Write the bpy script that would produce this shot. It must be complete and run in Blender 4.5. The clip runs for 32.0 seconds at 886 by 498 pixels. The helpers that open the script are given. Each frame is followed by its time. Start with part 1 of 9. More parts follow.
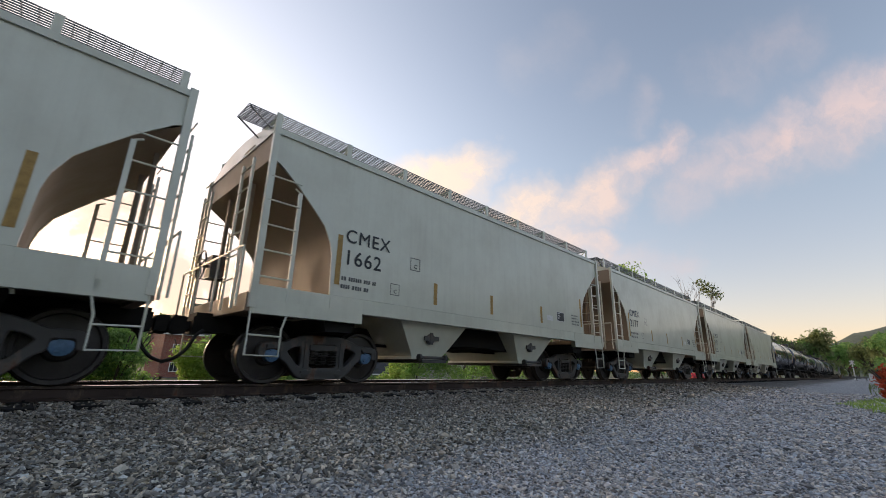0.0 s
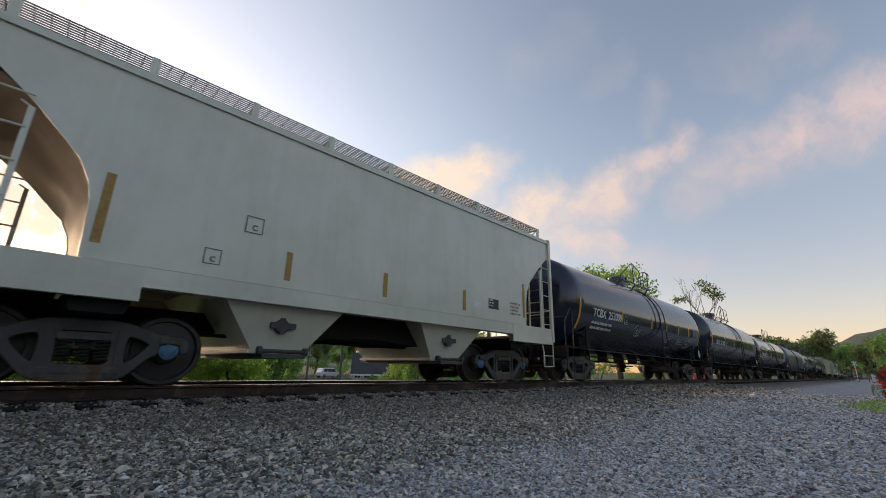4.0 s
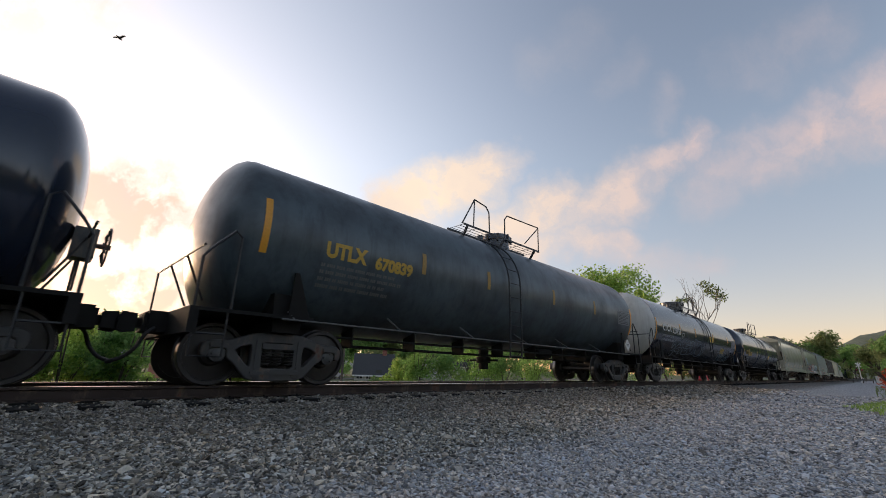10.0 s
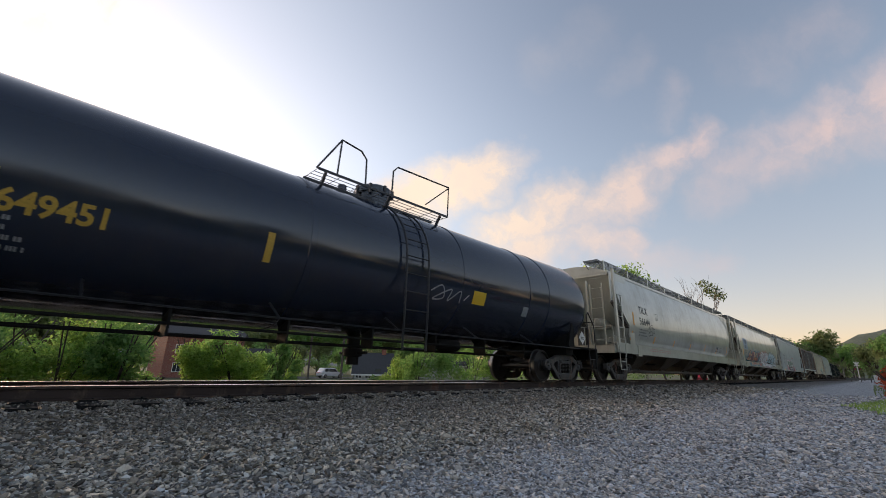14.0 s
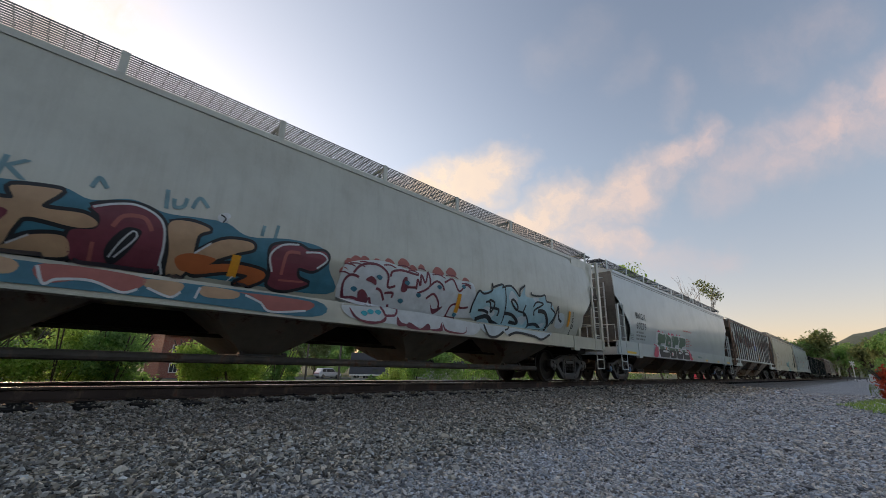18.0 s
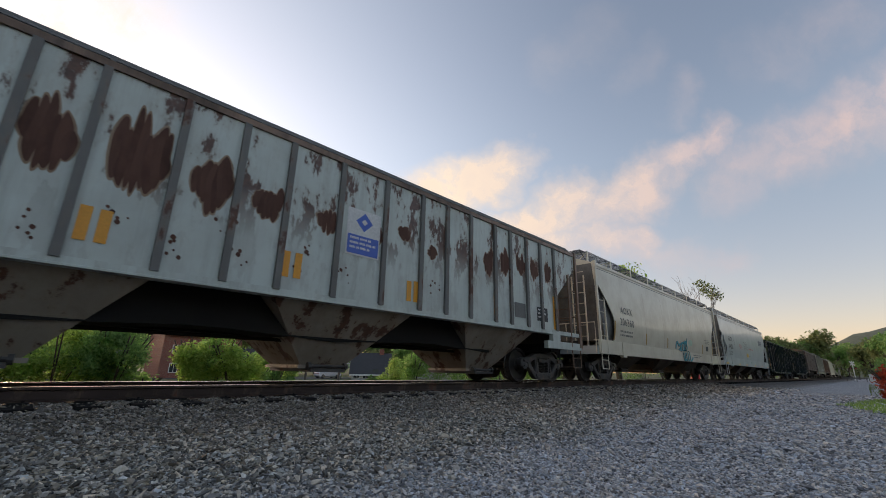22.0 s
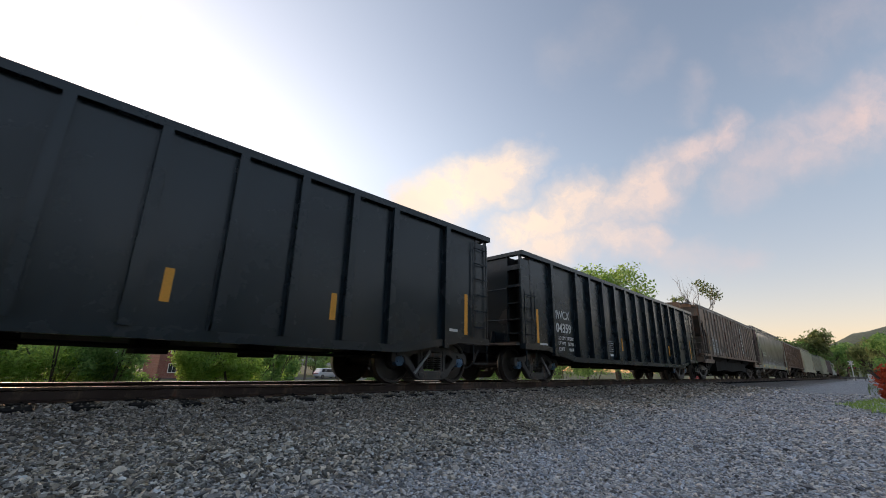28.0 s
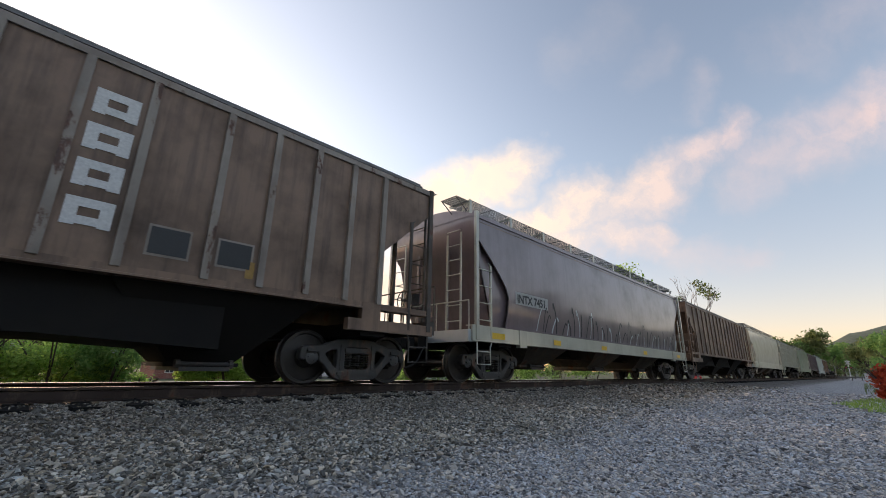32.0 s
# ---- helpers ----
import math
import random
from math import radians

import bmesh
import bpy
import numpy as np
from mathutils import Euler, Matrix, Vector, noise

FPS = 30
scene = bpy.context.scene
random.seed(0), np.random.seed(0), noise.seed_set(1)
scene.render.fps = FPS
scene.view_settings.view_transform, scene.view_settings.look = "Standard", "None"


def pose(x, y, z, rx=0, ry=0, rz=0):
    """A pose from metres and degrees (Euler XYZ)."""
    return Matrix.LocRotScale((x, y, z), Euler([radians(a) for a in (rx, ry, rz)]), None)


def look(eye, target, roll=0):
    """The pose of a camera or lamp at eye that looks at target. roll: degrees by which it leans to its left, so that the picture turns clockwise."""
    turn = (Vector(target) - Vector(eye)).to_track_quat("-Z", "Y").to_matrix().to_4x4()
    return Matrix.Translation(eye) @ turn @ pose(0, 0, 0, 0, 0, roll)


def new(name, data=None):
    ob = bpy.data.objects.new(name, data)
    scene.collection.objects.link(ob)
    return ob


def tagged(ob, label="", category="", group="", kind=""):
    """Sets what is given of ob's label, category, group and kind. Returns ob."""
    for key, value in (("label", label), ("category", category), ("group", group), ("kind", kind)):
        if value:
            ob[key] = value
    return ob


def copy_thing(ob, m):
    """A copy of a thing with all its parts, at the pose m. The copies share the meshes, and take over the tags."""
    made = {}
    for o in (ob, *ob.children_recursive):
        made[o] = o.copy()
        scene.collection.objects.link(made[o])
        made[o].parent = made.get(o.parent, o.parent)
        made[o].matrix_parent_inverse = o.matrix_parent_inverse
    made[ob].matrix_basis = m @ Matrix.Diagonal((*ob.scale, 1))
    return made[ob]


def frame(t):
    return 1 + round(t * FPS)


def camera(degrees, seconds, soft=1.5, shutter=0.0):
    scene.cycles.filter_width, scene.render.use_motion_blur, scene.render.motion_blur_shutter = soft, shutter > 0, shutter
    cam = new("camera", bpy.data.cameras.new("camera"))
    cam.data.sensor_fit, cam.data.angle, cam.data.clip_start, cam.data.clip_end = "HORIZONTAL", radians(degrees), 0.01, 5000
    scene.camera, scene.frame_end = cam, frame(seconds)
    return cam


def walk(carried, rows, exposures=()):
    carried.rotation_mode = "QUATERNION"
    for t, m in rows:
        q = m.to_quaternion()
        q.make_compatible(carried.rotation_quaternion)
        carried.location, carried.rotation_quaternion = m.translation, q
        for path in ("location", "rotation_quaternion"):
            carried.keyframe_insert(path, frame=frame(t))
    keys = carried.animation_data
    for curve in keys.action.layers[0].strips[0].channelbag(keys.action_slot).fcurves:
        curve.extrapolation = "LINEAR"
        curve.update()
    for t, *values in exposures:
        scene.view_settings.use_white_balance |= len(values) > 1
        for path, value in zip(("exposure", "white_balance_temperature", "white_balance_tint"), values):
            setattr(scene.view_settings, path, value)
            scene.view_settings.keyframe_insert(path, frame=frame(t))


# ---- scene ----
# World: x runs along the track (the train comes from +x), y away from the viewer, z up, 0 = top of rail, metres.
cam = camera(94.3, 32.0, soft=0.75, shutter=0.06)
EYE = (0.0, -7.70, 0.30)
# small turns of the hand-steadied camera: seconds, yaw, pitch, roll offsets in degrees
SWAY = [(0, 0, -.1, 0), (.5, .2, 0, -.1), (1, .3, -.1, -.1), (1.5, .4, -.1, -.1), (2, .5, -.1, -.2), (2.5, .6, -.1, -.2),
        (3.5, .3, -.05, -.1), (4.5, .1, 0, 0), (5, .3, 0, -.1), (5.5, .3, .1, -.1), (6, .1, .2, 0), (6.5, 0, .2, 0),
        (7, 0, .2, 0), (7.5, 0, .3, 0), (8, 0, .2, 0), (8.5, .2, .2, 0), (9, .3, .2, -.1), (9.5, .4, .1, -.1),
        (10.5, .4, .1, -.1), (11, .4, .1, -.1), (11.5, .3, .1, -.1), (12.5, .3, .1, -.1), (13, .2, .1, -.1),
        (13.5, .3, 0, -.1), (15.5, .2, 0, -.1), (16, .1, 0, 0), (17.5, .1, 0, 0), (18, 0, 0, 0), (23.5, 0, 0, 0),
        (24, -.1, 0, 0), (26.5, -.1, 0, 0), (28.5, -.1, 0, .1), (29, -.2, 0, .1), (30.5, -.2, 0, .1), (31, -.3, 0, .1), (32, -.3, 0, .1)]
walk(cam, [(t, pose(*EYE, 90 + 16.266 + p, -1.212 + r, -45.331 + y)) for t, y, p, r in SWAY],
     [(0, 1.42), (2, 1.30), (5, 1.28), (6, 1.36), (7, 1.30), (8, 1.36), (9, 1.34), (10, 1.22), (11, 1.14), (12, 1.24), (13, 1.30), (16, 1.22), (22, 1.22), (23, 1.28), (24, 1.22), (26, 1.20), (27.5, 1.32), (28.5, 1.44), (29, 1.46), (30, 1.45), (32, 1.52)])

# ---- light: a low sun behind thin cloud beyond the track, blue sky opposite ----
SUN_AZ, SUN_EL = 96.0, 9.0
SUN_DIR = Vector((math.cos(radians(SUN_AZ)) * math.cos(radians(SUN_EL)), math.sin(radians(SUN_AZ)) * math.cos(radians(SUN_EL)), math.sin(radians(SUN_EL))))
scene.view_settings.exposure = 1.25


def build_world():
    w = bpy.data.worlds.new("evening_sky")
    scene.world = w
    w.use_nodes = True
    nt = w.node_tree
    nt.nodes.clear()
    out = nt.nodes.new("ShaderNodeOutputWorld")
    sky = nt.nodes.new("ShaderNodeTexSky")
    sky.sky_type, sky.sun_disc = "NISHITA", False
    sky.sun_elevation, sky.sun_rotation = radians(SUN_EL), radians(90 - SUN_AZ)
    sky.air_density, sky.dust_density, sky.ozone_density = 1.0, .5, 1.5
    bg = nt.nodes.new("ShaderNodeBackground")
    bg.inputs["Strength"].default_value = 0.15
    tint = nt.nodes.new("ShaderNodeMix")
    tint.data_type, tint.blend_type = "RGBA", "MULTIPLY"
    tint.inputs[0].default_value = 1.0
    hue = nt.nodes.new("ShaderNodeMix")
    hue.data_type = "RGBA"
    hue.inputs[6].default_value, hue.inputs[7].default_value = (1.25, .885, .87, 1), (1.33, .985, .85, 1)
    nt.links.new(hue.outputs[2], tint.inputs[7])
    nt.links.new(sky.outputs[0], tint.inputs[6])
    # the air low down is dimmed by haze
    up = nt.nodes.new("ShaderNodeTexCoord")
    upz = nt.nodes.new("ShaderNodeSeparateXYZ")
    nt.links.new(up.outputs["Generated"], upz.inputs[0])
    dim = nt.nodes.new("ShaderNodeMapRange")
    dim.inputs["From Min"].default_value, dim.inputs["From Max"].default_value = 0.0, .45
    dim.inputs["To Min"].default_value, dim.inputs["To Max"].default_value = .085, .130
    nt.links.new(upz.outputs["Z"], dim.inputs["Value"])
    nt.links.new(dim.outputs[0], bg.inputs["Strength"])
    high = nt.nodes.new("ShaderNodeMapRange")
    high.inputs["From Min"].default_value, high.inputs["From Max"].default_value = .02, .38
    nt.links.new(upz.outputs["Z"], high.inputs["Value"])
    nt.links.new(high.outputs[0], hue.inputs[0])
    nt.links.new(tint.outputs[2], bg.inputs[0])
    # thin high haze that scatters the low sun forward
    geo = nt.nodes.new("ShaderNodeTexCoord")
    dot = nt.nodes.new("ShaderNodeVectorMath")
    dot.operation = "DOT_PRODUCT"
    dot.inputs[1].default_value = SUN_DIR
    nt.links.new(geo.outputs["Generated"], dot.inputs[0])
    # the banks of cloud low down hold most of that glow back
    veil = nt.nodes.new("ShaderNodeMapRange")
    veil.interpolation_type = "SMOOTHSTEP"
    veil.inputs["From Min"].default_value, veil.inputs["From Max"].default_value = .12, .55
    veil.inputs["To Min"].default_value, veil.inputs["To Max"].default_value = .30, 1.0
    nt.links.new(upz.outputs["Z"], veil.inputs["Value"])
    last = bg.outputs[0]
    for power, strength, colour in ((2.8, .188, (1, .97, .92, 1)), (9.0, .10, (1, .66, .36, 1))):
        top = nt.nodes.new("ShaderNodeMath")
        top.operation = "MAXIMUM"
        top.inputs[1].default_value = 0.0
        nt.links.new(dot.outputs["Value"], top.inputs[0])
        pw = nt.nodes.new("ShaderNodeMath")
        pw.operation = "POWER"
        pw.inputs[1].default_value = power
        nt.links.new(top.outputs[0], pw.inputs[0])
        mul = nt.nodes.new("ShaderNodeMath")
        mul.operation = "MULTIPLY"
        mul.inputs[1].default_value = strength
        nt.links.new(pw.outputs[0], mul.inputs[0])
        b2 = nt.nodes.new("ShaderNodeBackground")
        b2.inputs[0].default_value = colour
        cut = nt.nodes.new("ShaderNodeMath")
        cut.operation = "MULTIPLY"
        nt.links.new(mul.outputs[0], cut.inputs[0])
        nt.links.new(veil.outputs[0], cut.inputs[1])
        nt.links.new(cut.outputs[0], b2.inputs["Strength"])
        add = nt.nodes.new("ShaderNodeAddShader")
        nt.links.new(last, add.inputs[0])
        nt.links.new(b2.outputs[0], add.inputs[1])
        last = add.outputs[0]
    # warm band of haze low over the horizon
    sep = nt.nodes.new("ShaderNodeSeparateXYZ")
    nt.links.new(geo.outputs["Generated"], sep.inputs[0])
    inv = nt.nodes.new("ShaderNodeMapRange")
    inv.inputs["From Min"].default_value, inv.inputs["From Max"].default_value = .55, 0.0
    nt.links.new(sep.outputs["Z"], inv.inputs["Value"])
    pw = nt.nodes.new("ShaderNodeMath")
    pw.operation = "POWER"
    pw.inputs[1].default_value = 4.0
    nt.links.new(inv.outputs[0], pw.inputs[0])
    mul = nt.nodes.new("ShaderNodeMath")
    mul.operation = "MULTIPLY"
    mul.inputs[1].default_value = .05
    nt.links.new(pw.outputs[0], mul.inputs[0])
    b3 = nt.nodes.new("ShaderNodeBackground")
    b3.inputs[0].default_value = (1, .58, .42, 1)
    nt.links.new(mul.outputs[0], b3.inputs["Strength"])
    add = nt.nodes.new("ShaderNodeAddShader")
    nt.links.new(last, add.inputs[0])
    nt.links.new(b3.outputs[0], add.inputs[1])
    last = add.outputs[0]
    nt.links.new(last, out.inputs[0])


build_world()
sun = new("sun", bpy.data.lights.new("sun", "SUN"))
sun.data.energy, sun.data.angle, sun.data.color = 1.0, radians(14), (1.0, .70, .44)
sun.matrix_basis = look(SUN_DIR * 100, (0, 0, 0))


# ---- materials ----
class Nodes:
    """Short hand for node trees."""

    def __init__(self, name):
        self.mat = bpy.data.materials.new(name)
        self.mat.use_nodes = True
        self.t = self.mat.node_tree
        self.bsdf = self.t.nodes["Principled BSDF"]
        self.coord = None

    def add(self, kind, **values):
        n = self.t.nodes.new("ShaderNode" + kind)
        for k, v in values.items():
            if k in ("operation", "blend_type", "data_type", "feature", "distance"):
                if k == "operation": n.operation = v
                elif k == "blend_type": n.blend_type = v
                elif k == "data_type": n.data_type = v
                elif k == "feature": n.feature = v
        return n

    def link(self, a, b):
        self.t.links.new(a, b)

    def object_coord(self, scale=(1, 1, 1), by_object=True):
        if self.coord is None:
            self.coord = self.add("TexCoord")
        m = self.add("Mapping")
        m.inputs["Scale"].default_value = scale
        self.link(self.coord.outputs["Object"], m.inputs[0])
        if by_object:
            info = self.add("ObjectInfo")
            mul = self.add("Math", operation="MULTIPLY")
            mul.inputs[1].default_value = 37.0
            self.link(info.outputs["Random"], mul.inputs[0])
            c = self.add("CombineXYZ")
            for i in range(3):
                self.link(mul.outputs[0], c.inputs[i])
            self.link(c.outputs[0], m.inputs["Location"])
        return m.outputs[0]

    def noise(self, vec, scale, detail=4.0, rough=.6, lo=None, hi=None):
        n = self.add("TexNoise")
        n.inputs["Scale"].default_value, n.inputs["Detail"].default_value, n.inputs["Roughness"].default_value = scale, detail, rough
        self.link(vec, n.inputs["Vector"])
        if lo is None:
            return n.outputs["Fac"]
        r = self.add("MapRange")
        r.inputs["From Min"].default_value, r.inputs["From Max"].default_value = lo, hi
        self.link(n.outputs["Fac"], r.inputs["Value"])
        return r.outputs[0]

    def mix(self, fac, a, b, blend="MIX"):
        m = self.add("Mix", data_type="RGBA", blend_type=blend)
        for sock, v in ((m.inputs[0], fac), (m.inputs[6], a), (m.inputs[7], b)):
            if isinstance(v, (int, float)):
                sock.default_value = v
            elif isinstance(v, tuple):
                sock.default_value = (*v, 1)[:4]
            else:
                self.link(v, sock)
        return m.outputs[2]

    def mul(self, a, b):
        m = self.add("Math", operation="MULTIPLY")
        for s, v in ((m.inputs[0], a), (m.inputs[1], b)):
            if isinstance(v, (int, float)):
                s.default_value = v
            else:
                self.link(v, s)
        return m.outputs[0]

    def bump(self, height, strength=.3, dist=.01):
        b = self.add("Bump")
        b.inputs["Strength"].default_value, b.inputs["Distance"].default_value = strength, dist
        self.link(height, b.inputs["Height"])
        self.link(b.outputs[0], self.bsdf.inputs["Normal"])

    def colour(self, c):
        if isinstance(c, tuple):
            self.bsdf.inputs["Base Color"].default_value = (*c, 1)
        else:
            self.link(c, self.bsdf.inputs["Base Color"])

    def rough(self, r, metal=0.0):
        if isinstance(r, (int, float)):
            self.bsdf.inputs["Roughness"].default_value = r
        else:
            self.link(r, self.bsdf.inputs["Roughness"])
        self.bsdf.inputs["Metallic"].default_value = metal


def paint(name, col, rough=.45, dirt=(.16, .13, .10), dirty=.35, rust=0.0, streak=.4, metal=0.0, dent=.10, coat=0.0):
    """Weathered paint: blotchy dust, rain streaks that run down, optional rust patches, faint buckling of the sheet."""
    n = Nodes(name)
    v = n.object_coord()
    vs = n.object_coord((2.2, 2.2, .16))
    blotch = n.noise(v, 1.1, 6, .62, .42, .78)
    fine = n.noise(v, 14, 5, .7, .35, .8)
    run = n.noise(vs, 2.6, 6, .7, .48, .80)
    c = n.mix(n.mul(fine, .13), tuple(col), tuple(x * .78 for x in col))
    c = n.mix(n.mul(blotch, dirty), c, tuple(dirt))
    c = n.mix(n.mul(run, streak), c, tuple(x * .75 for x in dirt))
    if rust > 0:
        vr = n.object_coord((1.5, 1.5, .62))
        patch = n.noise(vr, 1.9, 8, .68, .59 - .1 * rust, .63 - .1 * rust)
        edge = n.noise(vr, 1.9, 8, .68, .53 - .1 * rust, .63 - .1 * rust)
        tone = n.mix(n.noise(v, 9, 4, .7, .3, .7), (.045, .020, .014), (.13, .055, .032))
        if rust > .5:
            zz = n.add("SeparateXYZ")
            n.link(n.coord.outputs["Object"], zz.inputs[0])
            high = n.add("MapRange")
            high.inputs["From Min"].default_value, high.inputs["From Max"].default_value, high.inputs["To Min"].default_value = 2.1, 2.9, .12
            n.link(zz.outputs["Z"], high.inputs["Value"])
            patch, edge = n.mul(patch, high.outputs[0]), n.mul(edge, high.outputs[0])
        c = n.mix(n.mul(edge, .35), c, (.26, .18, .12))
        c = n.mix(n.mul(patch, .95), c, tone)
    n.colour(c)
    r = n.add("MapRange")
    r.inputs["To Min"].default_value, r.inputs["To Max"].default_value = rough, min(1, rough * 1.6 + .05)
    n.link(blotch, r.inputs["Value"])
    n.rough(r.outputs[0], metal)
    n.bump(n.noise(v, .9, 2, .5), dent, .02)
    n.bsdf.inputs["Coat Weight"].default_value, n.bsdf.inputs["Coat Roughness"].default_value = coat, .10
    return n.mat


def plain(name, col, rough=.5, metal=0.0, var=.25, scale=8.0, emit=0.0, bump=0.0):
    n = Nodes(name)
    v = n.object_coord()
    f = n.noise(v, scale, 5, .65, .3, .75)
    n.colour(n.mix(n.mul(f, 1.0), tuple(col), tuple(x * (1 - var) for x in col)))
    n.rough(rough, metal)
    if emit:
        n.bsdf.inputs["Emission Color"].default_value, n.bsdf.inputs["Emission Strength"].default_value = (*col, 1), emit
    if bump:
        n.bump(n.noise(v, scale * 3, 4, .7), bump, .01)
    return n.mat


def glassy(name, col, rough=.05):
    n = Nodes(name)
    n.colour(col)
    n.rough(rough)
    n.bsdf.inputs["Specular IOR Level"].default_value = .8
    return n.mat


M = {}
M["cement"] = paint("light_grey_green_hopper_paint", (.60, .605, .50), .32, (.30, .26, .19), .28, 0, .16, coat=.5)
# dusty brown, deepened so the colour holds the shade on the sloping ends
M["cement_warm"] = paint("brown_dust_and_shade_sheet", (.22, .17, .12), .6, (.25, .20, .14), .4)
M["weathered"] = paint("weathered_grey_beige_paint", (.46, .46, .38), .30, (.26, .22, .17), .42, 0, .28, coat=.8)
M["light_grey"] = paint("light_blue_grey_paint", (.46, .515, .52), .32, (.30, .28, .25), .16, 0, .10, coat=.5)
M["cream"] = paint("cream_dusty_paint", (.66, .61, .48), .38, (.36, .27, .17), .34, 0, .20, coat=.5)
M["rusty"] = paint("pale_blue_grey_paint_with_rust", (.53, .585, .54), .38, (.17, .13, .10), .26, .60, .30)
M["brown_grey"] = paint("grimy_brown_grey_paint", (.235, .150, .100), .46, (.055, .039, .030), .95, 0, .9)
# grime tone, darkened further to carry the shade on bays and end slopes
M["shade_grime"] = paint("shade_and_grime_sheet", (.085, .075, .065), .65, (.035, .03, .026), .6, .1, .4)
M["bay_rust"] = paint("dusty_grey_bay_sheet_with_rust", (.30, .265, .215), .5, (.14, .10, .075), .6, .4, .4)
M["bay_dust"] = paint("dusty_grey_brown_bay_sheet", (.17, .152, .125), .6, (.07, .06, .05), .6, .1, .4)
# worn pale paint; on the ribs its paleness holds the light on their edges
M["rib_pale"] = paint("lit_and_worn_pale_paint", (.31, .27, .23), .5, (.11, .085, .07), .75, .1, .5)
M["mauve"] = paint("grimy_mauve_grey_paint", (.20, .155, .165), .30, (.11, .085, .078), .6, 0, .4, coat=.7)
M["gon"] = paint("satin_black_gondola_paint", (.011, .020, .027), .22, (.020, .025, .028), .35, 0, .3)
M["gon"].node_tree.nodes["Principled BSDF"].inputs["Specular IOR Level"].default_value = .34
M["tank"] = paint("glossy_black_tank_paint", (.014, .022, .042), .12, (.030, .034, .042), .45, 0, .50, dent=.03)
M["tank"].node_tree.nodes["Principled BSDF"].inputs["Specular IOR Level"].default_value = .7
M["tank_grey"] = paint("sooty_grey_black_tank_paint", (.070, .094, .108), .28, (.014, .016, .021), .95, 0, .75, dent=.03)
M["tank_white"] = paint("chalky_white_tank_end", (.62, .60, .55), .5, (.25, .20, .15), .35)
# near-black base: the shade beneath the cars is part of this colour
M["under"] = paint("shade_black_underframe", (.016, .0155, .015), .8, (.030, .027, .023), .6, 0, .2)
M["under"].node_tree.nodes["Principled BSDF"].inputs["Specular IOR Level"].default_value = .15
M["frame"] = paint("dusty_cast_steel", (.046, .045, .045), .50, (.095, .084, .072), .6, .05, .15)
M["wheel"] = plain("dull_rolled_steel", (.045, .040, .037), .45, .3, .4, 6)
M["tread"] = plain("polished_wheel_tread", (.22, .21, .20), .35, .9, .2, 10)
M["cap_blue"] = plain("blue_bearing_cap", (.10, .20, .34), .5, 0, .4, 20)
M["cap_grey"] = plain("grey_bearing_cap", (.10, .10, .10), .5, .2, .4, 20)
M["spring"] = plain("spring_steel", (.05, .045, .04), .55, .3, .3, 20)
M["rib_dark"] = paint("grimy_dark_rib_paint", (.13, .125, .115), .55, (.30, .31, .29), .45, .3, .2)
M["grate"] = plain("galvanised_grating", (.17, .17, .165), .5, .4, .3, 20)
M["grate_dark"] = plain("dark_steel_grating", (.06, .06, .065), .55, .2, .3, 20)
M["bar"] = plain("black_round_bar", (.02, .02, .022), .45, .1, .3, 20)
M["white"] = plain("white_stencil_paint", (.72, .72, .70), .55, 0, .3, 30)
M["soft_white"] = plain("faded_stencil_paint", (.30, .31, .32), .6, 0, .4, 30)
M["panel_white"] = plain("dirty_white_panel_paint", (.46, .46, .44), .6, 0, .35, 12)
M["black"] = plain("black_stencil_paint", (.025, .028, .03), .5, 0, .3, 30)
M["faded_black"] = plain("faded_dark_stencil_paint", (.16, .16, .15), .6, 0, .3, 30)
M["navy"] = plain("navy_stencil_paint", (.05, .065, .11), .5, 0, .3, 30)
M["red"] = plain("red_stencil_paint", (.50, .10, .09), .55, 0, .3, 30)
M["faded_red"] = plain("faded_red_stencil_paint", (.50, .30, .27), .6, 0, .3, 30)
M["green_ink"] = plain("green_stencil_paint", (.06, .22, .18), .55, 0, .3, 30)
M["reflector"] = plain("yellow_reflective_tape", (.75, .33, .02), .4, 0, .2, 30)
M["reflector_old"] = plain("grimy_yellow_tape", (.42, .25, .06), .55, 0, .4, 20)
M["label_yellow"] = plain("yellow_label", (.78, .50, .03), .45, 0, .15, 30)
M["utlx"] = plain("amber_lettering", (.58, .36, .05), .5, 0, .3, 30)
M["blue_patch"] = paint("pale_blue_paint_patch", (.22, .32, .45), .45, (.3, .3, .3), .3)
M["sign_blue"] = plain("blue_sign_panel", (.05, .12, .50), .4, 0, .15, 20)
M["graf_teal"] = plain("teal_spray_paint", (.045, .18, .25), .5, 0, .35, 4)
M["graf_haze"] = plain("thin_blue_spray_haze", (.17, .30, .33), .5, 0, .35, 4)
M["graf_cyan"] = plain("cyan_spray_paint", (.04, .40, .48), .5, 0, .3, 4)
M["graf_tan"] = plain("tan_spray_paint", (.52, .33, .19), .5, 0, .3, 3)
M["graf_maroon"] = plain("maroon_spray_paint", (.20, .04, .06), .5, 0, .4, 3)
M["graf_green"] = plain("sage_green_spray_paint", (.085, .155, .10), .5, 0, .2, 3)
M["graf_black"] = plain("black_spray_paint", (.012, .014, .018), .5, 0, .3, 4)
M["graf_white"] = plain("white_spray_paint", (.62, .64, .64), .5, 0, .25, 4)
M["graf_pink"] = plain("red_pink_spray_paint", (.62, .06, .13), .5, 0, .25, 4)
M["graf_red"] = plain("thin_red_spray_paint", (.40, .12, .10), .5, 0, .3, 4)
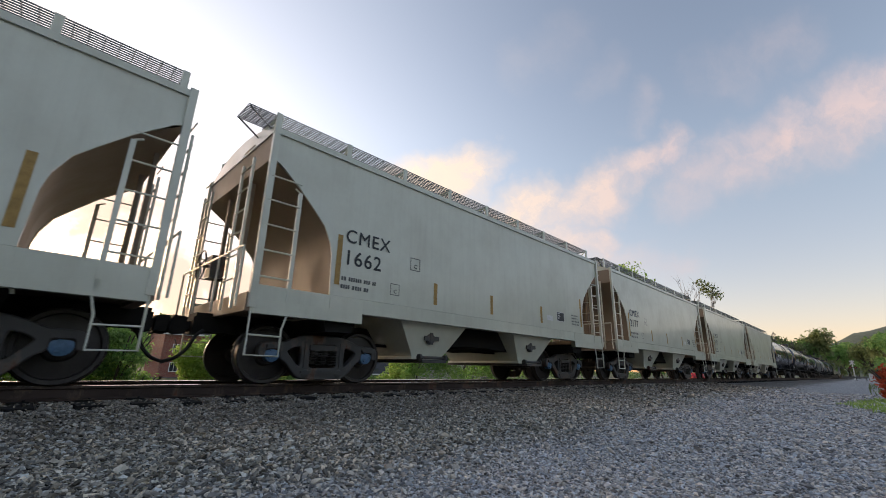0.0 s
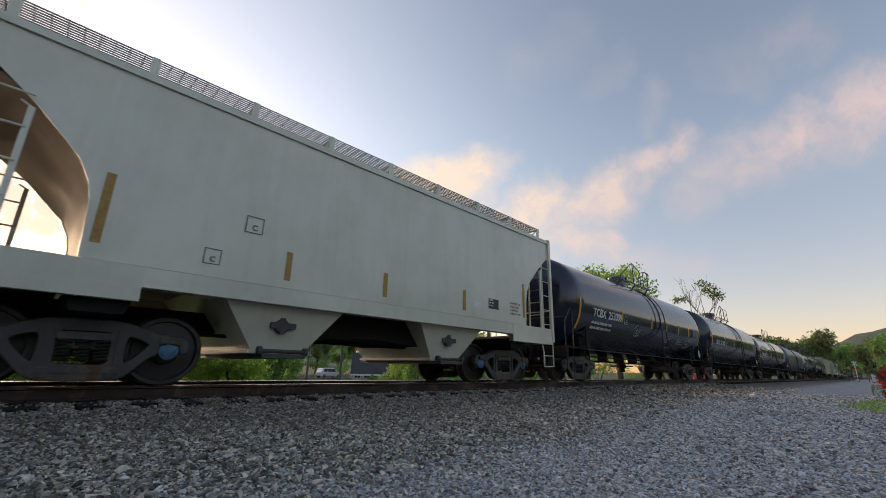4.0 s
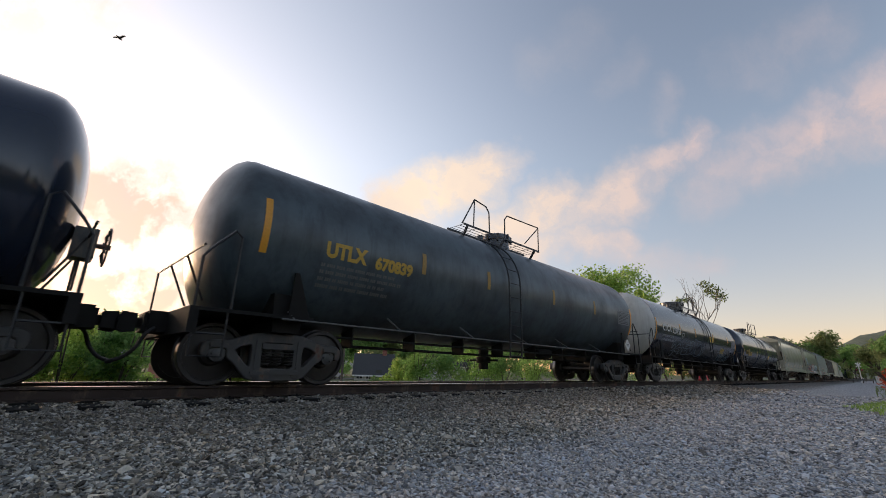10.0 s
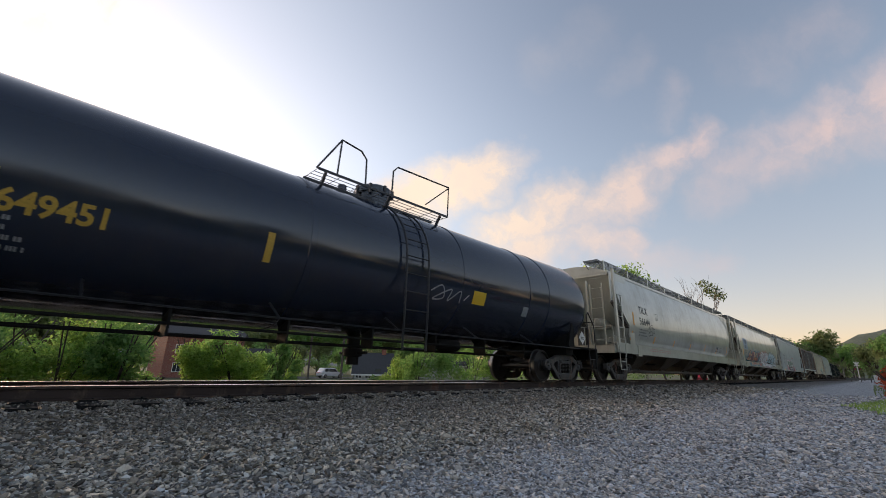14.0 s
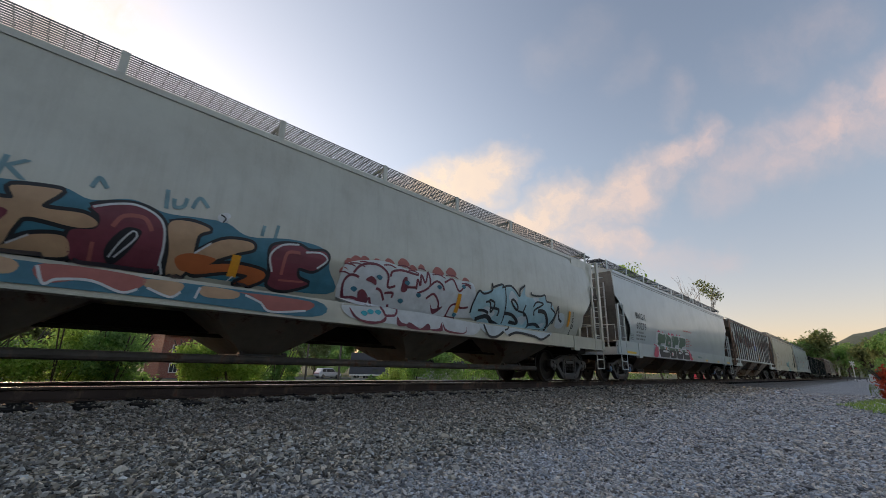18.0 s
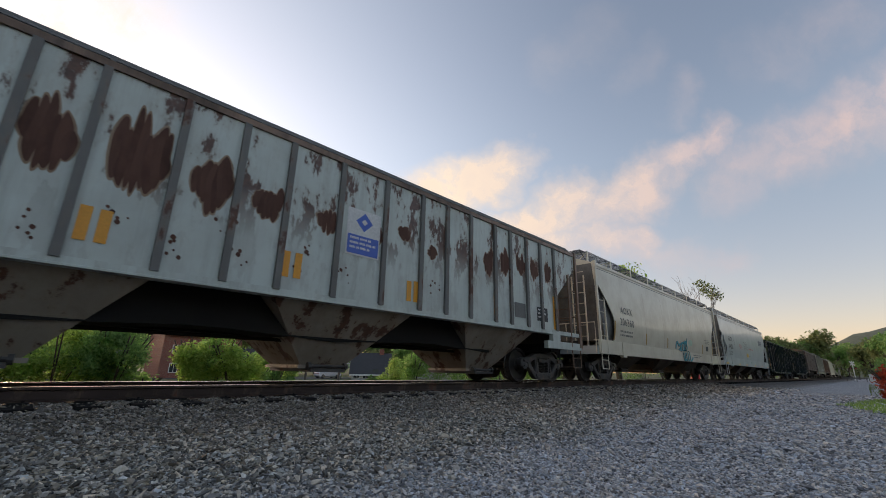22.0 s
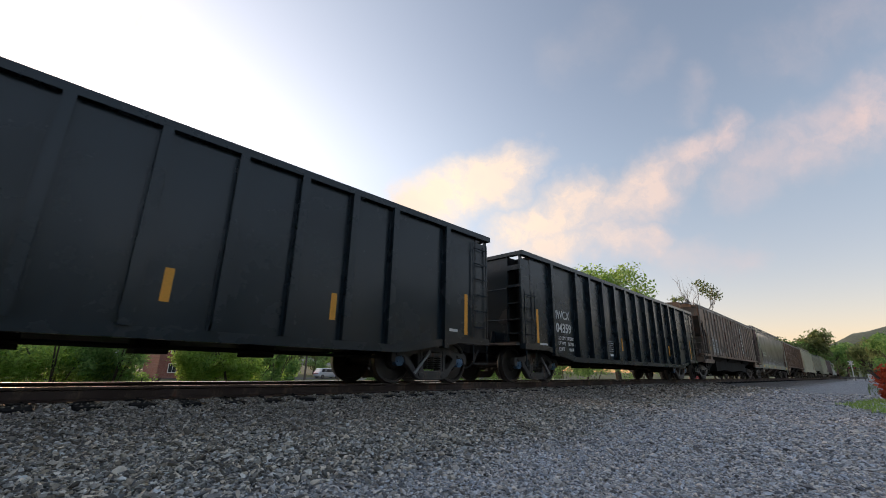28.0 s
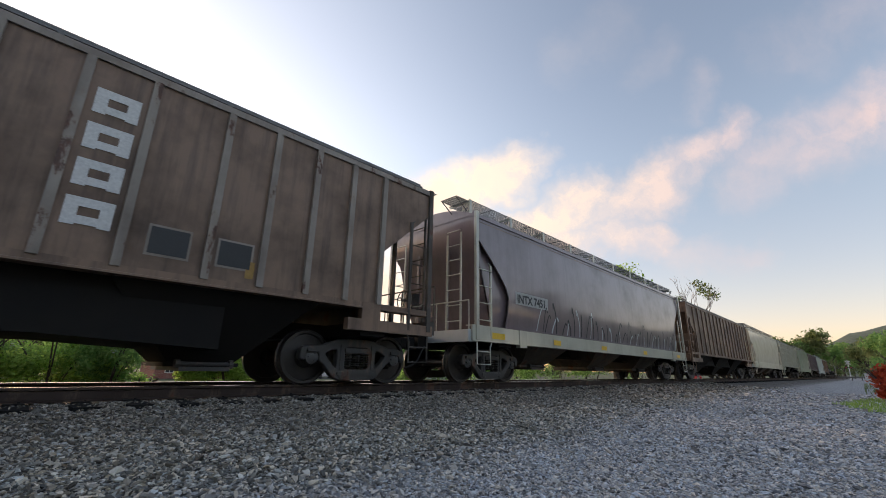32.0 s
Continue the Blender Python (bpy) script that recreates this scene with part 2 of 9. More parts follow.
M["graf_ice"] = plain("ice_blue_spray_paint", (.36, .55, .60), .5, 0, .3, 3)
M["graf_pale"] = plain("pale_blue_white_spray_paint", (.52, .58, .60), .5, 0, .25, 3)
M["graf_orange"] = plain("orange_spray_paint", (.45, .12, .03), .5, 0, .25, 3)
M["graf_purple"] = plain("purple_spray_paint", (.10, .03, .16), .5, 0, .3, 4)
M["graf_mint"] = plain("thin_mint_spray_paint", (.40, .55, .42), .5, 0, .2, 3)
M["chalk"] = plain("thin_grey_marker_line", (.20, .25, .28), .6, 0, .4, 8)
M["hose"] = plain("rubber_air_hose", (.015, .015, .015), .6, 0, .3, 20)


# ---- geometry helpers ----
class Geo:
    """Vertices and faces of one mesh."""

    def __init__(self):
        self.v, self.f = [], []

    def quad(self, a, b, c, d):
        i = len(self.v)
        self.v += [a, b, c, d]
        self.f.append((i, i + 1, i + 2, i + 3))

    def box(self, x0, x1, y0, y1, z0, z1, m=None):
        i = len(self.v)
        p = [(x0, y0, z0), (x1, y0, z0), (x1, y1, z0), (x0, y1, z0), (x0, y0, z1), (x1, y0, z1), (x1, y1, z1), (x0, y1, z1)]
        if m is not None:
            p = [tuple(m @ Vector(q)) for q in p]
        self.v += p
        self.f += [(i, i + 3, i + 2, i + 1), (i + 4, i + 5, i + 6, i + 7), (i, i + 1, i + 5, i + 4), (i + 1, i + 2, i + 6, i + 5),
                   (i + 2, i + 3, i + 7, i + 6), (i + 3, i, i + 4, i + 7)]
        return self

    def bar(self, p0, p1, w, d):
        """A square bar from p0 to p1."""
        a, b = Vector(p0), Vector(p1)
        m = Matrix.Translation((a + b) / 2) @ (b - a).to_track_quat("Z", "Y").to_matrix().to_4x4()
        h = (b - a).length / 2
        return self.box(-w / 2, w / 2, -d / 2, d / 2, -h, h, m)

    def tube(self, pts, r, n=6, caps=True):
        pts = [Vector(p) for p in pts]
        base = len(self.v)
        up = None
        for k, p in enumerate(pts):
            d = (pts[min(k + 1, len(pts) - 1)] - pts[max(k - 1, 0)]).normalized()
            if up is None:
                up = d.orthogonal().normalized()
            up = (up - d * up.dot(d)).normalized()
            side = d.cross(up)
            for j in range(n):
                a = 2 * math.pi * j / n
                self.v.append(tuple(p + (up * math.cos(a) + side * math.sin(a)) * r))
        for k in range(len(pts) - 1):
            for j in range(n):
                a, b = base + k * n + j, base + k * n + (j + 1) % n
                self.f.append((a, b, b + n, a + n))
        if caps:
            self.f.append(tuple(base + j for j in range(n))[::-1])
            self.f.append(tuple(base + (len(pts) - 1) * n + j for j in range(n)))
        return self

    def cyl(self, p0, p1, r, n=16):
        return self.tube([p0, p1], r, n)

    def lathe(self, profile, axis="y", n=24, centre=(0, 0, 0), close=False):
        """profile: (radius, along the axis)."""
        base = len(self.v)
        for r, h in profile:
            for j in range(n):
                a = 2 * math.pi * j / n
                c, s = r * math.cos(a), r * math.sin(a)
                p = {"x": (h, c, s), "y": (c, h, s), "z": (c, s, h)}[axis]
                self.v.append((p[0] + centre[0], p[1] + centre[1], p[2] + centre[2]))
        k = len(profile)
        for i in range(k if close else k - 1):
            for j in range(n):
                a, b = base + i * n + j, base + i * n + (j + 1) % n
                c, d = base + ((i + 1) % k) * n + (j + 1) % n, base + ((i + 1) % k) * n + j
                self.f.append((a, b, c, d))
        return self

    def prism(self, poly, y0, y1):
        """poly: (x, z) outline, pulled from y0 to y1."""
        i, k = len(self.v), len(poly)
        self.v += [(x, y0, z) for x, z in poly] + [(x, y1, z) for x, z in poly]
        self.f += [tuple(range(i, i + k)), tuple(range(i + 2 * k - 1, i + k - 1, -1))]
        for j in range(k):
            self.f.append((i + j, i + k + j, i + k + (j + 1) % k, i + (j + 1) % k))
        return self

    def grid(self, rows):
        """rows of points, all of one length."""
        i, w = len(self.v), len(rows[0])
        for r in rows:
            self.v += [tuple(p) for p in r]
        for a in range(len(rows) - 1):
            for b in range(w - 1):
                q = i + a * w + b
                self.f.append((q, q + 1, q + w + 1, q + w))
        return self


def mesh(name, g, mat, smooth=True, angle=32):
    me = bpy.data.meshes.new(name)
    me.from_pydata(g.v, [], g.f)
    if mat is not None:
        me.materials.append(mat)
    bm = bmesh.new()
    bm.from_mesh(me)
    bmesh.ops.recalc_face_normals(bm, faces=bm.faces)
    bm.to_mesh(me)
    bm.free()
    if smooth:
        me.shade_smooth()
        me.set_sharp_from_angle(angle=radians(angle))
    return me


def part(name, g, mat, parent=None, label="", at=None, smooth=True):
    """One mesh object under a thing or a part. g: a Geo, or a ready mesh."""
    ob = new(name, mesh(name, g, mat, smooth) if isinstance(g, Geo) else g)
    ob.parent = parent
    if at is not None:
        ob.matrix_basis = at
    if label:
        ob["label"] = label
    return ob


def thing(name, label, category, group="", at=None, kind=""):
    ob = new(name)
    ob.empty_display_size = .3
    if at is not None:
        ob.matrix_basis = at
    return tagged(ob, label, category, group, kind)


CACHE = {}


def shared(key, make, mat, smooth=True):
    """A mesh that is built once for each key and material."""
    k = (key, mat.name)
    if k not in CACHE:
        CACHE[k] = mesh(key[0] if isinstance(key, tuple) else key, make(), mat, smooth)
    return CACHE[k]


# ---- decals: lettering and marks that follow the curve of a side ----
def letters(text, size, mat, parent, x, z, surf, bold=.012, shear=0.0, name="lettering", spacing=1.0, lift=.010, squash=1.0, drop=0.0):
    """Built-in font, left edge x, base line z, letter height about size; bold strokes are laid twice, a little apart."""
    cu = bpy.data.curves.new(name, "FONT")
    cu.body, cu.size, cu.shear, cu.space_character, cu.resolution_u = text, size * 1.38, shear, spacing, 3
    if "M" not in text:
        cu.offset = bold * .8
    tmp = new("tmp", cu)
    bpy.context.view_layer.update()
    me = bpy.data.meshes.new_from_object(tmp.evaluated_get(bpy.context.evaluated_depsgraph_get()))
    bpy.data.objects.remove(tmp)
    bpy.data.curves.remove(cu)
    flat, faces = [v.co.copy() for v in me.vertices], [tuple(p.vertices) for p in me.polygons]
    bpy.data.meshes.remove(me)
    V, F = [], []
    shifts = ((0, 0), (bold, 0), (bold * .5, bold * .5), (bold * .5, -bold * .5)) if "M" in text else ((0, 0),)
    for k, (dx, dz) in enumerate(shifts):
        F += [tuple(i + len(V) for i in f) for f in faces]
        for v in flat:
            u, w = x + v.x * squash + dx, z + v.y + dz - drop * v.x
            V.append((u, surf(u, w) - lift - .0007 * k, w))
    split = max(p[0] for p in V) + 1
    if "  " in text:
        # words far apart are parts of their own
        xs = sorted(p[0] for p in V)
        split = max((b - a, (a + b) / 2) for a, b in zip(xs, xs[1:]))[1]
    for later in (False, True):
        faces = [f for f in F if (V[f[0]][0] > split) == later]
        if faces:
            used = sorted({i for f in faces for i in f})
            index = {i: k for k, i in enumerate(used)}
            me = bpy.data.meshes.new(name)
            me.from_pydata([V[i] for i in used], [], [tuple(index[i] for i in f) for f in faces])
            me.materials.append(mat)
            part(name, me, mat, parent)


def patch(name, mat, parent, x0, x1, z0, z1, surf, lift=.006, lean=0.0, rows=6, label=""):
    """A painted or stuck-on rectangle; lean shifts its foot sideways."""
    g = Geo()
    g.grid([[(x0 + lean * k / rows, surf(x0, z1 + (z0 - z1) * k / rows) - lift, z1 + (z0 - z1) * k / rows),
             (x1 + lean * k / rows, surf(x1, z1 + (z0 - z1) * k / rows) - lift, z1 + (z0 - z1) * k / rows)] for k in range(rows + 1)])
    return part(name, g, mat, parent, label)


def marks(parent, mat, x0, x1, z0, z1, lines, surf, rng, name="small_stencil", lift=.007, fill=.9, solid=.40):
    """Small print that cannot be read: rows of words, each a run of narrow bars."""
    g = Geo()
    pitch = (z1 - z0) / lines
    h = min(pitch * max(solid, .5), .10)
    for k in range(lines):
        zt = z1 - k * pitch
        zb = zt - h
        x, end = x0, x0 + (x1 - x0) * rng.uniform(fill - .2, fill + .1)
        while x < end:
            for c in range(rng.randint(2, 6)):
                w = h * rng.uniform(.42, .66)
                if x + w > end:
                    break
                g.quad((x, surf(x, zt) - lift, zt), (x + w, surf(x, zt) - lift, zt), (x + w, surf(x, zb) - lift, zb), (x, surf(x, zb) - lift, zb))
                x += w + h * .18
            x += h * .55
    return tagged(part(name, g, mat, parent, smooth=False), kind="stuff")


def boxed_mark(parent, mat, x, z, s, surf):
    """A small square outline with a letter in it."""
    g = Geo()
    t = s * .06
    for a, b, c, d in ((x, x + s, z, z + t), (x, x + s, z + s - t, z + s), (x, x + t, z + t, z + s - t), (x + s - t, x + s, z + t, z + s - t)):
        g.quad((a, surf(a, d) - .008, d), (b, surf(b, d) - .008, d), (b, surf(b, c) - .008, c), (a, surf(a, c) - .008, c))
    m = part("inspection_mark", g, mat, parent, "small square mark with a letter", smooth=False)
    letters("C", s * .34, mat, m, x + s * .36, z + s * .18, surf, .004)
    return m


def blob(parent, mat, pts, surf, name="graffiti", lift=.009, smooth_line=True):
    """A sprayed patch inside a closed, rounded (x, z) outline."""
    P = [Vector((a, b, 0)) for a, b in pts]
    n = len(P)
    fine = []
    for i in range(n):
        p0, p1, p2, p3 = P[i - 1], P[i], P[(i + 1) % n], P[(i + 2) % n]
        for k in range(5 if smooth_line else 1):
            t = k / 5
            fine.append(.5 * ((2 * p1) + (p2 - p0) * t + (2 * p0 - 5 * p1 + 4 * p2 - p3) * t * t + (3 * p1 - p0 - 3 * p2 + p3) * t ** 3))
    bm = bmesh.new()
    bm.faces.new([bm.verts.new((p.x, 0, p.y)) for p in fine])
    z = min(p.y for p in fine) + .12
    while z < max(p.y for p in fine):
        bmesh.ops.bisect_plane(bm, geom=bm.verts[:] + bm.edges[:] + bm.faces[:], plane_co=(0, 0, z), plane_no=(0, 0, 1))
        z += .15
    bmesh.ops.triangulate(bm, faces=bm.faces[:])
    for v in bm.verts:
        v.co.y = surf(v.co.x, v.co.z) - lift
    me = bpy.data.meshes.new(name)
    bm.to_mesh(me)
    bm.free()
    me.materials.append(mat)
    return part(name, me, mat, parent)


def diamond(parent, x, z, s, surf, name="placard"):
    g = Geo()
    g.quad((x - s, surf(x, z) - .012, z), (x, surf(x, z - s) - .012, z - s), (x + s, surf(x, z) - .012, z), (x, surf(x, z + s) - .012, z + s))
    p = part(name, g, M["white"], parent, "white diamond placard", smooth=False)
    g = Geo()
    for dz in (.03, -.02):
        w = s * .45
        g.quad((x - w, surf(x, z) - .016, z + dz), (x + w, surf(x, z) - .016, z + dz), (x + w, surf(x, z) - .016, z + dz - .03), (x - w, surf(x, z) - .016, z + dz - .03))
    part("placard_lines", g, M["faded_black"], p, smooth=False)
    return p


def scrawl(parent, mat, pts, width, surf, name="graffiti", lift=.009):
    """A sprayed line through (x, z) points, smoothed."""
    P = [Vector((a, b, 0)) for a, b in pts]
    fine = []
    for i in range(len(P) - 1):
        p0, p1, p2, p3 = P[max(i - 1, 0)], P[i], P[i + 1], P[min(i + 2, len(P) - 1)]
        for k in range(6):
            t = k / 6
            fine.append(.5 * ((2 * p1) + (p2 - p0) * t + (2 * p0 - 5 * p1 + 4 * p2 - p3) * t * t + (3 * p1 - p0 - 3 * p2 + p3) * t ** 3))
    fine.append(P[-1])
    rows = []
    for i, p in enumerate(fine):
        d = (fine[min(i + 1, len(fine) - 1)] - fine[max(i - 1, 0)])
        d = d.normalized() if d.length > 1e-6 else Vector((1, 0, 0))
        nrm = Vector((-d.y, d.x, 0)) * width / 2
        rows.append([(q.x, surf(q.x, q.y) - lift, q.y) for q in (p - nrm, p + nrm)])
    return part(name, Geo().grid(rows), mat, parent, smooth=False)


# ---- the train ----
WB = 1.778          # axle spacing in a truck
WR = .457           # wheel radius


def advance(t):
    """Metres that the train has come since the start; it slows a little."""
    x = t / 32
    lag = .33 * math.exp(-((t - 11.1) / .5) ** 2)
    return t * (10.41416 - 1.22236 * x + .80064 * x * x - .28669 * x ** 3) - lag


def wheel_geo():
    g = Geo()
    for s in (-1, 1):
        g.lathe([(.05, s * .64), (.14, s * .65), (.17, s * .70), (.39, s * .715), (.40, s * .665), (.483, s * .67), (.487, s * .69),
                 (.462, s * .705), (.457, s * .72), (.453, s * .82), (.445, s * .826), (.40, s * .825), (.385, s * .775), (.19, s * .80),
                 (.16, s * .85), (.09, s * .86)], "y", 36)
    g.cyl((0, -.94, 0), (0, .94, 0), .085, 14)
    return g


def cap_geo():
    g = Geo()
    for s in (-1, 1):
        g.lathe([(.0, s * 1.075), (.06, s * 1.075), (.085, s * 1.06), (.12, s * 1.05), (.12, s * .93)], "y", 18)
        for k in range(3):
            a = 2 * math.pi * k / 3
            g.cyl((.07 * math.cos(a), s * 1.05, .07 * math.sin(a)), (.07 * math.cos(a), s * 1.092, .07 * math.sin(a)), .018, 6)
    return g


def tread_geo():
    g = Geo()
    for s in (-1, 1):
        g.lathe([(.4655, s * .724), (.4600, s * .818)], "y", 36)
    return g


def rounded(pts, times=2, keep=.22):
    """Cut the corners of a closed outline."""
    for _ in range(times):
        q = []
        for (ax, az), (bx, bz) in zip(pts, pts[1:] + pts[:1]):
            q += [(ax + (bx - ax) * keep, az + (bz - az) * keep), (bx + (ax - bx) * keep, bz + (az - bz) * keep)]
        pts = q
    return pts


def cast_plate(name, outlines, thick, edge):
    """A casting: outer outline with holes, in (x, z), with rounded rims."""
    cu = bpy.data.curves.new(name, "CURVE")
    cu.dimensions, cu.fill_mode, cu.extrude, cu.bevel_depth, cu.bevel_resolution = "2D", "BOTH", thick / 2 - edge, edge, 2
    for pts in outlines:
        sp = cu.splines.new("POLY")
        sp.points.add(len(pts) - 1)
        for q, (x, z) in zip(sp.points, pts):
            q.co = (x, z, 0, 1)
        sp.use_cyclic_u = True
    tmp = new("tmp", cu)
    bpy.context.view_layer.update()
    me = bpy.data.meshes.new_from_object(tmp.evaluated_get(bpy.context.evaluated_depsgraph_get()))
    bpy.data.objects.remove(tmp)
    bpy.data.curves.remove(cu)
    g = Geo()
    g.v = [(v.co.x, -v.co.z, v.co.y) for v in me.vertices]
    g.f = [tuple(p.vertices) for p in me.polygons]
    bpy.data.meshes.remove(me)
    return g


def side_frame_geo():
    """Cast truck side: arched top, V-shaped foot, two triangular windows and the spring pocket."""
    right = [(.34, .775), (.56, .70), (.72, .635), (1.02, .625), (1.10, .58), (1.10, .43), (1.03, .42), (1.02, .545), (.76, .545), (.75, .40), (.66, .36), (.46, .13), (.32, .085)]
    outer = right + [(-x, z) for x, z in right[::-1]]
    holes = []
    for s in (-1, 1):
        holes.append(rounded([(s * x, z) for x, z in ((.39, .625), (.53, .605), (.65, .545), (.67, .49), (.47, .27), (.39, .255))]))
    holes.append(rounded([(-.27, .66), (.27, .66), (.27, .235), (-.27, .235)], 1, .1))
    g = cast_plate("side_frame", [rounded(outer, 2, .2)] + holes, .15, .022)
    for s in (-1, 1):
        g.lathe([(0, -.088), (.05, -.088), (.075, -.075), (.075, -.05)], "y", 12, (s * .31, 0, .165))
        g.box(s * .889 - .12, s * .889 + .12, -.115, .06, .545, .60)
        g.bar((s * .335, -.075, .25), (s * .335, -.075, .68), .05, .035)
    g.bar((-.40, -.078, .185), (.40, -.078, .185), .035, .05)
    return g


def spring_geo():
    """One coil spring."""
    return Geo().tube([(.072 * math.cos(k * math.pi / 4), .072 * math.sin(k * math.pi / 4), .29 + k * .0052) for k in range(49)], .013, 4)


def bolster_geo():
    g = Geo()
    g.prism([(-.20, .44), (.20, .44), (.20, .66), (-.20, .66)], -1.02, 1.02)
    g.cyl((0, 0, .6), (0, 0, .80), .20, 16)
    for s in (-1, 1):
        g.box(-.95, .95, s * .46 - .03, s * .46 + .03, .36, .42)
        g.box(-.38 , .38, s * .46 - .04, s * .46 + .04, .40, .50)
        for q in (-1, 1):
            g.box(q * .40 - .05, q * .40 + .05, s * .70 - .12, s * .70 + .12, .30, .62)   # brake shoes and heads
        g.box(-.08, .08, s * .63 - .12, s * .63 + .12, .66, .74)
    return g


WHEELS = []


def truck(car, x, cap):
    t = part("truck", shared("truck_bolster", bolster_geo, M["frame"]), None, car, "cast steel freight truck", pose(x, 0, 0))
    for s in (-1, 1):
        part("side_frame", shared("side_frame", side_frame_geo, M["frame"]), None, t, at=pose(0, s * 1.0, 0, rz=0 if s < 0 else 180))
        for dx in (-.19, 0, .19):
            part("spring", shared("spring", spring_geo, M["spring"]), None, t, at=pose(dx, s * 1.03, 0))
        part("bolster_end", shared("bolster_end", lambda: Geo().box(-.27, .27, -.10, .05, .545, .63), M["frame"]), None, t, at=pose(0, s * 1.0, 0, rz=0 if s < 0 else 180))
    for s in (-1, 1):
        ws = part("wheelset", WHEELSET[cap], None, t, at=pose(s * WB / 2, 0, WR))
        WHEELS.append((ws, s * WB / 2, car, x))
    # brake lever that slants across the near side
    return t


def make_wheelset(cap):
    g, c, tr = wheel_geo(), cap_geo(), tread_geo()
    me = bpy.data.meshes.new("wheelset")
    v, f, mi = [], [], []
    for k, q in enumerate((g, c, tr)):
        b = len(v)
        v += q.v
        f += [tuple(i + b for i in face) for face in q.f]
        mi += [k] * len(q.f)
    me.from_pydata(v, [], f)
    for m in (M["wheel"], M[cap], M["tread"]):
        me.materials.append(m)
    me.polygons.foreach_set("material_index", mi)
    me.shade_smooth()
    me.set_sharp_from_angle(angle=radians(35))
    return me


WHEELSET = {k: make_wheelset(k) for k in ("cap_blue", "cap_grey")}


def coupler_geo():
    g = Geo()
    g.box(-.10, .62, -.075, .075, .80, .94)                              # shank, points to -x from its root
    g.prism([(-.12, .74), (-.12, 1.0), (-.30, 1.02), (-.34, .92), (-.34, .76), (-.26, .72)], -.16, .02)
    g.prism([(-.10, .76), (-.10, .98), (-.26, .98), (-.26, .76)], .02, .17)
    g.box(-.05, .12, -.22, .22, .74, 1.02)                               # striker
    return g


def hose_geo():
    g = Geo()
    pts = [(.10, -.30, .80), (0, -.31, .72), (-.08, -.28, .50), (-.20, -.20, .36), (-.36, -.10, .30)]
    P = []
    for i in range(len(pts) - 1):
        for k in range(5):
            P.append(Vector(pts[i]).lerp(Vector(pts[i + 1]), k / 5))
    P.append(Vector(pts[-1]))
    for _ in range(3):
        P = [P[0]] + [(P[i - 1] + P[i] * 2 + P[i + 1]) / 4 for i in range(1, len(P) - 1)] + [P[-1]]
    g.tube(P, .028, 7)
    return g


def draft_gear(car, half):
    """Coupler and air hose at both ends; half: half the length over coupler faces."""
    for s in (-1, 1):
        m = pose(s * (half - .32), 0, 0, rz=0 if s < 0 else 180)
        part("coupler", shared("coupler", coupler_geo, M["under"]), None, car, at=m)
        part("air_hose", shared("air_hose", hose_geo, M["hose"]), None, car, at=m)


def grating_geo(x0, x1, y0, y1, z, pitch=.055, cross=.30, depth=.014):
    g = Geo()
    n = max(2, round((y1 - y0) / pitch))
    for k in range(n + 1):
        y = y0 + (y1 - y0) * k / n
        g.box(x0, x1, y - .004, y + .004, z - depth, z)
    m = max(1, round((x1 - x0) / cross))
    for k in range(m + 1):
        x = x0 + (x1 - x0) * k / m
        g.box(x - .005, x + .005, y0, y1, z - depth * .9, z - .002)
    return g


def ladder(car, name, x0, x1, y, z0, z1, rungs, mat, r=.013, post=.05):
    g = Geo()
    for x in (x0, x1):
        g.box(x - post / 2, x + post / 2, y - .012, y + .012, z0, z1)
    l = part(name, g, mat, car)
    g = Geo()
    for k in range(rungs):
        z = z0 + (z1 - z0) * (k + .6) / rungs
        g.cyl((x0, y - .02, z), (x1, y - .02, z), r, 6)
    part("rungs", g, mat, l)
    return l


def step(car, x, y, s, mat):
    """Sill step: a bent flat bar under the corner."""
    g = Geo()
    g.tube([(x, y, 1.1), (x, y, .42), (x + s * .48, y, .40), (x + s * .48, y, .80), (x + s * .56, y, 1.05)], .016, 5)
    g.tube([(x, y, .70), (x + s * .48, y, .69)], .013, 5)
    return part("sill_step", g, mat, car)


def brake_wheel(car, x, y, z, s, mat):
    g = Geo()
    n = 20
    g.tube([(x, y + .27 * math.cos(a), z + .27 * math.sin(a)) for a in [2 * math.pi * k / n for k in range(n + 1)]], .016, 6)
    for k in range(4):
        a = math.pi / 2 * k + .5
        g.tube([(x, y, z), (x + s * .04, y + .14 * math.cos(a), z + .14 * math.sin(a)), (x, y + .27 * math.cos(a), z + .27 * math.sin(a))], .012, 5)
    g.cyl((x - s * .05, y, z), (x + s * .30, y, z), .035, 8)
    b = part("brake_wheel", g, mat, car, "spoked hand brake wheel")
    g = Geo()
    g.box(min(x + s * .12, x + s * .38), max(x + s * .12, x + s * .38), y - .16, y + .16, z - .22, z + .2)
    g.tube([(x + s * .25, y + .05, z - .2), (x + s * .25, y + .05, 1.2)], .018, 6)
    part("brake_housing", g, mat, b)


def interp(pts, z):
    """x at height z on a polyline of (x, z) that falls in z."""
    for (xa, za), (xb, zb) in zip(pts, pts[1:]):
        if za >= z >= zb:
            return xa + (xb - xa) * ((za - z) / max(za - zb, 1e-6))
    return pts[0][0] if z > pts[0][1] else pts[-1][0]


def frange(a, b, n):
    return [a + (b - a) * k / n for k in range(n + 1)]


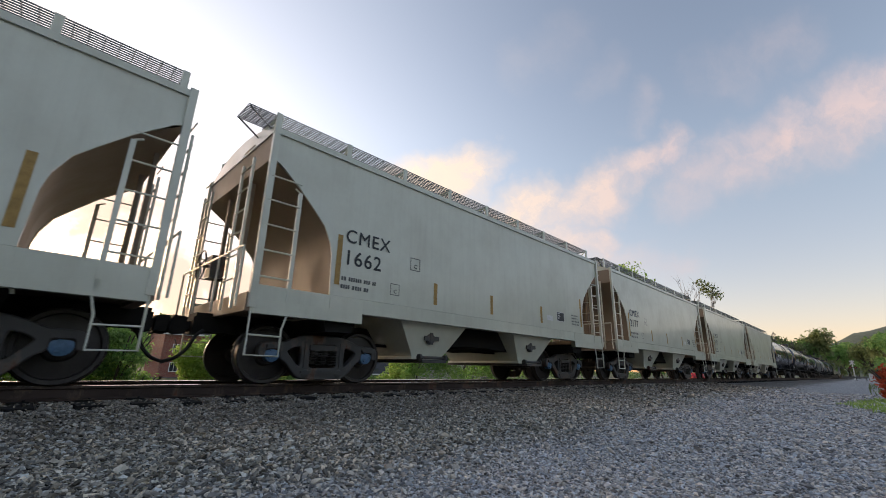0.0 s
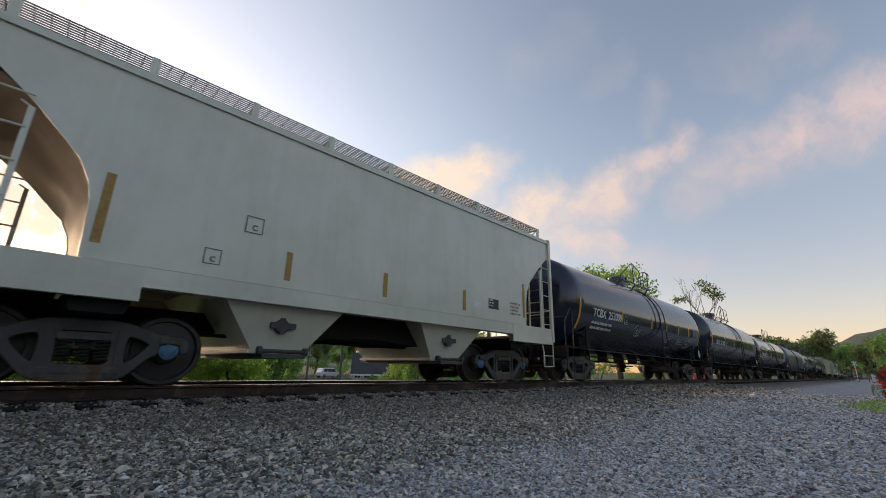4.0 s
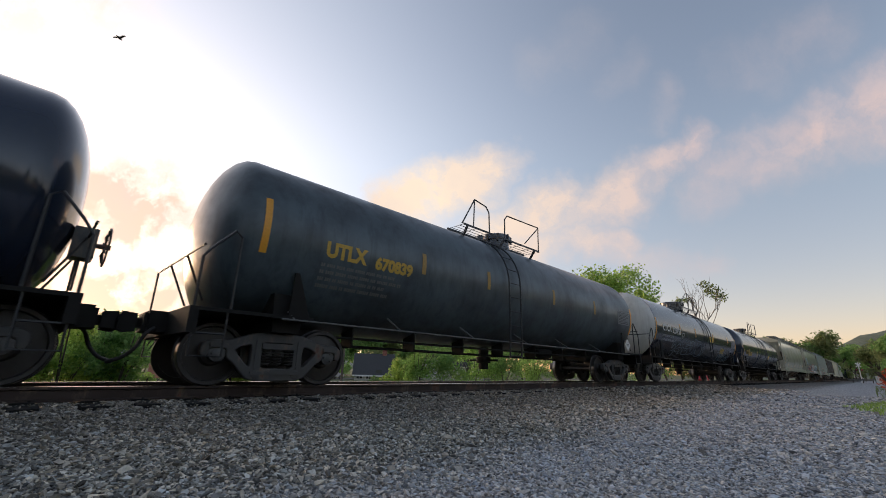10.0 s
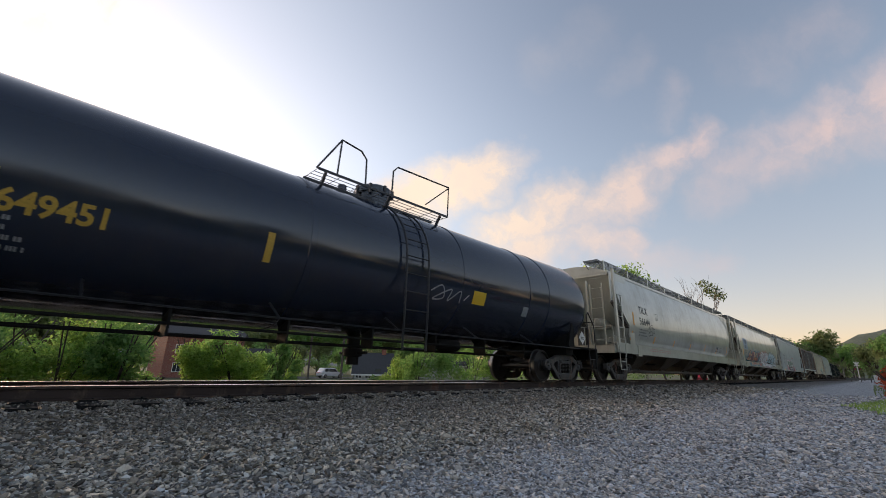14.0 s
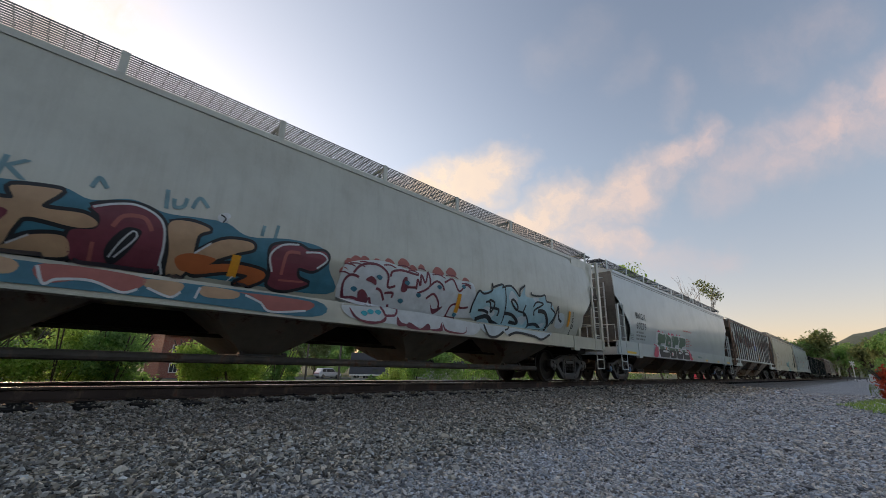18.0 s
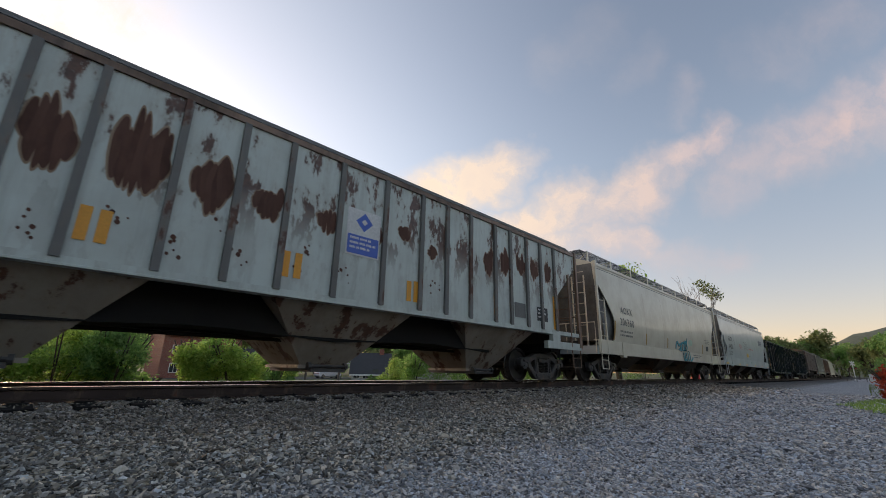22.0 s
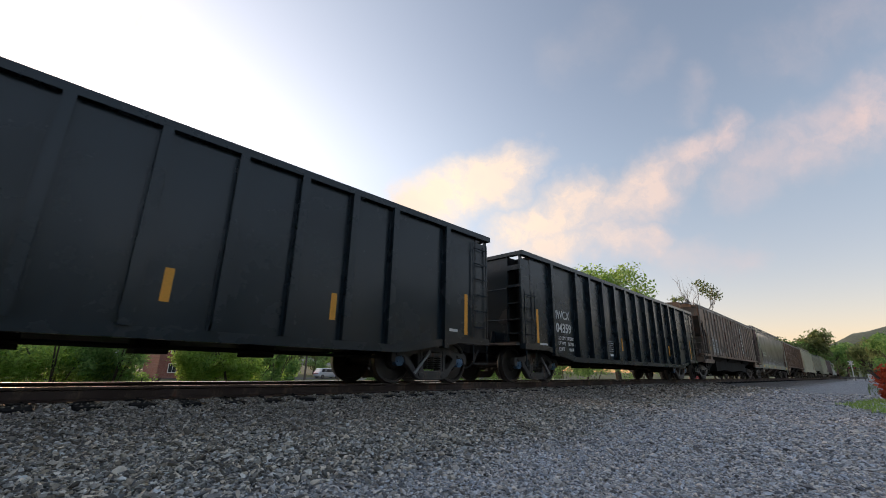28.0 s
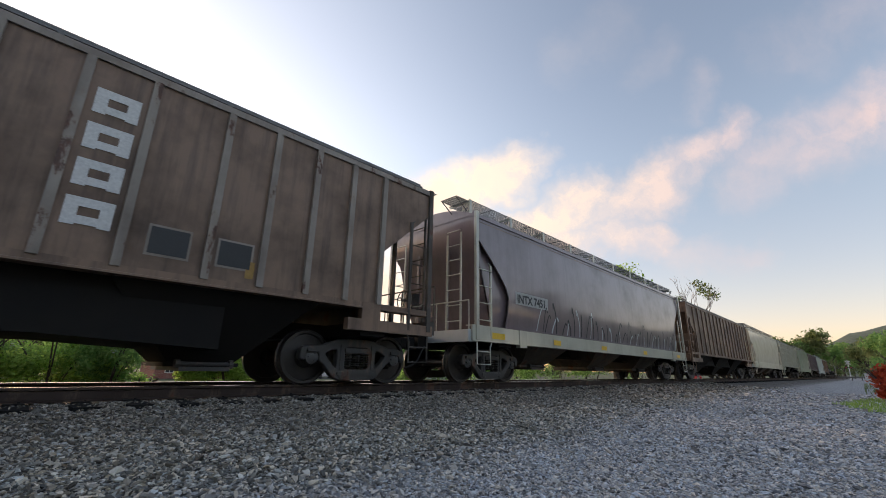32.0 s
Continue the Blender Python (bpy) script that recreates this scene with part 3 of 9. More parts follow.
def hopper_car(c, key):
    """Covered hopper. c: dict of sizes; key: shares meshes between alike cars. Returns car and its side surface."""
    half, body, eave = c["half"], c["body"], c.get("eave", 3.95)
    cut, sill0, sill1 = c["cut"], c.get("deck", c["sill"][0]), c["sill"][1]
    low = c["sill"][0]
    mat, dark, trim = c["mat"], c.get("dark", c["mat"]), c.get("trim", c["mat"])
    wid, bulge = c.get("wid", 1.60), c.get("bulge", 0.0)
    name = "covered_hopper_car"
    car = thing(name, c["label"], "hopper car", "freight cars of the train")
    zs = sorted(set([eave] + [z for _, z in cut] + frange(cut[-1][1], eave, 18)), reverse=True)

    def wide(z):
        if not bulge:
            return wid
        t = (z - sill1) / (eave - sill1)
        return wid - bulge * max(0, (t - .35) / .65) ** 2 - bulge * 1.3 * max(0, (.30 - t) / .30) ** 2

    surf = lambda x, z: -wide(z)

    def side(s):
        g = Geo()
        rows = []
        for z in zs:
            e = interp([(body, eave + 1)] + [(body - d, zz) for d, zz in cut], z) if z < cut[0][1] else body
            rows.append([(x, s * wide(z), z) for x in frange(-e, e, 14)])
        rows2 = [[(x, y - s * .03, z) for x, y, z in r] for r in rows]
        i = 0
        ring = [r + q[::-1] + [r[0]] for r, q in zip(rows, rows2)]
        g.grid(ring)
        for k in (0, -1):
            g.grid([rows[k], rows2[k]])
        return g

    for s in (-1, 1):
        part("side_sheet", shared(("side_sheet", key, s), lambda: side(s), mat), None, car)

    cheek = c.get("cheek", 0)

    def ends(s):
        if cheek:
            d0, z0 = cut[0]
            z1 = cut[-1][1]
            prof = [(body - .02, eave), (body - .02, z0), (body - .22, z0 - .34), (body - cheek, z1), (body - 1.6, z1)]
            return Geo().grid([[(s * x, y, z) for y in frange(-wide(z) + (.02 if z > z0 - .01 else .13), wide(z) - (.02 if z > z0 - .01 else .13), 6)] for x, z in prof])
        prof = [(body - .02, eave), (body - .02, cut[0][1])] + [(body - d - .02, z) for d, z in cut[1:]] + c.get("slope_on", [])
        return Geo().grid([[(s * x, y, z) for y in frange(-wide(z) + .02, wide(z) - .02, 6)] for x, z in prof])

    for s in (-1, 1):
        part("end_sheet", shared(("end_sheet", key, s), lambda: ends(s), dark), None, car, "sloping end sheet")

    def cheek_plate(s, q):
        # upright plate inboard of the side, closing the gap between side and slope
        z0, z1 = cut[0][1], cut[-1][1]
        rows = []
        for z in frange(z1, z0, 10):
            lo = interp([(body - .02, z0), (body - .22, z0 - .34), (body - cheek, z1)], z)
            y = q * (wide(z) - .13)
            rows.append([(s * (body - 1.6), y, z), (s * lo, y, z)])
        return Geo().grid(rows)

    if cheek:
        for s in (-1, 1):
            for q in (-1, 1):
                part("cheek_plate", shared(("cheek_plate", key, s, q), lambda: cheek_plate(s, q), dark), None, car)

    def roof():
        g = Geo()
        rows = []
        w = wide(eave)
        for k in range(13):
            t = -1 + 2 * k / 12
            rows.append([(x, w * t, eave + .34 * (1 - abs(t) ** 2.2)) for x in frange(-body, body, 6)])
        g.grid(rows)
        for s in (-1, 1):
            g.grid([[(s * body, w * (-1 + 2 * k / 12), eave + .34 * (1 - abs(-1 + 2 * k / 12) ** 2.2)) for k in range(13)],
                    [(s * body, w * (-1 + 2 * k / 12), eave - .02) for k in range(13)]])
        return g

    part("roof", shared(("roof", key), roof, mat), None, car)
    w = wide(eave)
    for s in (-1, 1):
        def chord(s=s):
            g = Geo()
            g.box(-body - .02, body + .02, min(s * (w + .035), s * (w - .03)), max(s * (w + .035), s * (w - .03)), eave - .07, eave + .03)
            return g
        part("top_chord", shared(("top_chord", key, s), chord, c.get("chord", mat)), None, car)
    for z in c.get("grooves", ()):
        def groove(z=z):
            g = Geo()
            for s in (-1, 1):
                g.box(-body + .05, body - .05, min(s * (w + .012), s * w), max(s * (w + .012), s * w), z - .012, z + .012)
            return g
        part("seam_strip", shared(("seam_strip", key, z), groove, c.get("groove_mat", mat)), None, car)
    # side sills
    for s in (-1, 1):
        def sill(s=s):
            a = wid + .03
            sec = [(a - .20, sill1), (a, sill1), (a, low), (a + .01, low - .004), (a + .01, low - .03), (a - .22, low - .03), (a - .22, low - .01), (a - .05, low - .01), (a - .05, sill1 - .03), (a - .20, sill1 - .03)]
            g, n = Geo(), len(sec)
            g.v = [(x, s * y, z) for x in (-half + .62, half - .62) for y, z in sec]
            g.f = [(k, (k + 1) % n, n + (k + 1) % n, n + k) for k in range(n)] + [tuple(range(n)), tuple(range(n, 2 * n))]
            return g
        part("side_sill", shared(("side_sill", key, s), sill, trim), None, car)

        def pad(q, s=s):
            g = Geo()
            a = wid + .03
            xj = q * (c["tc"] / 2 - WB / 2 + .3)
            if low == sill0:
                g.box(xj - .16, xj + .16, min(s * (a - .1), s * (a + .02)), max(s * (a - .1), s * (a + .02)), sill0 - .10, sill1)
            else:
                x0, x1 = sorted((q * (half - .62), q * (body - 1.9)))
                g.box(x0, x1, min(s * (a - .12), s * (a + .01)), max(s * (a - .12), s * (a + .01)), sill0 - .08, sill0 + .12)
                x0, x1 = sorted((q * (body - c.get("pad_in", 1.9)), q * (body - c.get("pad_out", 1.25))))
                g.box(x0, x1, min(s * (a - .12), s * (a + .01)), max(s * (a - .12), s * (a + .01)), sill0 - .08, sill1)
            return g
        for q in (-1, 1):
            part("jacking_pad", shared(("jacking_pad", key, s, q), lambda: pad(q), trim), None, car)
    # end sills, decks, centre sill
    part("centre_sill", shared(("centre_sill", key), lambda: Geo().box(-half + .3, half - .3, -.22, .22, .78, 1.08), M["under"]), None, car)
    part("brake_pipe", shared(("brake_pipe", key), lambda: Geo().tube([(-half + 1, -.55, .72), (half - 1, -.55, .72)], .03, 6), M["under"]), None, car)
    for q in (-1, 1):
        part("body_bolster", shared(("body_bolster", key), lambda: Geo().prism([(-.25, .84), (.25, .84), (.32, 1.06), (-.32, 1.06)], -1.5, 1.5), M["under"]), None, car, at=pose(q * c["tc"] / 2, 0, 0))
        part("end_sill", shared(("end_sill", key), lambda: Geo().box(-.07, .07, -1.58, 1.58, sill0 - .05, sill0 + .22), c.get("sill_mat", dark)), None, car, at=pose(q * (half - .61), 0, 0))
        part("end_deck", shared(("end_deck", key), lambda: Geo().box(-.58, .58, -1.5, 1.5, sill0 + .02, sill0 + .06), dark), None, car, at=pose(q * (half - 1.2), 0, 0))
    # hopper bays
    bays = c["bays"]
    for bx in bays:
        def bay():
            g = Geo()
            tw, bw, tz, bz, ty, by = c.get("bay_top", 1.15), c.get("bay_bot", .42), sill1 - .02, c.get("bay_z", .42), wid - .06, c.get("bay_y", .72)
            if c.get("round_bay"):
                prof = []
                for k in range(9):
                    t = k / 8
                    prof.append((bw + (tw - bw) * (1 - t ** .92), tz + (bz - tz) * t, by + (ty - by) * (1 - t) ** .8))
            else:
                prof = [(tw, tz, ty), (bw, bz, by)]
            rows = [[(-a, -y, z), (a, -y, z), (a, y, z), (-a, y, z), (-a, -y, z)] for a, z, y in prof]
            g.grid(rows)
            g.box(-bw - .06, bw + .06, -by - .06, by + .06, bz - .06, bz)
            return g
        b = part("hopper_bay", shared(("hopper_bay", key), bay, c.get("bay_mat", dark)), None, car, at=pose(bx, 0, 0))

        def gate():
            g = Geo()
            bz, by = c.get("bay_z", .42), c.get("bay_y", .72)
            g.box(-.34, .34, -by - .22, by + .22, bz - .12, bz - .06)
            g.cyl((-.36, -by - .16, bz - .02), (.36, -by - .16, bz - .02), .03, 8)
            for x in (-.36, .36):
                g.cyl((x - .03, -by - .16, bz - .02), (x + .03, -by - .16, bz - .02), .065, 10)
            return g
        part("outlet_gate", shared(("outlet_gate", key), gate, M["frame"]), None, b)
    # dark fill between the bays; its near-black stands for the shade there
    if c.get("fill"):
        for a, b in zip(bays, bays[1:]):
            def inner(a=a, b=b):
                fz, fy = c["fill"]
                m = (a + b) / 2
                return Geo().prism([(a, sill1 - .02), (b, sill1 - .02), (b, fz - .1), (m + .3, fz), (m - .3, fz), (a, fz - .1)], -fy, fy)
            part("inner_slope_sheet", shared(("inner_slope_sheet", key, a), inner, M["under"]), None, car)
    if c.get("blow_pipe"):
        for y in (-.78, .78):
            part("unloading_pipe", shared(("unloading_pipe", key), lambda: Geo().tube([(bays[0] - 1.0, 0, .37), (bays[-1] + 1.0, 0, .37)], .065, 10), M["shade_grime"]), None, car, at=pose(0, y, 0))
    # ladders, steps and posts at the four corners
    xe = body - .02
    for q in (-1, 1):
        for s in (-1, 1):
            y = s * (wid + .02)
            def post():
                g = Geo()
                w2 = c.get("post_w", .05)
                g.box(-w2, w2, -.035, .035, sill0, c.get("post_top", eave + .06))
                return g
            part("corner_post", shared(("corner_post", key), post, c.get("gear", trim)), None, car, at=pose(q * xe, y, 0))
            def lad():
                g = Geo()
                top = c.get("lad_top", 3.0)
                g.box(-.03, .03, -.02, .02, sill0, top)
                for k in range(c.get("rungs", 5)):
                    z = sill1 + .12 + k * .40
                    g.tube([(-.52, -.03, z), (0, -.03, z)], .014, 6)
                g.tube([(0, 0, top), (-.10, -.01, top + .05)], .014, 5)
                return g
            part("side_ladder", shared(("side_ladder", key), lad, c.get("gear", trim)), None, car, at=pose(q * (xe - .52), y, 0, rz=180 if q > 0 else 0))
            def st():
                g = Geo()
                g.tube([(0, 0, sill0 + .1), (0, 0, .42), (.48, 0, .41), (.48, 0, .80), (.56, 0, sill0)], .017, 5)
                g.tube([(0, 0, .70), (.48, 0, .69)], .014, 5)
                return g
            part("sill_step", shared(("sill_step", key), st, c.get("gear", trim)), None, car, at=pose(q * xe, y, 0, rz=0 if q < 0 else 180))
        def end_lad():
            g = Geo()
            for y in (-.225, .225):
                g.box(-.02, .02, y - .02, y + .02, sill0, eave - .45)
            for k in range(7):
                z = sill1 + .1 + k * .37
                g.tube([(-.02, -.225, z), (-.02, .225, z)], .014, 5)
            return g

        def end_rail():
            g = Geo()
            z = sill1 + .55
            g.tube([(-.04, -1.55, sill0), (-.04, -1.55, z), (-.04, 1.55, z), (-.04, 1.55, sill0)], .018, 6)
            for y in (-.5, .5):
                g.tube([(-.04, y, sill0), (-.04, y, z)], .018, 6)
            return g
        turn = pose(q * (xe + .16), 0, 0, rz=0 if q < 0 else 180)
        for y in (-1.03, 1.03):
            part("end_ladder", shared(("end_ladder", key), end_lad, c.get("gear", trim)), None, car, at=turn @ pose(0, y, 0))
        part("end_rail", shared(("end_rail", key), end_rail, c.get("gear", trim)), None, car, at=turn)
        for y in (-.55, .55):
            part("end_post", shared(("end_post", key), lambda: Geo().box(-.03, .03, -.04, .04, sill0, cut[0][1] - .1), dark), None, car, at=pose(q * (xe - .12), y, 0))
        zb = c.get("board_z", 4.40) - .03 if c.get("boards", True) else eave + .20
        yb = c.get("board_y", 1.36) - .30
        if q in c.get("cross_ends", (-1, 1)):
            b = part("crossover_board", shared(("crossover_board", key, q), lambda: grating_geo(min(-q * .10, q * .40), max(-q * .10, q * .40), -yb - .27, -yb + .27, zb, .05, .11, .02), c.get("board", M["grate"])), None, car, "open grating step between the walkways", pose(q * xe, 0, 0))
            tagged(b, kind="stuff")
            for y in (-yb - .25, -yb + .25):
                part("board_strut", Geo().tube([(q * .38, y, zb - .02), (-q * .02, y, zb - .28)], .016, 5), c.get("board", M["grate"]), b)
        if c.get("bulkhead"):
            zt = c["bulkhead"]
            part("bulkhead", shared(("bulkhead", key), lambda: Geo().box(-.02, .02, -wid + .10, wid - .10, sill0, zt), dark), None, car, at=pose(q * (body - cut[-1][0] - .12), 0, 0))
        if c.get("centre_plate"):
            g = Geo().prism([(q * (body - .10), sill0), (q * (body - .10), sill0 + .75), (q * (body - .62), 2.35), (q * (body - 1.26), 2.45), (q * (body - 1.26), sill0)], -.02, .02)
            part("shear_plate", g, dark, car)
        if c.get("brace"):
            (xa, za), (xb, zd) = c["brace"]
            for s in (-1, 1):
                g = Geo().bar((q * (body - xa), s * (wid - .10), za), (q * (body - xb), s * (wid - .10), zd), .13, .09)
                part("slope_brace", g, c.get("brace_mat", dark), car)
                g = Geo().prism([(q * (body - .04), eave - .05), (q * (body - xa), za), (q * (body - xb), zd), (q * (body - 1.5), zd), (q * (body - 1.5), eave - .05)], s * (wid - .16), s * (wid - .14))
                part("cheek_plate", g, dark, car)
            g = Geo().prism([(q * (body - .30), sill0), (q * (body - .18), 2.62), (q * (body - xb), zd - .05), (q * (body - xb - .2), sill0)], -.02, .02)
            part("shear_plate", g, c.get("brace_mat", dark), car)
    # running boards with their brackets
    rz, ry = c.get("board_z", 4.40), c.get("board_y", 1.36)
    if c.get("boards", True):
        for s in (-1, 1):
            def board(s=s):
                a, b = sorted((s * ry, s * (ry - .72)))
                return grating_geo(-body + .1, body - .1, a, b, rz, .055, c.get("board_cross", .16), c.get("board_depth", .02))
            part("running_board", shared(("running_board", key, s), board, c.get("board", M["grate"])), None, car, "open grating roof walkway")
        n = c.get("brackets", 8)
        def bracket():
            g = Geo()
            g.box(-.05, .05, -ry - .01, -ry + .02, eave, rz + .01)
            g.bar((0, -ry, rz - .03), (0, -ry + .72, rz - .05), .04, .03)
            g.bar((0, -ry + .05, rz - .04), (0, -ry + .34, eave + .18), .03, .02)
            return g
        bm = shared(("board_bracket", key), bracket, trim)
        for k in range(n):
            x = -body + .12 + (2 * body - .24) * k / (n - 1)
            for s in (-1, 1):
                part("board_bracket", bm, None, car, at=pose(x, 0, 0, rz=0 if s < 0 else 180))
    else:
        def lowboard():
            g = Geo()
            for s in (-1, 1):
                for y, z in ((w - .10, eave + .13), (w - .16, eave + .20)):
                    g.box(-body + .2, body - .2, s * y - .02, s * y + .02, z - .015, z + .015)
                for k in range(9):
                    x = -body + .3 + (2 * body - .6) * k / 8
                    g.box(x - .03, x + .03, min(s * (w - .08), s * (w - .3)), max(s * (w - .08), s * (w - .3)), eave + .02, eave + .115)
            return g
        part("running_board", shared(("running_board", key), lowboard, c.get("board", M["grate"])), None, car)
    # ribs
    if c.get("ribs"):
        def rib():
            g = Geo()
            g.prism([(-.05, sill1 - .02), (.05, sill1 - .02), (.05, eave - .07), (-.05, eave - .07)], -.055, .01)
            return g
        rm = shared(("side_rib", key), rib, c.get("rib_mat", mat))
        n, r0 = c["ribs"]
        for k in range(n):
            x = c["rib_xs"][k] if "rib_xs" in c else r0 + (-2 * r0) * k / (n - 1)
            for s in (-1, 1):
                part("side_rib", rm, None, car, at=pose(x, s * (wid + .002), 0, rz=0 if s < 0 else 180))
    if c.get("tank_on_deck"):
        def res():
            g = Geo()
            g.lathe([(.0, -.62), (.14, -.60), (.19, -.52), (.19, .52), (.14, .60), (0, .62)], "x", 18, (-body + .95, -.75, sill1 + .75))
            g.box(-body + .6, -body + .95, -1.2, -.9, sill1 + .05, sill1 + .28)
            g.tube([(-body + .5, -1.1, sill1 + .2), (-body + 1.3, -1.0, sill1 + .35), (-body + 1.5, -.8, sill1 + .7)], .02, 6)
            return g
        part("air_reservoir", shared(("air_reservoir", key), res, dark), None, car, "grey air reservoir on the end deck")
    if c.get("wheel_end", True):
        brake_wheel(car, -half + .42, .55, c.get("bw_z", 2.0), 1, M["frame"])
    for q in (-1, 1):
        truck(car, q * c["tc"] / 2, c.get("cap", "cap_grey"))
    draft_gear(car, half)
    return car, surf


def mirrored(g):
    g.v = [(-x, y, z) for x, y, z in g.v]
    return g


def tank_car(c, key):
    half, tc = c["half"], c["tc"]
    R, zc = c.get("R", 1.60), c.get("zc", 2.52)
    L = half - c.get("over", .72)
    mat = c["mat"]
    car = thing("tank_car", c["label"], "tank car", "freight cars of the train")
    surf = lambda x, z: -math.sqrt(max(.01, R * R - (z - zc) ** 2))

    def shell():
        g = Geo()
        prof = []
        hd = .62
        for k in range(9):
            a = math.pi / 2 * k / 8
            prof.append((max(.001, R * math.sin(a)), -L + hd - hd * math.cos(a)))
        prof += [(R, x) for x in frange(-L + hd + .3, L - hd - .3, 10)]
        prof += [(r, -h) for r, h in prof[:9][::-1]]
        g.lathe(prof, "x", 72, (0, 0, zc))
        return g

    part("tank_shell", shared(("tank_shell", key), shell, mat), None, car)
    if c.get("ends"):
        def head(s):
            def make():
                g = Geo()
                prof = []
                for k in range(9):
                    a = math.pi / 2 * k / 8 * .97
                    prof.append((max(.001, (R + .008) * math.sin(a)), s * (-L + .62 - .632 * math.cos(a))))
                return g.lathe(prof, "x", 72, (0, 0, zc))
            return make
        for s in (1, -1):
            part("tank_head", shared(("tank_head", key, s), head(s), c["ends"]), None, car, "chalky white tank end")
    for x in c.get("bands", ()):
        def band():
            return Geo().lathe([(R, -.06), (R + .014, -.05), (R + .014, .05), (R, .06)], "x", 72, (0, 0, zc))
        part("jacket_band", shared(("jacket_band", key), band, mat), None, car, at=pose(x, 0, 0))

    for q in (-1, 1):
        turn = pose(0, 0, 0, rz=0 if q < 0 else 180)
        part("stub_sill", shared(("stub_sill", key), lambda: Geo().box(-half + .32, -tc / 2 + 1.0, -.30, .30, .74, 1.05), M["under"]), None, car, at=turn)
        part("body_bolster", shared(("body_bolster", key), lambda: Geo().prism([(-.22, .80), (.22, .80), (.26, 1.40), (-.26, 1.40)], -1.25, 1.25), M["under"]), None, car, at=pose(q * tc / 2, 0, 0))

        def deck():
            g = Geo()
            g.box(-half + .55, -tc / 2 + .35, -1.45, 1.45, 1.00, 1.05)
            g.box(-half + .55, -half + .67, -1.45, 1.45, .70, 1.00)
            return g
        part("end_platform", shared(("end_platform", key), deck, M["under"]), None, car, at=turn)

        def gusset():
            g = Geo()
            return g.prism([(-tc / 2 + .3, 1.05), (-tc / 2 - .05, 1.05), (-tc / 2 - .02, 1.75), (-tc / 2 + .05, 1.75)], -.02, .02)
        for y in (-1.38, 1.38):
            part("saddle_gusset", shared(("saddle_gusset", key), gusset, M["under"]), None, car, at=turn @ pose(0, y, 0))
    part("brake_pipe", shared(("brake_pipe", key), lambda: Geo().tube([(-tc / 2 + 1, -.35, .70), (tc / 2 - 1, -.35, .70)], .03, 6), M["under"]), None, car)
    part("steam_pipe", shared(("steam_pipe", key), lambda: Geo().tube([(-tc / 2 + 1, -.65, .84), (tc / 2 - 1, -.65, .84)], .024, 6), M["under"]), None, car)
    for k in range(c.get("hangers", 7)):
        x = -tc / 2 + 1.6 + (tc - 3.2) * k / (c.get("hangers", 7) - 1)
        part("pipe_hanger", shared("pipe_hanger", lambda: Geo().box(-.018, .018, -.68, -.30, .66, 1.05), M["under"]), None, car, at=pose(x, 0, 0))

    def outlet():
        g = Geo()
        g.lathe([(.0, .34), (.13, .34), (.13, .50), (.20, .52), (.20, .66), (.14, .68), (.14, 1.0), (.3, 1.05)], "z", 14)
        g.tube([(.0, -.5, .58), (0, .5, .58)], .03, 6)
        return g
    part("bottom_outlet", shared("bottom_outlet", outlet, M["under"]), None, car)
    part("air_reservoir", shared("tank_air_reservoir", lambda: Geo().lathe([(0, -.40), (.10, -.38), (.14, -.3), (.14, .3), (.10, .38), (0, .40)], "x", 14), M["under"]), None, car, at=pose(2.4, -.45, .86))

    def rail(s):
        g = Geo()
        y = s * 1.50
        g.tube([(-tc / 2 - .2, y, .985), (tc / 2 + .2, y, .985)], .015, 6)
        for k in range(7):
            x = -tc / 2 + tc * k / 6
            g.tube([(x, y, .985), (x, s * 1.06, 1.25)], .018, 5)
        return g
    for s in (-1, 1):
        part("side_handrail", shared(("side_handrail", key, s), lambda: rail(s), c.get("rail_mat", M["bar"])), None, car)

    def plat():
        pw = c.get("plat", 1.75)
        zt = zc + R + .02
        g = grating_geo(-pw, pw, -1.0, -.42, zt - .03, .14, .50, .012)
        g.box(-pw, pw, -1.01, -.99, zt - .05, zt)
        g.box(-pw, pw, -.44, -.40, zt - .06, zt)
        for x in (-pw + .2, 0, pw - .2):
            g.bar((x, -.95, zt - .03), (x, -.80, zc + math.sqrt(R * R - .64)), .05, .05)
        return g

    top_at = pose(c.get("shift", 0), 0, 0)
    p = part("top_platform", shared(("top_platform", key), plat, M["grate_dark"]), None, car, at=top_at)

    def hoop(side):
        pw = c.get("plat", 1.75)
        zt, h = zc + R + .02, c.get("hoop_h", .92)
        g = Geo()
        y = -.95
        if c.get("hoop", 0) == 0:
            if side < 0:
                g.tube([(-pw, y, zt), (-.35, y, zt + h - .08), (-.1, y, zt + h), (.65, y, zt + h - .22), (.74, y, zt + h - .32), (.74, y, zt)], .02, 6)
                g.tube([(-.1, y, zt + h), (-.1, y, zt)], .018, 6)
            else:
                g.tube([(.74, y, zt + .04), (pw - .1, y, zt + .58)], .016, 6)
                g.tube([(pw - .1, y, zt), (pw - .1, y, zt + .72), (pw - .08, y + .08, zt + .84), (pw - .04, y + .28, zt + .86), (pw, y + .42, zt + .74), (pw, y + .5, zt)], .02, 6)
                g.tube([(pw - .05, y + .2, zt), (pw - .06, y + .2, zt + .86)], .016, 6)
        elif side < 0:
            g.tube([(-pw, y, zt), (-pw + .48, y, zt + h), (-.80, y, zt + h - .06), (-.66, y, zt + h - .20), (-.64, y, zt)], .02, 6)
            g.tube([(-pw + .48, y, zt + h), (-pw + .44, y, zt)], .018, 6)
        else:
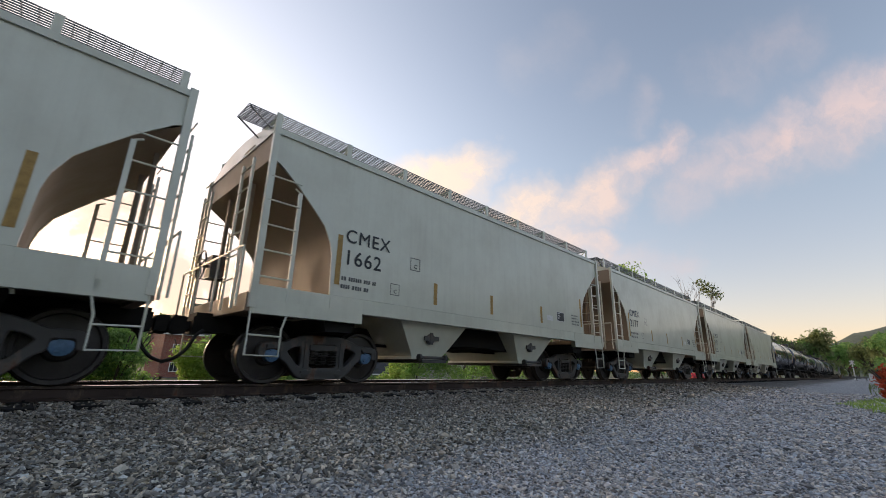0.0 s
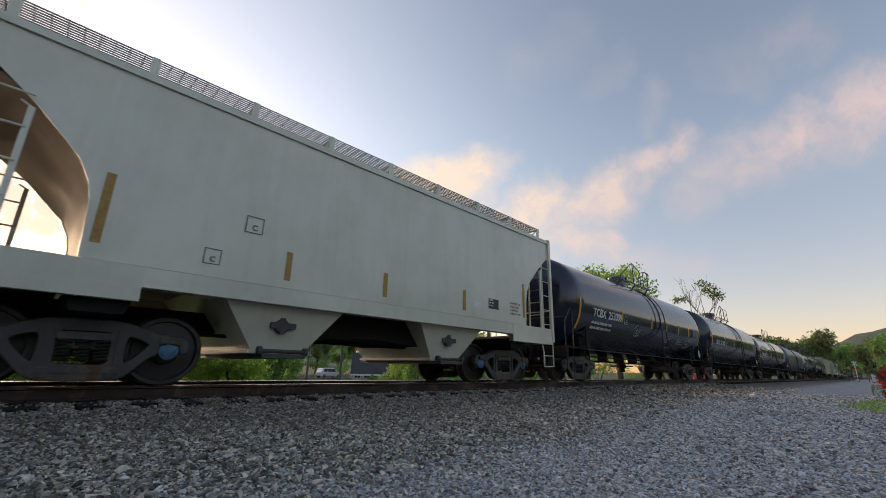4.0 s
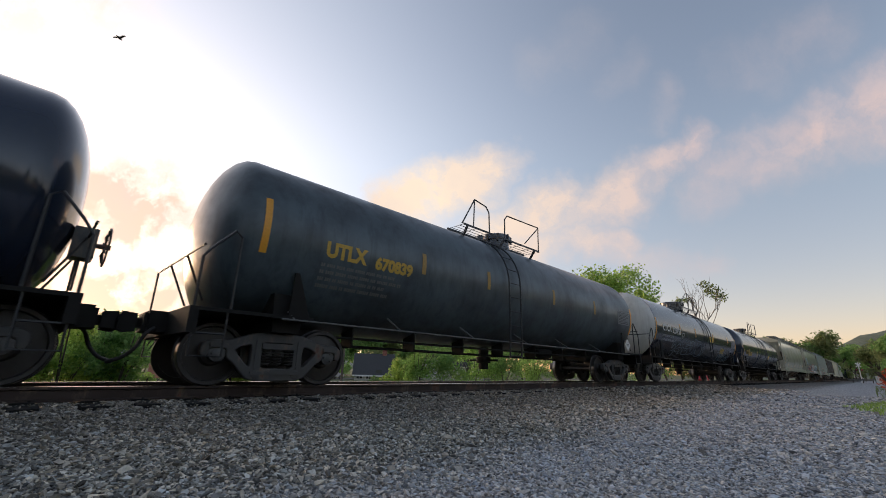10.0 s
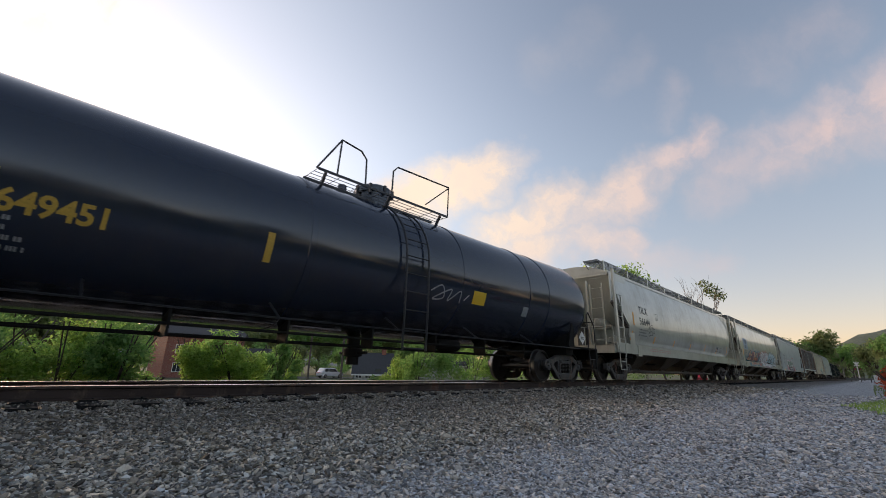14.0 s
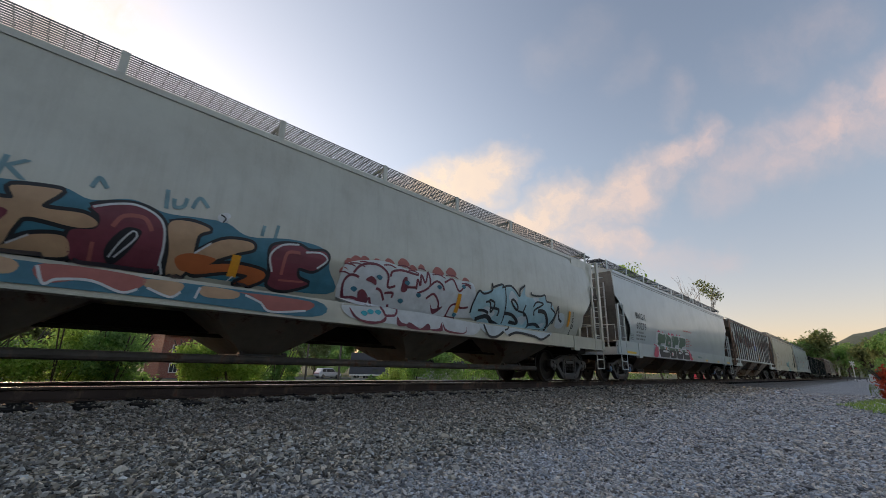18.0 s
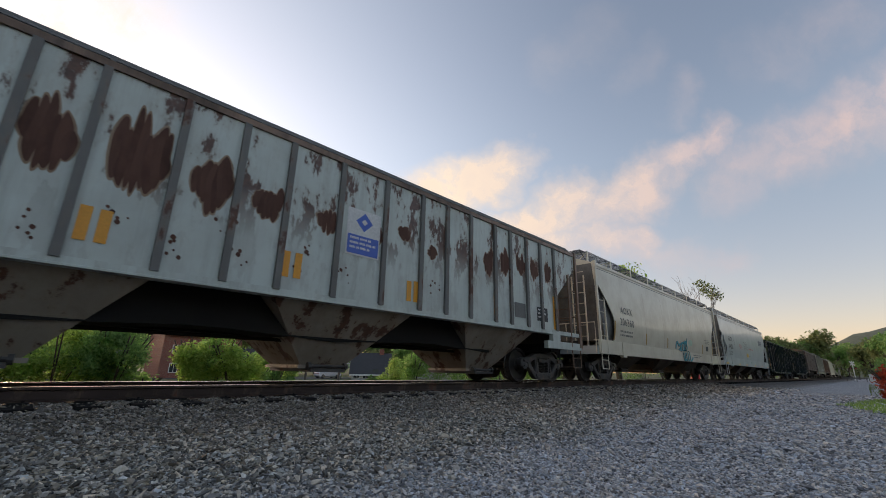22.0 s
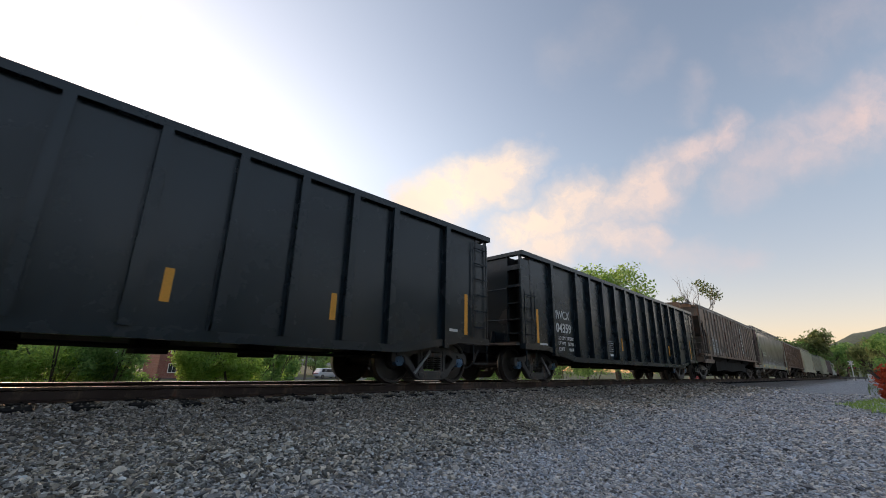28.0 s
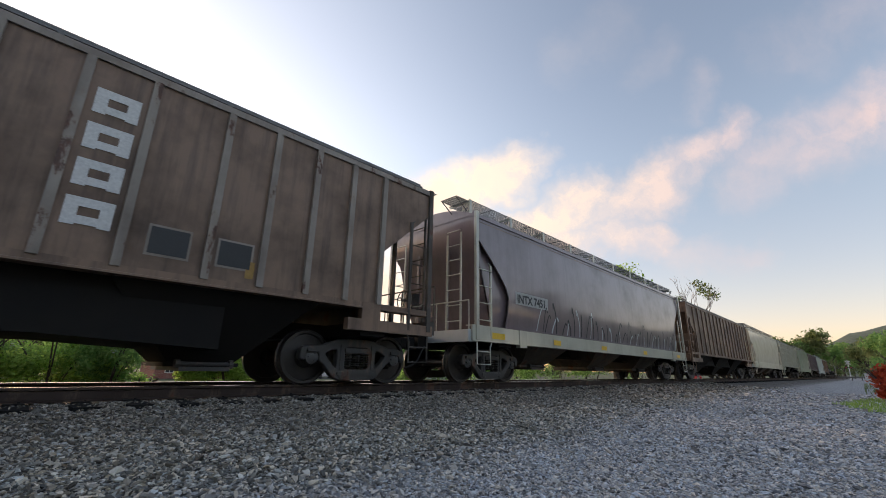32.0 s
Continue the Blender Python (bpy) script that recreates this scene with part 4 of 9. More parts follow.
            g.tube([(.05, y, zt), (.06, y, zt + h - .20), (.18, y, zt + h - .06), (pw + .07, y, zt + h), (pw + .05, y, zt)], .02, 6)
            g.tube([(pw + .07, y, zt + h - .02), (pw - .70, y, zt + .10)], .016, 6)
        return g

    for s in (-1, 1):
        part("platform_railing", shared(("platform_railing", key, s), lambda: hoop(s), M["bar"]), None, car, at=top_at)

    def dome():
        g = Geo()
        zt = zc + R
        x = c.get("dome", .15)
        q = c.get("dome_r", .44)
        g.lathe([(q - .05, zt - .15), (q - .05, zt + .26), (q, zt + .27), (q, zt + .40), (q - .05, zt + .44), (0, zt + .46)], "z", 24, (x, -.1, 0))
        return g

    mw = part("manway", shared(("manway", key), dome, M["tank"]), None, car, "bolted manway on top of the tank")
    for k in range(8):
        a = 2 * math.pi * k / 8
        q = c.get("dome_r", .44)
        part("bolt", shared("manway_bolt", lambda: Geo().box(-.03, .03, -.03, .03, -.11, .11), M["bar"]), None, mw, at=pose(c.get("dome", .15) + q * math.cos(a), -.1 + q * math.sin(a), zc + R + .31))
    part("valve_stack", shared("valve_stack", lambda: Geo().cyl((0, 0, -.1), (0, 0, .22), .10, 12), M["tank"]), None, car, at=pose(c.get("dome", .15) - .9, -.2, zc + R))

    def lad():
        g = Geo()
        x0, x1 = c.get("lad", (.42, .98))
        pts = [(zc + R * math.sin(a), -(R + .10) * math.cos(a) if a > 0 else -(R + .10)) for a in frange(0, 1.15, 8)]
        for x in (x0, x1):
            g.tube([(x, -(R + .08), .62), (x, -(R + .10), 1.3)] + [(x, y, z) for z, y in pts], .022, 5)
        zz = .66
        while zz < zc + R * .95:
            a = math.asin(max(0, min(1, (zz - zc) / R))) if zz > zc else 0
            y = -(R + .10) * math.cos(a)
            g.tube([(x0, y, zz), (x1, y, zz)], .013, 5)
            zz += .36
        return g

    part("side_ladder", shared(("side_ladder", key), lad, M["bar"]), None, car)

    def endrail():
        g = Geo()
        x0, x1 = -half + .60, -L + .35
        g.tube([(x0, -1.42, 1.0), (x0, -1.42, 1.75), (x0 + .12, -1.42, 1.92), (x1 - .1, -1.42, 2.20), (x1, -1.42, 2.12), (x1, -1.42, 1.0)], .02, 6)
        g.tube([(x0, -1.42, 1.92), (x0, 1.42, 1.92), (x0, 1.42, 1.0)], .018, 6)
        for y in (-.5, .5):
            g.tube([(x0, y, 1.92), (-L + .2, y, 1.25)], .018, 6)
        return g

    def corner_step():
        g = Geo()
        g.tube([(0, 0, 1.0), (0, 0, .40), (.42, 0, .40), (.42, 0, 1.0)], .016, 5)
        g.tube([(0, 0, .70), (.42, 0, .70)], .014, 5)
        return g

    for q in (-1, 1):
        part("end_handrail", shared(("end_handrail", key, q), (lambda: endrail()) if q < 0 else (lambda: mirrored(endrail())), M["bar"]), None, car)
        for s in (-1, 1):
            part("corner_step", shared("corner_step", corner_step, M["bar"]), None, car, at=pose(q * (half - .62), s * 1.42, 0, rz=0 if q < 0 else 180))
    if c.get("bw", True):
        brake_wheel(car, half - .38, -.35, 1.85, -1, M["frame"])
    for q in (-1, 1):
        truck(car, q * tc / 2, c.get("cap", "cap_grey"))
    draft_gear(car, half)
    return car, surf


def gondola_car(c, key):
    half, tc, body, top, bot = c["half"], c["tc"], c["body"], c.get("top", 3.48), c.get("bot", .62)
    mat = c["mat"]
    car = thing("gondola_car", c["label"], "gondola car", "freight cars of the train")
    wid = 1.50
    surf = lambda x, z: -wid
    xt = tc / 2 - 1.3

    def side(s):
        def make():
            g = Geo()
            e, u, d = body, top - .10, top - .21
            # a slot under the chord at each corner lets the sky show
            out = [(-e, u), (-e + .07, u), (-e + .07, d), (-e + .44, d), (-e + .44, u), (e - .44, u), (e - .44, d), (e - .07, d), (e - .07, u), (e, u), (e, .98), (xt + 1.6, .98), (xt, bot), (-xt, bot), (-xt - 1.6, .98), (-body, .98)]
            g.prism(out, s * (wid - .03), s * wid)
            return g
        return make

    for s in (-1, 1):
        part("side_sheet", shared(("side_sheet", key, s), side(s), mat), None, car)

        def chord(s=s):
            g = Geo()
            g.box(-body - .05, body + .05, min(s * (wid - .06), s * (wid + .10)), max(s * (wid - .06), s * (wid + .10)), top - .12, top)
            return g
        part("top_chord", shared(("top_chord", key, s), chord, mat), None, car)

        def low(s=s):
            g = Geo()
            pts = [(-body, .84), (-xt - 1.6, .84), (-xt, bot - .04), (xt, bot - .04), (xt + 1.6, .84), (body, .84)]
            g.prism(pts + [(x, z + .14) for x, z in reversed(pts)], s * (wid - .1), s * (wid + .08))
            return g
        part("side_sill", shared(("side_sill", key, s), low, mat), None, car)

    def rib():
        g = Geo()
        g.prism([(-.065, .72), (.065, .72), (.065, top - .1), (-.065, top - .1)], -.12, 0)
        g.prism([(-.10, .72), (.10, .72), (.10, top - .1), (-.10, top - .1)], -.015, 0)
        return g

    rm = shared(("side_post", key), rib, mat)
    post_x = [-6.45, -4.97, -4.02, -3.02, -2.02, -1.01, 0, 1.01, 2.02, 3.02, 4.02, 4.97, 6.45]
    n = len(post_x)
    for k in range(n):
        for s in (-1, 1):
            part("side_post", rm, None, car, at=pose(post_x[k], s * wid, 0, rz=0 if s < 0 else 180))

    # each end: a glossy sheet in the middle, shelves and a ladder in the recess at both corners
    corner = 1.04
    for q in (-1, 1):
        at = pose(q * body, 0, 0, rz=0 if q < 0 else 180)
        e = part("end_sheet", shared(("end_sheet", key), lambda: Geo().box(.02, .06, -corner, corner, 1.0, top - .06), c.get("end_mat", mat)), None, car, at=at)
        for z in (1.62, 2.48):
            part("end_seam", shared(("end_seam", key), lambda: Geo().tube([(.015, -corner, 0), (.015, corner, 0)], .014, 5), mat), None, e, at=pose(0, 0, z))
        for y in (-.55, -.15, .25, .65):
            part("stub_post", shared(("stub_post", key), lambda: Geo().prism([(-.16, 1.0), (.02, 1.0), (.02, 1.32), (-.10, 1.32)], -.02, .02), mat), None, e, at=pose(0, y, 0))
        part("end_chord", shared(("end_chord", key), lambda: Geo().box(-.05, .10, -wid + .06, wid - .06, top - .10, top), mat), None, car, at=at)
        part("end_shelf", shared(("end_shelf", key), lambda: Geo().box(-.16, .10, -wid + .1, wid - .1, .94, 1.0), M["frame"]), None, car, at=at)
        for s in (-1, 1):
            a, b = sorted((s * corner, s * wid))
            part("corner_back", shared(("corner_back", key, s), lambda: Geo().box(.40, .44, a, b, 1.0, top - .1), M["under"]), None, car, at=at)
            part("corner_return", shared(("corner_return", key, s), lambda: Geo().box(.06, .40, s * corner - .015, s * corner + .015, 1.0, top - .1), M["under"]), None, car, at=at)
            part("corner_stile", shared(("corner_stile", key, s), lambda: Geo().box(-.01, .05, b - .06 if s > 0 else a, b if s > 0 else a + .06, 1.0, top - .1), mat), None, car, at=at)
            for z, h in ((3.04, .07), (2.52, .035), (2.05, .02), (1.62, .02), (1.25, .02)):
                part("corner_shelf", shared(("corner_shelf", key, s, h), lambda: Geo().box(-.03, .16, a, b, -h, h), mat), None, car, at=at @ pose(0, 0, z))
            if s < 0:
                part("end_ladder", shared(("end_ladder", key), lambda: Geo().tube([(-.13, -1.12, 1.0), (-.13, -1.12, 2.5), (.0, -1.12, 2.5)], .018, 6), mat), None, car, at=at)
    for s in (-1, 1):
        y = s * (wid + .055)
        for q in (-1, 1):
            near = (q < 0) == (s < 0)
            x0, x1 = sorted((q * (body - .06), q * (body - .54)))
            ladder(car, "side_ladder", x0, x1, y, 1.0, 2.40 if near else 3.24, 4 if near else 6, mat, .014, .03)
            g = Geo().tube([(x0, y, 1.0), (x0, y, .42), (x1, y, .42), (x1, y, 1.0)], .016, 5)
            part("sill_step", g, mat, car)

    part("centre_sill", shared(("centre_sill", key), lambda: Geo().box(-half + .3, half - .3, -.24, .24, .76, 1.05), M["under"]), None, car)
    part("floor", shared(("floor", key), lambda: Geo().prism([(-body, .98), (-xt - 1.6, .98), (-xt, bot), (xt, bot), (xt + 1.6, .98), (body, .98), (body, 1.04), (xt + 1.6, 1.04), (xt, bot + .06), (-xt, bot + .06), (-xt - 1.6, 1.04), (-body, 1.04)], -wid + .03, wid - .03), M["under"]), None, car)
    for q in (-1, 1):
        part("body_bolster", shared(("body_bolster", key), lambda: Geo().box(-.25, .25, -1.4, 1.4, .80, 1.0), M["under"]), None, car, at=pose(q * tc / 2, 0, 0))
    for k in range(5):
        part("floor_bracket", shared("floor_bracket", lambda: Geo().box(-.2, .2, -.8, -.3, bot - .20, bot), M["under"]), None, car, at=pose(-3 + 1.5 * k, 0, 0))
    part("brake_pipe", shared(("brake_pipe", key), lambda: Geo().tube([(-xt, -.9, bot - .12), (xt, -.9, bot - .12)], .03, 6), M["under"]), None, car)
    if c.get("bw"):
        brake_wheel(car, half - .34, -.4, 2.0, -1, M["frame"])
    for q in (-1, 1):
        truck(car, q * tc / 2, c.get("cap", "cap_grey"))
    draft_gear(car, half)
    return car, surf


# ---- car by car, from the head of what is seen; first: place of the leading axle at the start ----
TRAIN = []          # (car, x of the car's middle at the start)


def place(car, first, tc):
    TRAIN.append((car, first + (tc + WB) / 2))


def half_of(tc, gap):
    return (tc + WB + gap) / 2


rng = random.Random(7)
ROUND_CUT = [(.08, 3.47), (.55, 3.08), (.85, 2.78), (1.04, 2.58), (1.17, 2.32), (1.22, 2.10), (1.25, 1.43)]

# five short cement hoppers
CMEX = [(-9.75, "1640"), (2.87, "1662"), (15.50, "2177"), (28.20, "2151"), (40.75, "")]
for k, (first, number) in enumerate(CMEX):
    tc = 8.34
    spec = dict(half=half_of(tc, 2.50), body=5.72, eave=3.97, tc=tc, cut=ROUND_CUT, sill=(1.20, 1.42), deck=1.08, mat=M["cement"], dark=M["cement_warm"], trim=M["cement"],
                bays=(-1.85, 1.85), bay_mat=M["cement"], bay_z=.52, bay_y=1.22, bay_top=1.12, bay_bot=.43, fill=(.80, 1.0), cap="cap_blue", brackets=9, rungs=5, lad_top=3.0, wheel_end=True,
                label="short light grey two-bay cement hopper with round-cut ends", board_y=1.36, board_z=4.42, cross_ends=(-1,))
    car, surf = hopper_car(spec, "short_hopper")
    if number:
        letters("CMEX", .25, M["black"] if k % 2 else M["navy"], car, -4.27, 2.40, surf, .006, spacing=1.12)
        letters(number, .27, M["black"], car, -4.27, 2.00, surf, .006, spacing=1.12)
        marks(car, M["faded_black"], -4.28, -3.45, 1.50, 1.78, 2, surf, rng)
    for x, z0, z1 in ((-4.36, 1.62, 2.5), (-2.03, 1.55, 2.0), (-.15, 1.55, 2.0), (2.05, 1.55, 2.0), (4.36, 1.62, 2.5)):
        patch("reflector_strip", M["reflector_old"], car, x - .05, x + .05, z0, z1, surf)
    patch("consolidated_stencil", M["white"], car, 2.88, 3.30, 1.68, 1.95, surf)
    patch("stencil_field", M["black"], car, 2.895, 3.285, 1.695, 1.935, surf, .009)
    marks(car, M["white"], 2.93, 3.1, 1.72, 1.92, 3, surf, rng, lift=.012)
    patch("small_label", M["white"], car, 2.35, 2.65, 1.66, 1.80, surf)
    boxed_mark(car, M["faded_black"], -2.75, 2.16, .26, surf)
    boxed_mark(car, M["faded_black"], -3.22, 1.60, .22, surf)
    marks(car, M["faded_black"], 3.75, 4.25, 1.60, 1.95, 4, surf, rng)
    for bx in (-1.85, 1.85):
        g = Geo()
        g.lathe([(0, -.03), (.10, -.03), (.12, 0), (.12, .05)], "y", 12, (bx - .06, -1.37, .88))
        g.box(bx - .24, bx + .16, -1.40, -1.36, .84, .93)
        g.box(bx - .10, bx - .02, -1.41, -1.37, .76, 1.0)
        part("vibrator_bracket", g, M["frame"], car)
    place(car, first, tc)

# six tank cars
YEL = M["reflector"]


def stripes(car, xs, z0, z1, surf, mat=YEL):
    for x in xs:
        patch("reflector_strip", mat, car, x - .055, x + .055, z0, z1, surf)


def tank_marks(car, surf, L, end_panel=True):
    """The common stencils of a tank car."""
    marks(car, M["soft_white"], 1.55, 2.3, 1.62, 1.95, 5, surf, rng, solid=.3)
    marks(car, M["soft_white"], 3.2, 4.2, 1.62, 1.90, 3, surf, rng)
    marks(car, M["soft_white"], 4.4, 5.2, 1.45, 1.95, 3, surf, rng)
    if end_panel:
        patch("data_panel", M["soft_white"], car, L - 1.75, L - .75, 2.05, 2.55, surf)
        marks(car, M["black"], L - 1.72, L - .78, 2.06, 2.54, 9, surf, rng, lift=.009, solid=.35)
    patch("wheel_stencil", M["soft_white"], car, L - 2.35, L - 2.0, 1.60, 1.92, surf)
    patch("wheel_stencil_field", M["black"], car, L - 2.31, L - 2.04, 1.64, 1.88, surf, .009)
    diamond(car, L - 1.05, 1.32, .21, lambda x, z: -1.56)


def tank(first, tc, label, mat=M["tank"], gap=2.22, **more):
    spec = dict(half=half_of(tc, gap), tc=tc, mat=mat, label=label, **more)
    key = "tank_%d" % len(TRAIN)
    car, surf = tank_car(spec, key)
    place(car, first, tc)
    return car, surf, spec["half"] - spec.get("over", .72)


car, surf, L = tank(53.13, 11.93, "black tank car with white lettering and amber stripes", gap=2.25)
letters("TCBX  253009", .27, M["white"], car, -5.70, 2.10, surf, .012)
marks(car, M["white"], -5.70, -4.0, 1.62, 1.94, 2, surf, rng, fill=.95)
stripes(car, (-6.62,), 1.62, 2.62, surf); stripes(car, (-3.35, -.33, 1.53, 3.16, 4.83), 2.10, 2.55, surf)
boxed_mark(car, M["white"], -3.15, 2.05, .29, surf)
tank_marks(car, surf, L); stripes(car, (L - .62,), 1.75, 2.6, surf)
scrawl(car, M["soft_white"], [(-2.1, 1.97), (-1.95, 2.05), (-2.0, 1.88), (-1.88, 1.80), (-1.78, 2.0), (-1.80, 1.82), (-1.66, 1.80), (-1.64, 1.98), (-1.56, 1.85), (-1.48, 2.0), (-1.58, 1.74), (-1.85, 1.74)], .03, surf)
scrawl(car, M["soft_white"], [(-2.02, 1.78), (-1.9, 1.70), (-1.66, 1.72), (-1.52, 1.80)], .03, surf)
scrawl(car, M["soft_white"], [(-1.98, 2.08), (-1.8, 2.12), (-1.7, 2.06)], .025, surf)

car, surf, L = tank(69.09, 12.04, "black tank car with streaked grime and white lettering", gap=2.18, dome=-.2, lad=(.62, 1.16))
letters("GATX  213123", .25, M["white"], car, -5.70, 2.10, surf, .012)
marks(car, M["soft_white"], -5.75, -4.1, 1.62, 1.95, 2, surf, rng, fill=.95)
stripes(car, (-6.58,), 1.98, 2.95, surf); stripes(car, (-3.53, -.98, 1.75, 3.6), 2.2, 2.66, surf)
boxed_mark(car, M["white"], -3.25, 2.05, .29, surf)
tank_marks(car, surf, L); stripes(car, (L - .62,), 1.75, 2.6, surf)

car, surf, L = tank(85.07, 13.94, "long black tank car with large silver lettering blocks", gap=2.20, hoop=1, lad=(-.25, .25), R=1.485, zc=2.405, shift=.45, dome=1.04, hoop_h=.80)
# the lessor's sign is shown as a row of plain hollow blocks
for k in range(6):
    x, z0, z1 = -6.95 + k * .57, 2.50, 2.88
    for a, b, c0, d in ((x, x + .12, z0, z1), (x + .34, x + .46, z0, z1), (x + .12, x + .34, z1 - .11, z1), (x + .12, x + .34, z0, z0 + .11)):
        patch("sign_block", M["white"], car, a, b, c0, d, surf, .010, rows=2)
letters("PROX  51176", .24, M["white"], car, -6.55, 2.02, surf, .012)
marks(car, M["soft_white"], -6.6, -5.1, 1.58, 1.90, 2, surf, rng, fill=.95)
stripes(car, (-7.45,), 1.7, 2.6, surf); stripes(car, (-4.4, -1.85, 1.6, 4.06), 1.97, 2.43, surf)
boxed_mark(car, M["white"], -4.15, 2, .29, surf)
tank_marks(car, surf, L - .25)

car, surf, L = tank(102.98, 12.77, "sooty grey-black tank car with amber lettering", mat=M["tank_grey"], gap=2.20, hoop=1, lad=(-.88, -.40), rail_mat=M["grate"], R=1.495, zc=2.415, shift=-.22, dome=.53, hoop_h=.80)
letters("UTLX", .26, M["utlx"], car, -5.96, 2.12, surf, .022, squash=.9)
letters("670839", .22, M["utlx"], car, -4.93, 2.09, surf, .020)
marks(car, M["faded_black"], -6.0, -4.2, 1.55, 2.0, 4, surf, rng)
stripes(car, (-7.0,), 1.96, 2.85, surf); stripes(car, (-3.71, -1.57, 1.44, 4.03), 2.19, 2.63, surf, M["reflector_old"])
patch("data_panel", M["soft_white"], car, L - 1.75, L - .75, 2.05, 2.55, surf); marks(car, M["black"], L - 1.72, L - .78, 2.06, 2.54, 9, surf, rng, lift=.009, solid=.35)
diamond(car, L - 1.35, 1.32, .23, lambda x, z: -1.56); stripes(car, (L - .62,), 1.75, 2.7, surf)

car, surf, L = tank(119.73, 13.52, "black tank car with chalky white ends and line graffiti", gap=2.22, ends=M["tank_white"], R=1.49, zc=2.41, dome=-.11, dome_r=.62, lad=(.56, 1.06))
letters("CTCX", .27, M["white"], car, -6.50, 2.22, surf, .014, spacing=1.12)
letters("727153", .27, M["white"], car, -5.20, 2.18, surf, .014, spacing=1.08)
marks(car, M["soft_white"], -6.5, -4.9, 1.70, 2.05, 2, surf, rng, fill=.95)
stripes(car, (-7.30,), 1.75, 2.7, surf); stripes(car, (-4.05, -1.53, 1.97, 5.42), 2.23, 2.68, surf)
for x0, x1, z0, z1 in ((1.16, 1.88, 2.14, 2.43), (3.72, 4.55, 1.64, 1.92)):
    patch("warning_label", M["label_yellow"], car, x0, x1, z0, z1, surf)
    marks(car, M["black"], x0 + .06, x1 - .06, z0 + .05, z1 - .06, 3, surf, rng, lift=.009, solid=.3)
boxed_mark(car, M["white"], -3.75, 2, .29, surf)
tank_marks(car, surf, L); stripes(car, (L - .55,), 1.75, 2.75, surf)
# rounded outline letters between two quote marks
OUTLINES = [[(-4.69, 1.57), (-4.83, 1.53), (-4.88, 1.62), (-4.84, 1.78), (-4.71, 1.87), (-4.64, 1.82), (-4.68, 1.65), (-4.8, 1.55)],
            [(-4.45, 1.73), (-4.6, 1.68), (-4.69, 1.57), (-4.68, 1.45), (-4.58, 1.41), (-4.43, 1.46), (-4.39, 1.62), (-4.45, 1.73), (-4.32, 1.56), (-4.42, 1.53)],
            [(-4.24, 1.62), (-4.05, 1.73), (-3.82, 1.75), (-3.72, 1.68), (-3.71, 1.61), (-3.9, 1.58), (-4.14, 1.5)], [(-4.2, 1.64), (-4.02, 1.78), (-3.99, 1.87), (-4.07, 1.93), (-4.19, 1.86)]]
OUTLINES += [[(-4.35, 1.48), (-4.15, 1.43), (-3.84, 1.38), (-3.71, 1.4), (-3.65, 1.48), (-3.79, 1.55)], [(-4.34, 1.46), (-4.18, 1.27), (-4.11, 1.18)],
             [(-3.79, 1.71), (-3.8, 1.84), (-3.73, 1.93), (-3.5, 2.01), (-3.53, 1.92), (-3.59, 1.79), (-3.53, 1.73), (-3.37, 1.76), (-3.2, 1.92), (-3.09, 1.98), (-2.97, 1.89), (-2.9, 1.71), (-2.96, 1.61), (-3.26, 1.63)],
             [(-3.35, 1.66), (-3.46, 1.6), (-3.61, 1.61)], [(-3.32, 1.6), (-3.43, 1.54), (-3.53, 1.35), (-3.5, 1.31), (-3.28, 1.38), (-3.26, 1.57)]]
OUTLINES += [[(-2.93, 1.88), (-2.64, 1.98), (-2.43, 1.93), (-2.25, 1.84), (-2.43, 1.76), (-2.76, 1.8), (-2.8, 1.7), (-2.53, 1.76), (-2.21, 1.78), (-2.13, 1.72), (-2.25, 1.65), (-2.38, 1.54), (-2.19, 1.38), (-2.55, 1.32), (-2.91, 1.33), (-3.1, 1.45), (-3.07, 1.59), (-2.73, 1.61), (-2.47, 1.62)],
             [(-2.92, 1.56), (-2.84, 1.48), (-2.67, 1.5), (-2.54, 1.59)], [(-2.36, 1.89), (-2.12, 1.98), (-1.84, 1.98), (-1.58, 1.85), (-1.46, 1.6), (-1.51, 1.45), (-1.67, 1.38), (-2.05, 1.34)], [(-1.92, 1.8), (-2, 1.69), (-1.96, 1.49), (-1.87, 1.53), (-1.87, 1.76), (-1.92, 1.8)]]
OUTLINES += [[(-1.58, 1.85), (-1.65, 2.06), (-1.52, 2.12), (-1.2, 2.06), (-.71, 2.06), (-.85, 1.84), (-.99, 1.73), (-.74, 1.89), (-.48, 1.89), (-.17, 1.69), (-.04, 1.47), (-.16, 1.31), (-.58, 1.3), (-.99, 1.48), (-1.17, 1.63), (-1.17, 1.41), (-1.31, 1.34)],
             [(-1.26, 1.9), (-1.24, 1.82), (-1.16, 1.87), (-1.2, 1.93), (-1.26, 1.9)], [(-.06, 1.77), (-.13, 1.64), (-.02, 1.44), (.22, 1.39), (.17, 1.61), (.06, 1.78), (-.06, 1.77)], [(.39, 1.76), (.28, 1.62), (.36, 1.51), (.48, 1.67), (.42, 1.76)]]
for pts in OUTLINES:
    scrawl(car, M["chalk"], pts, .028, surf)
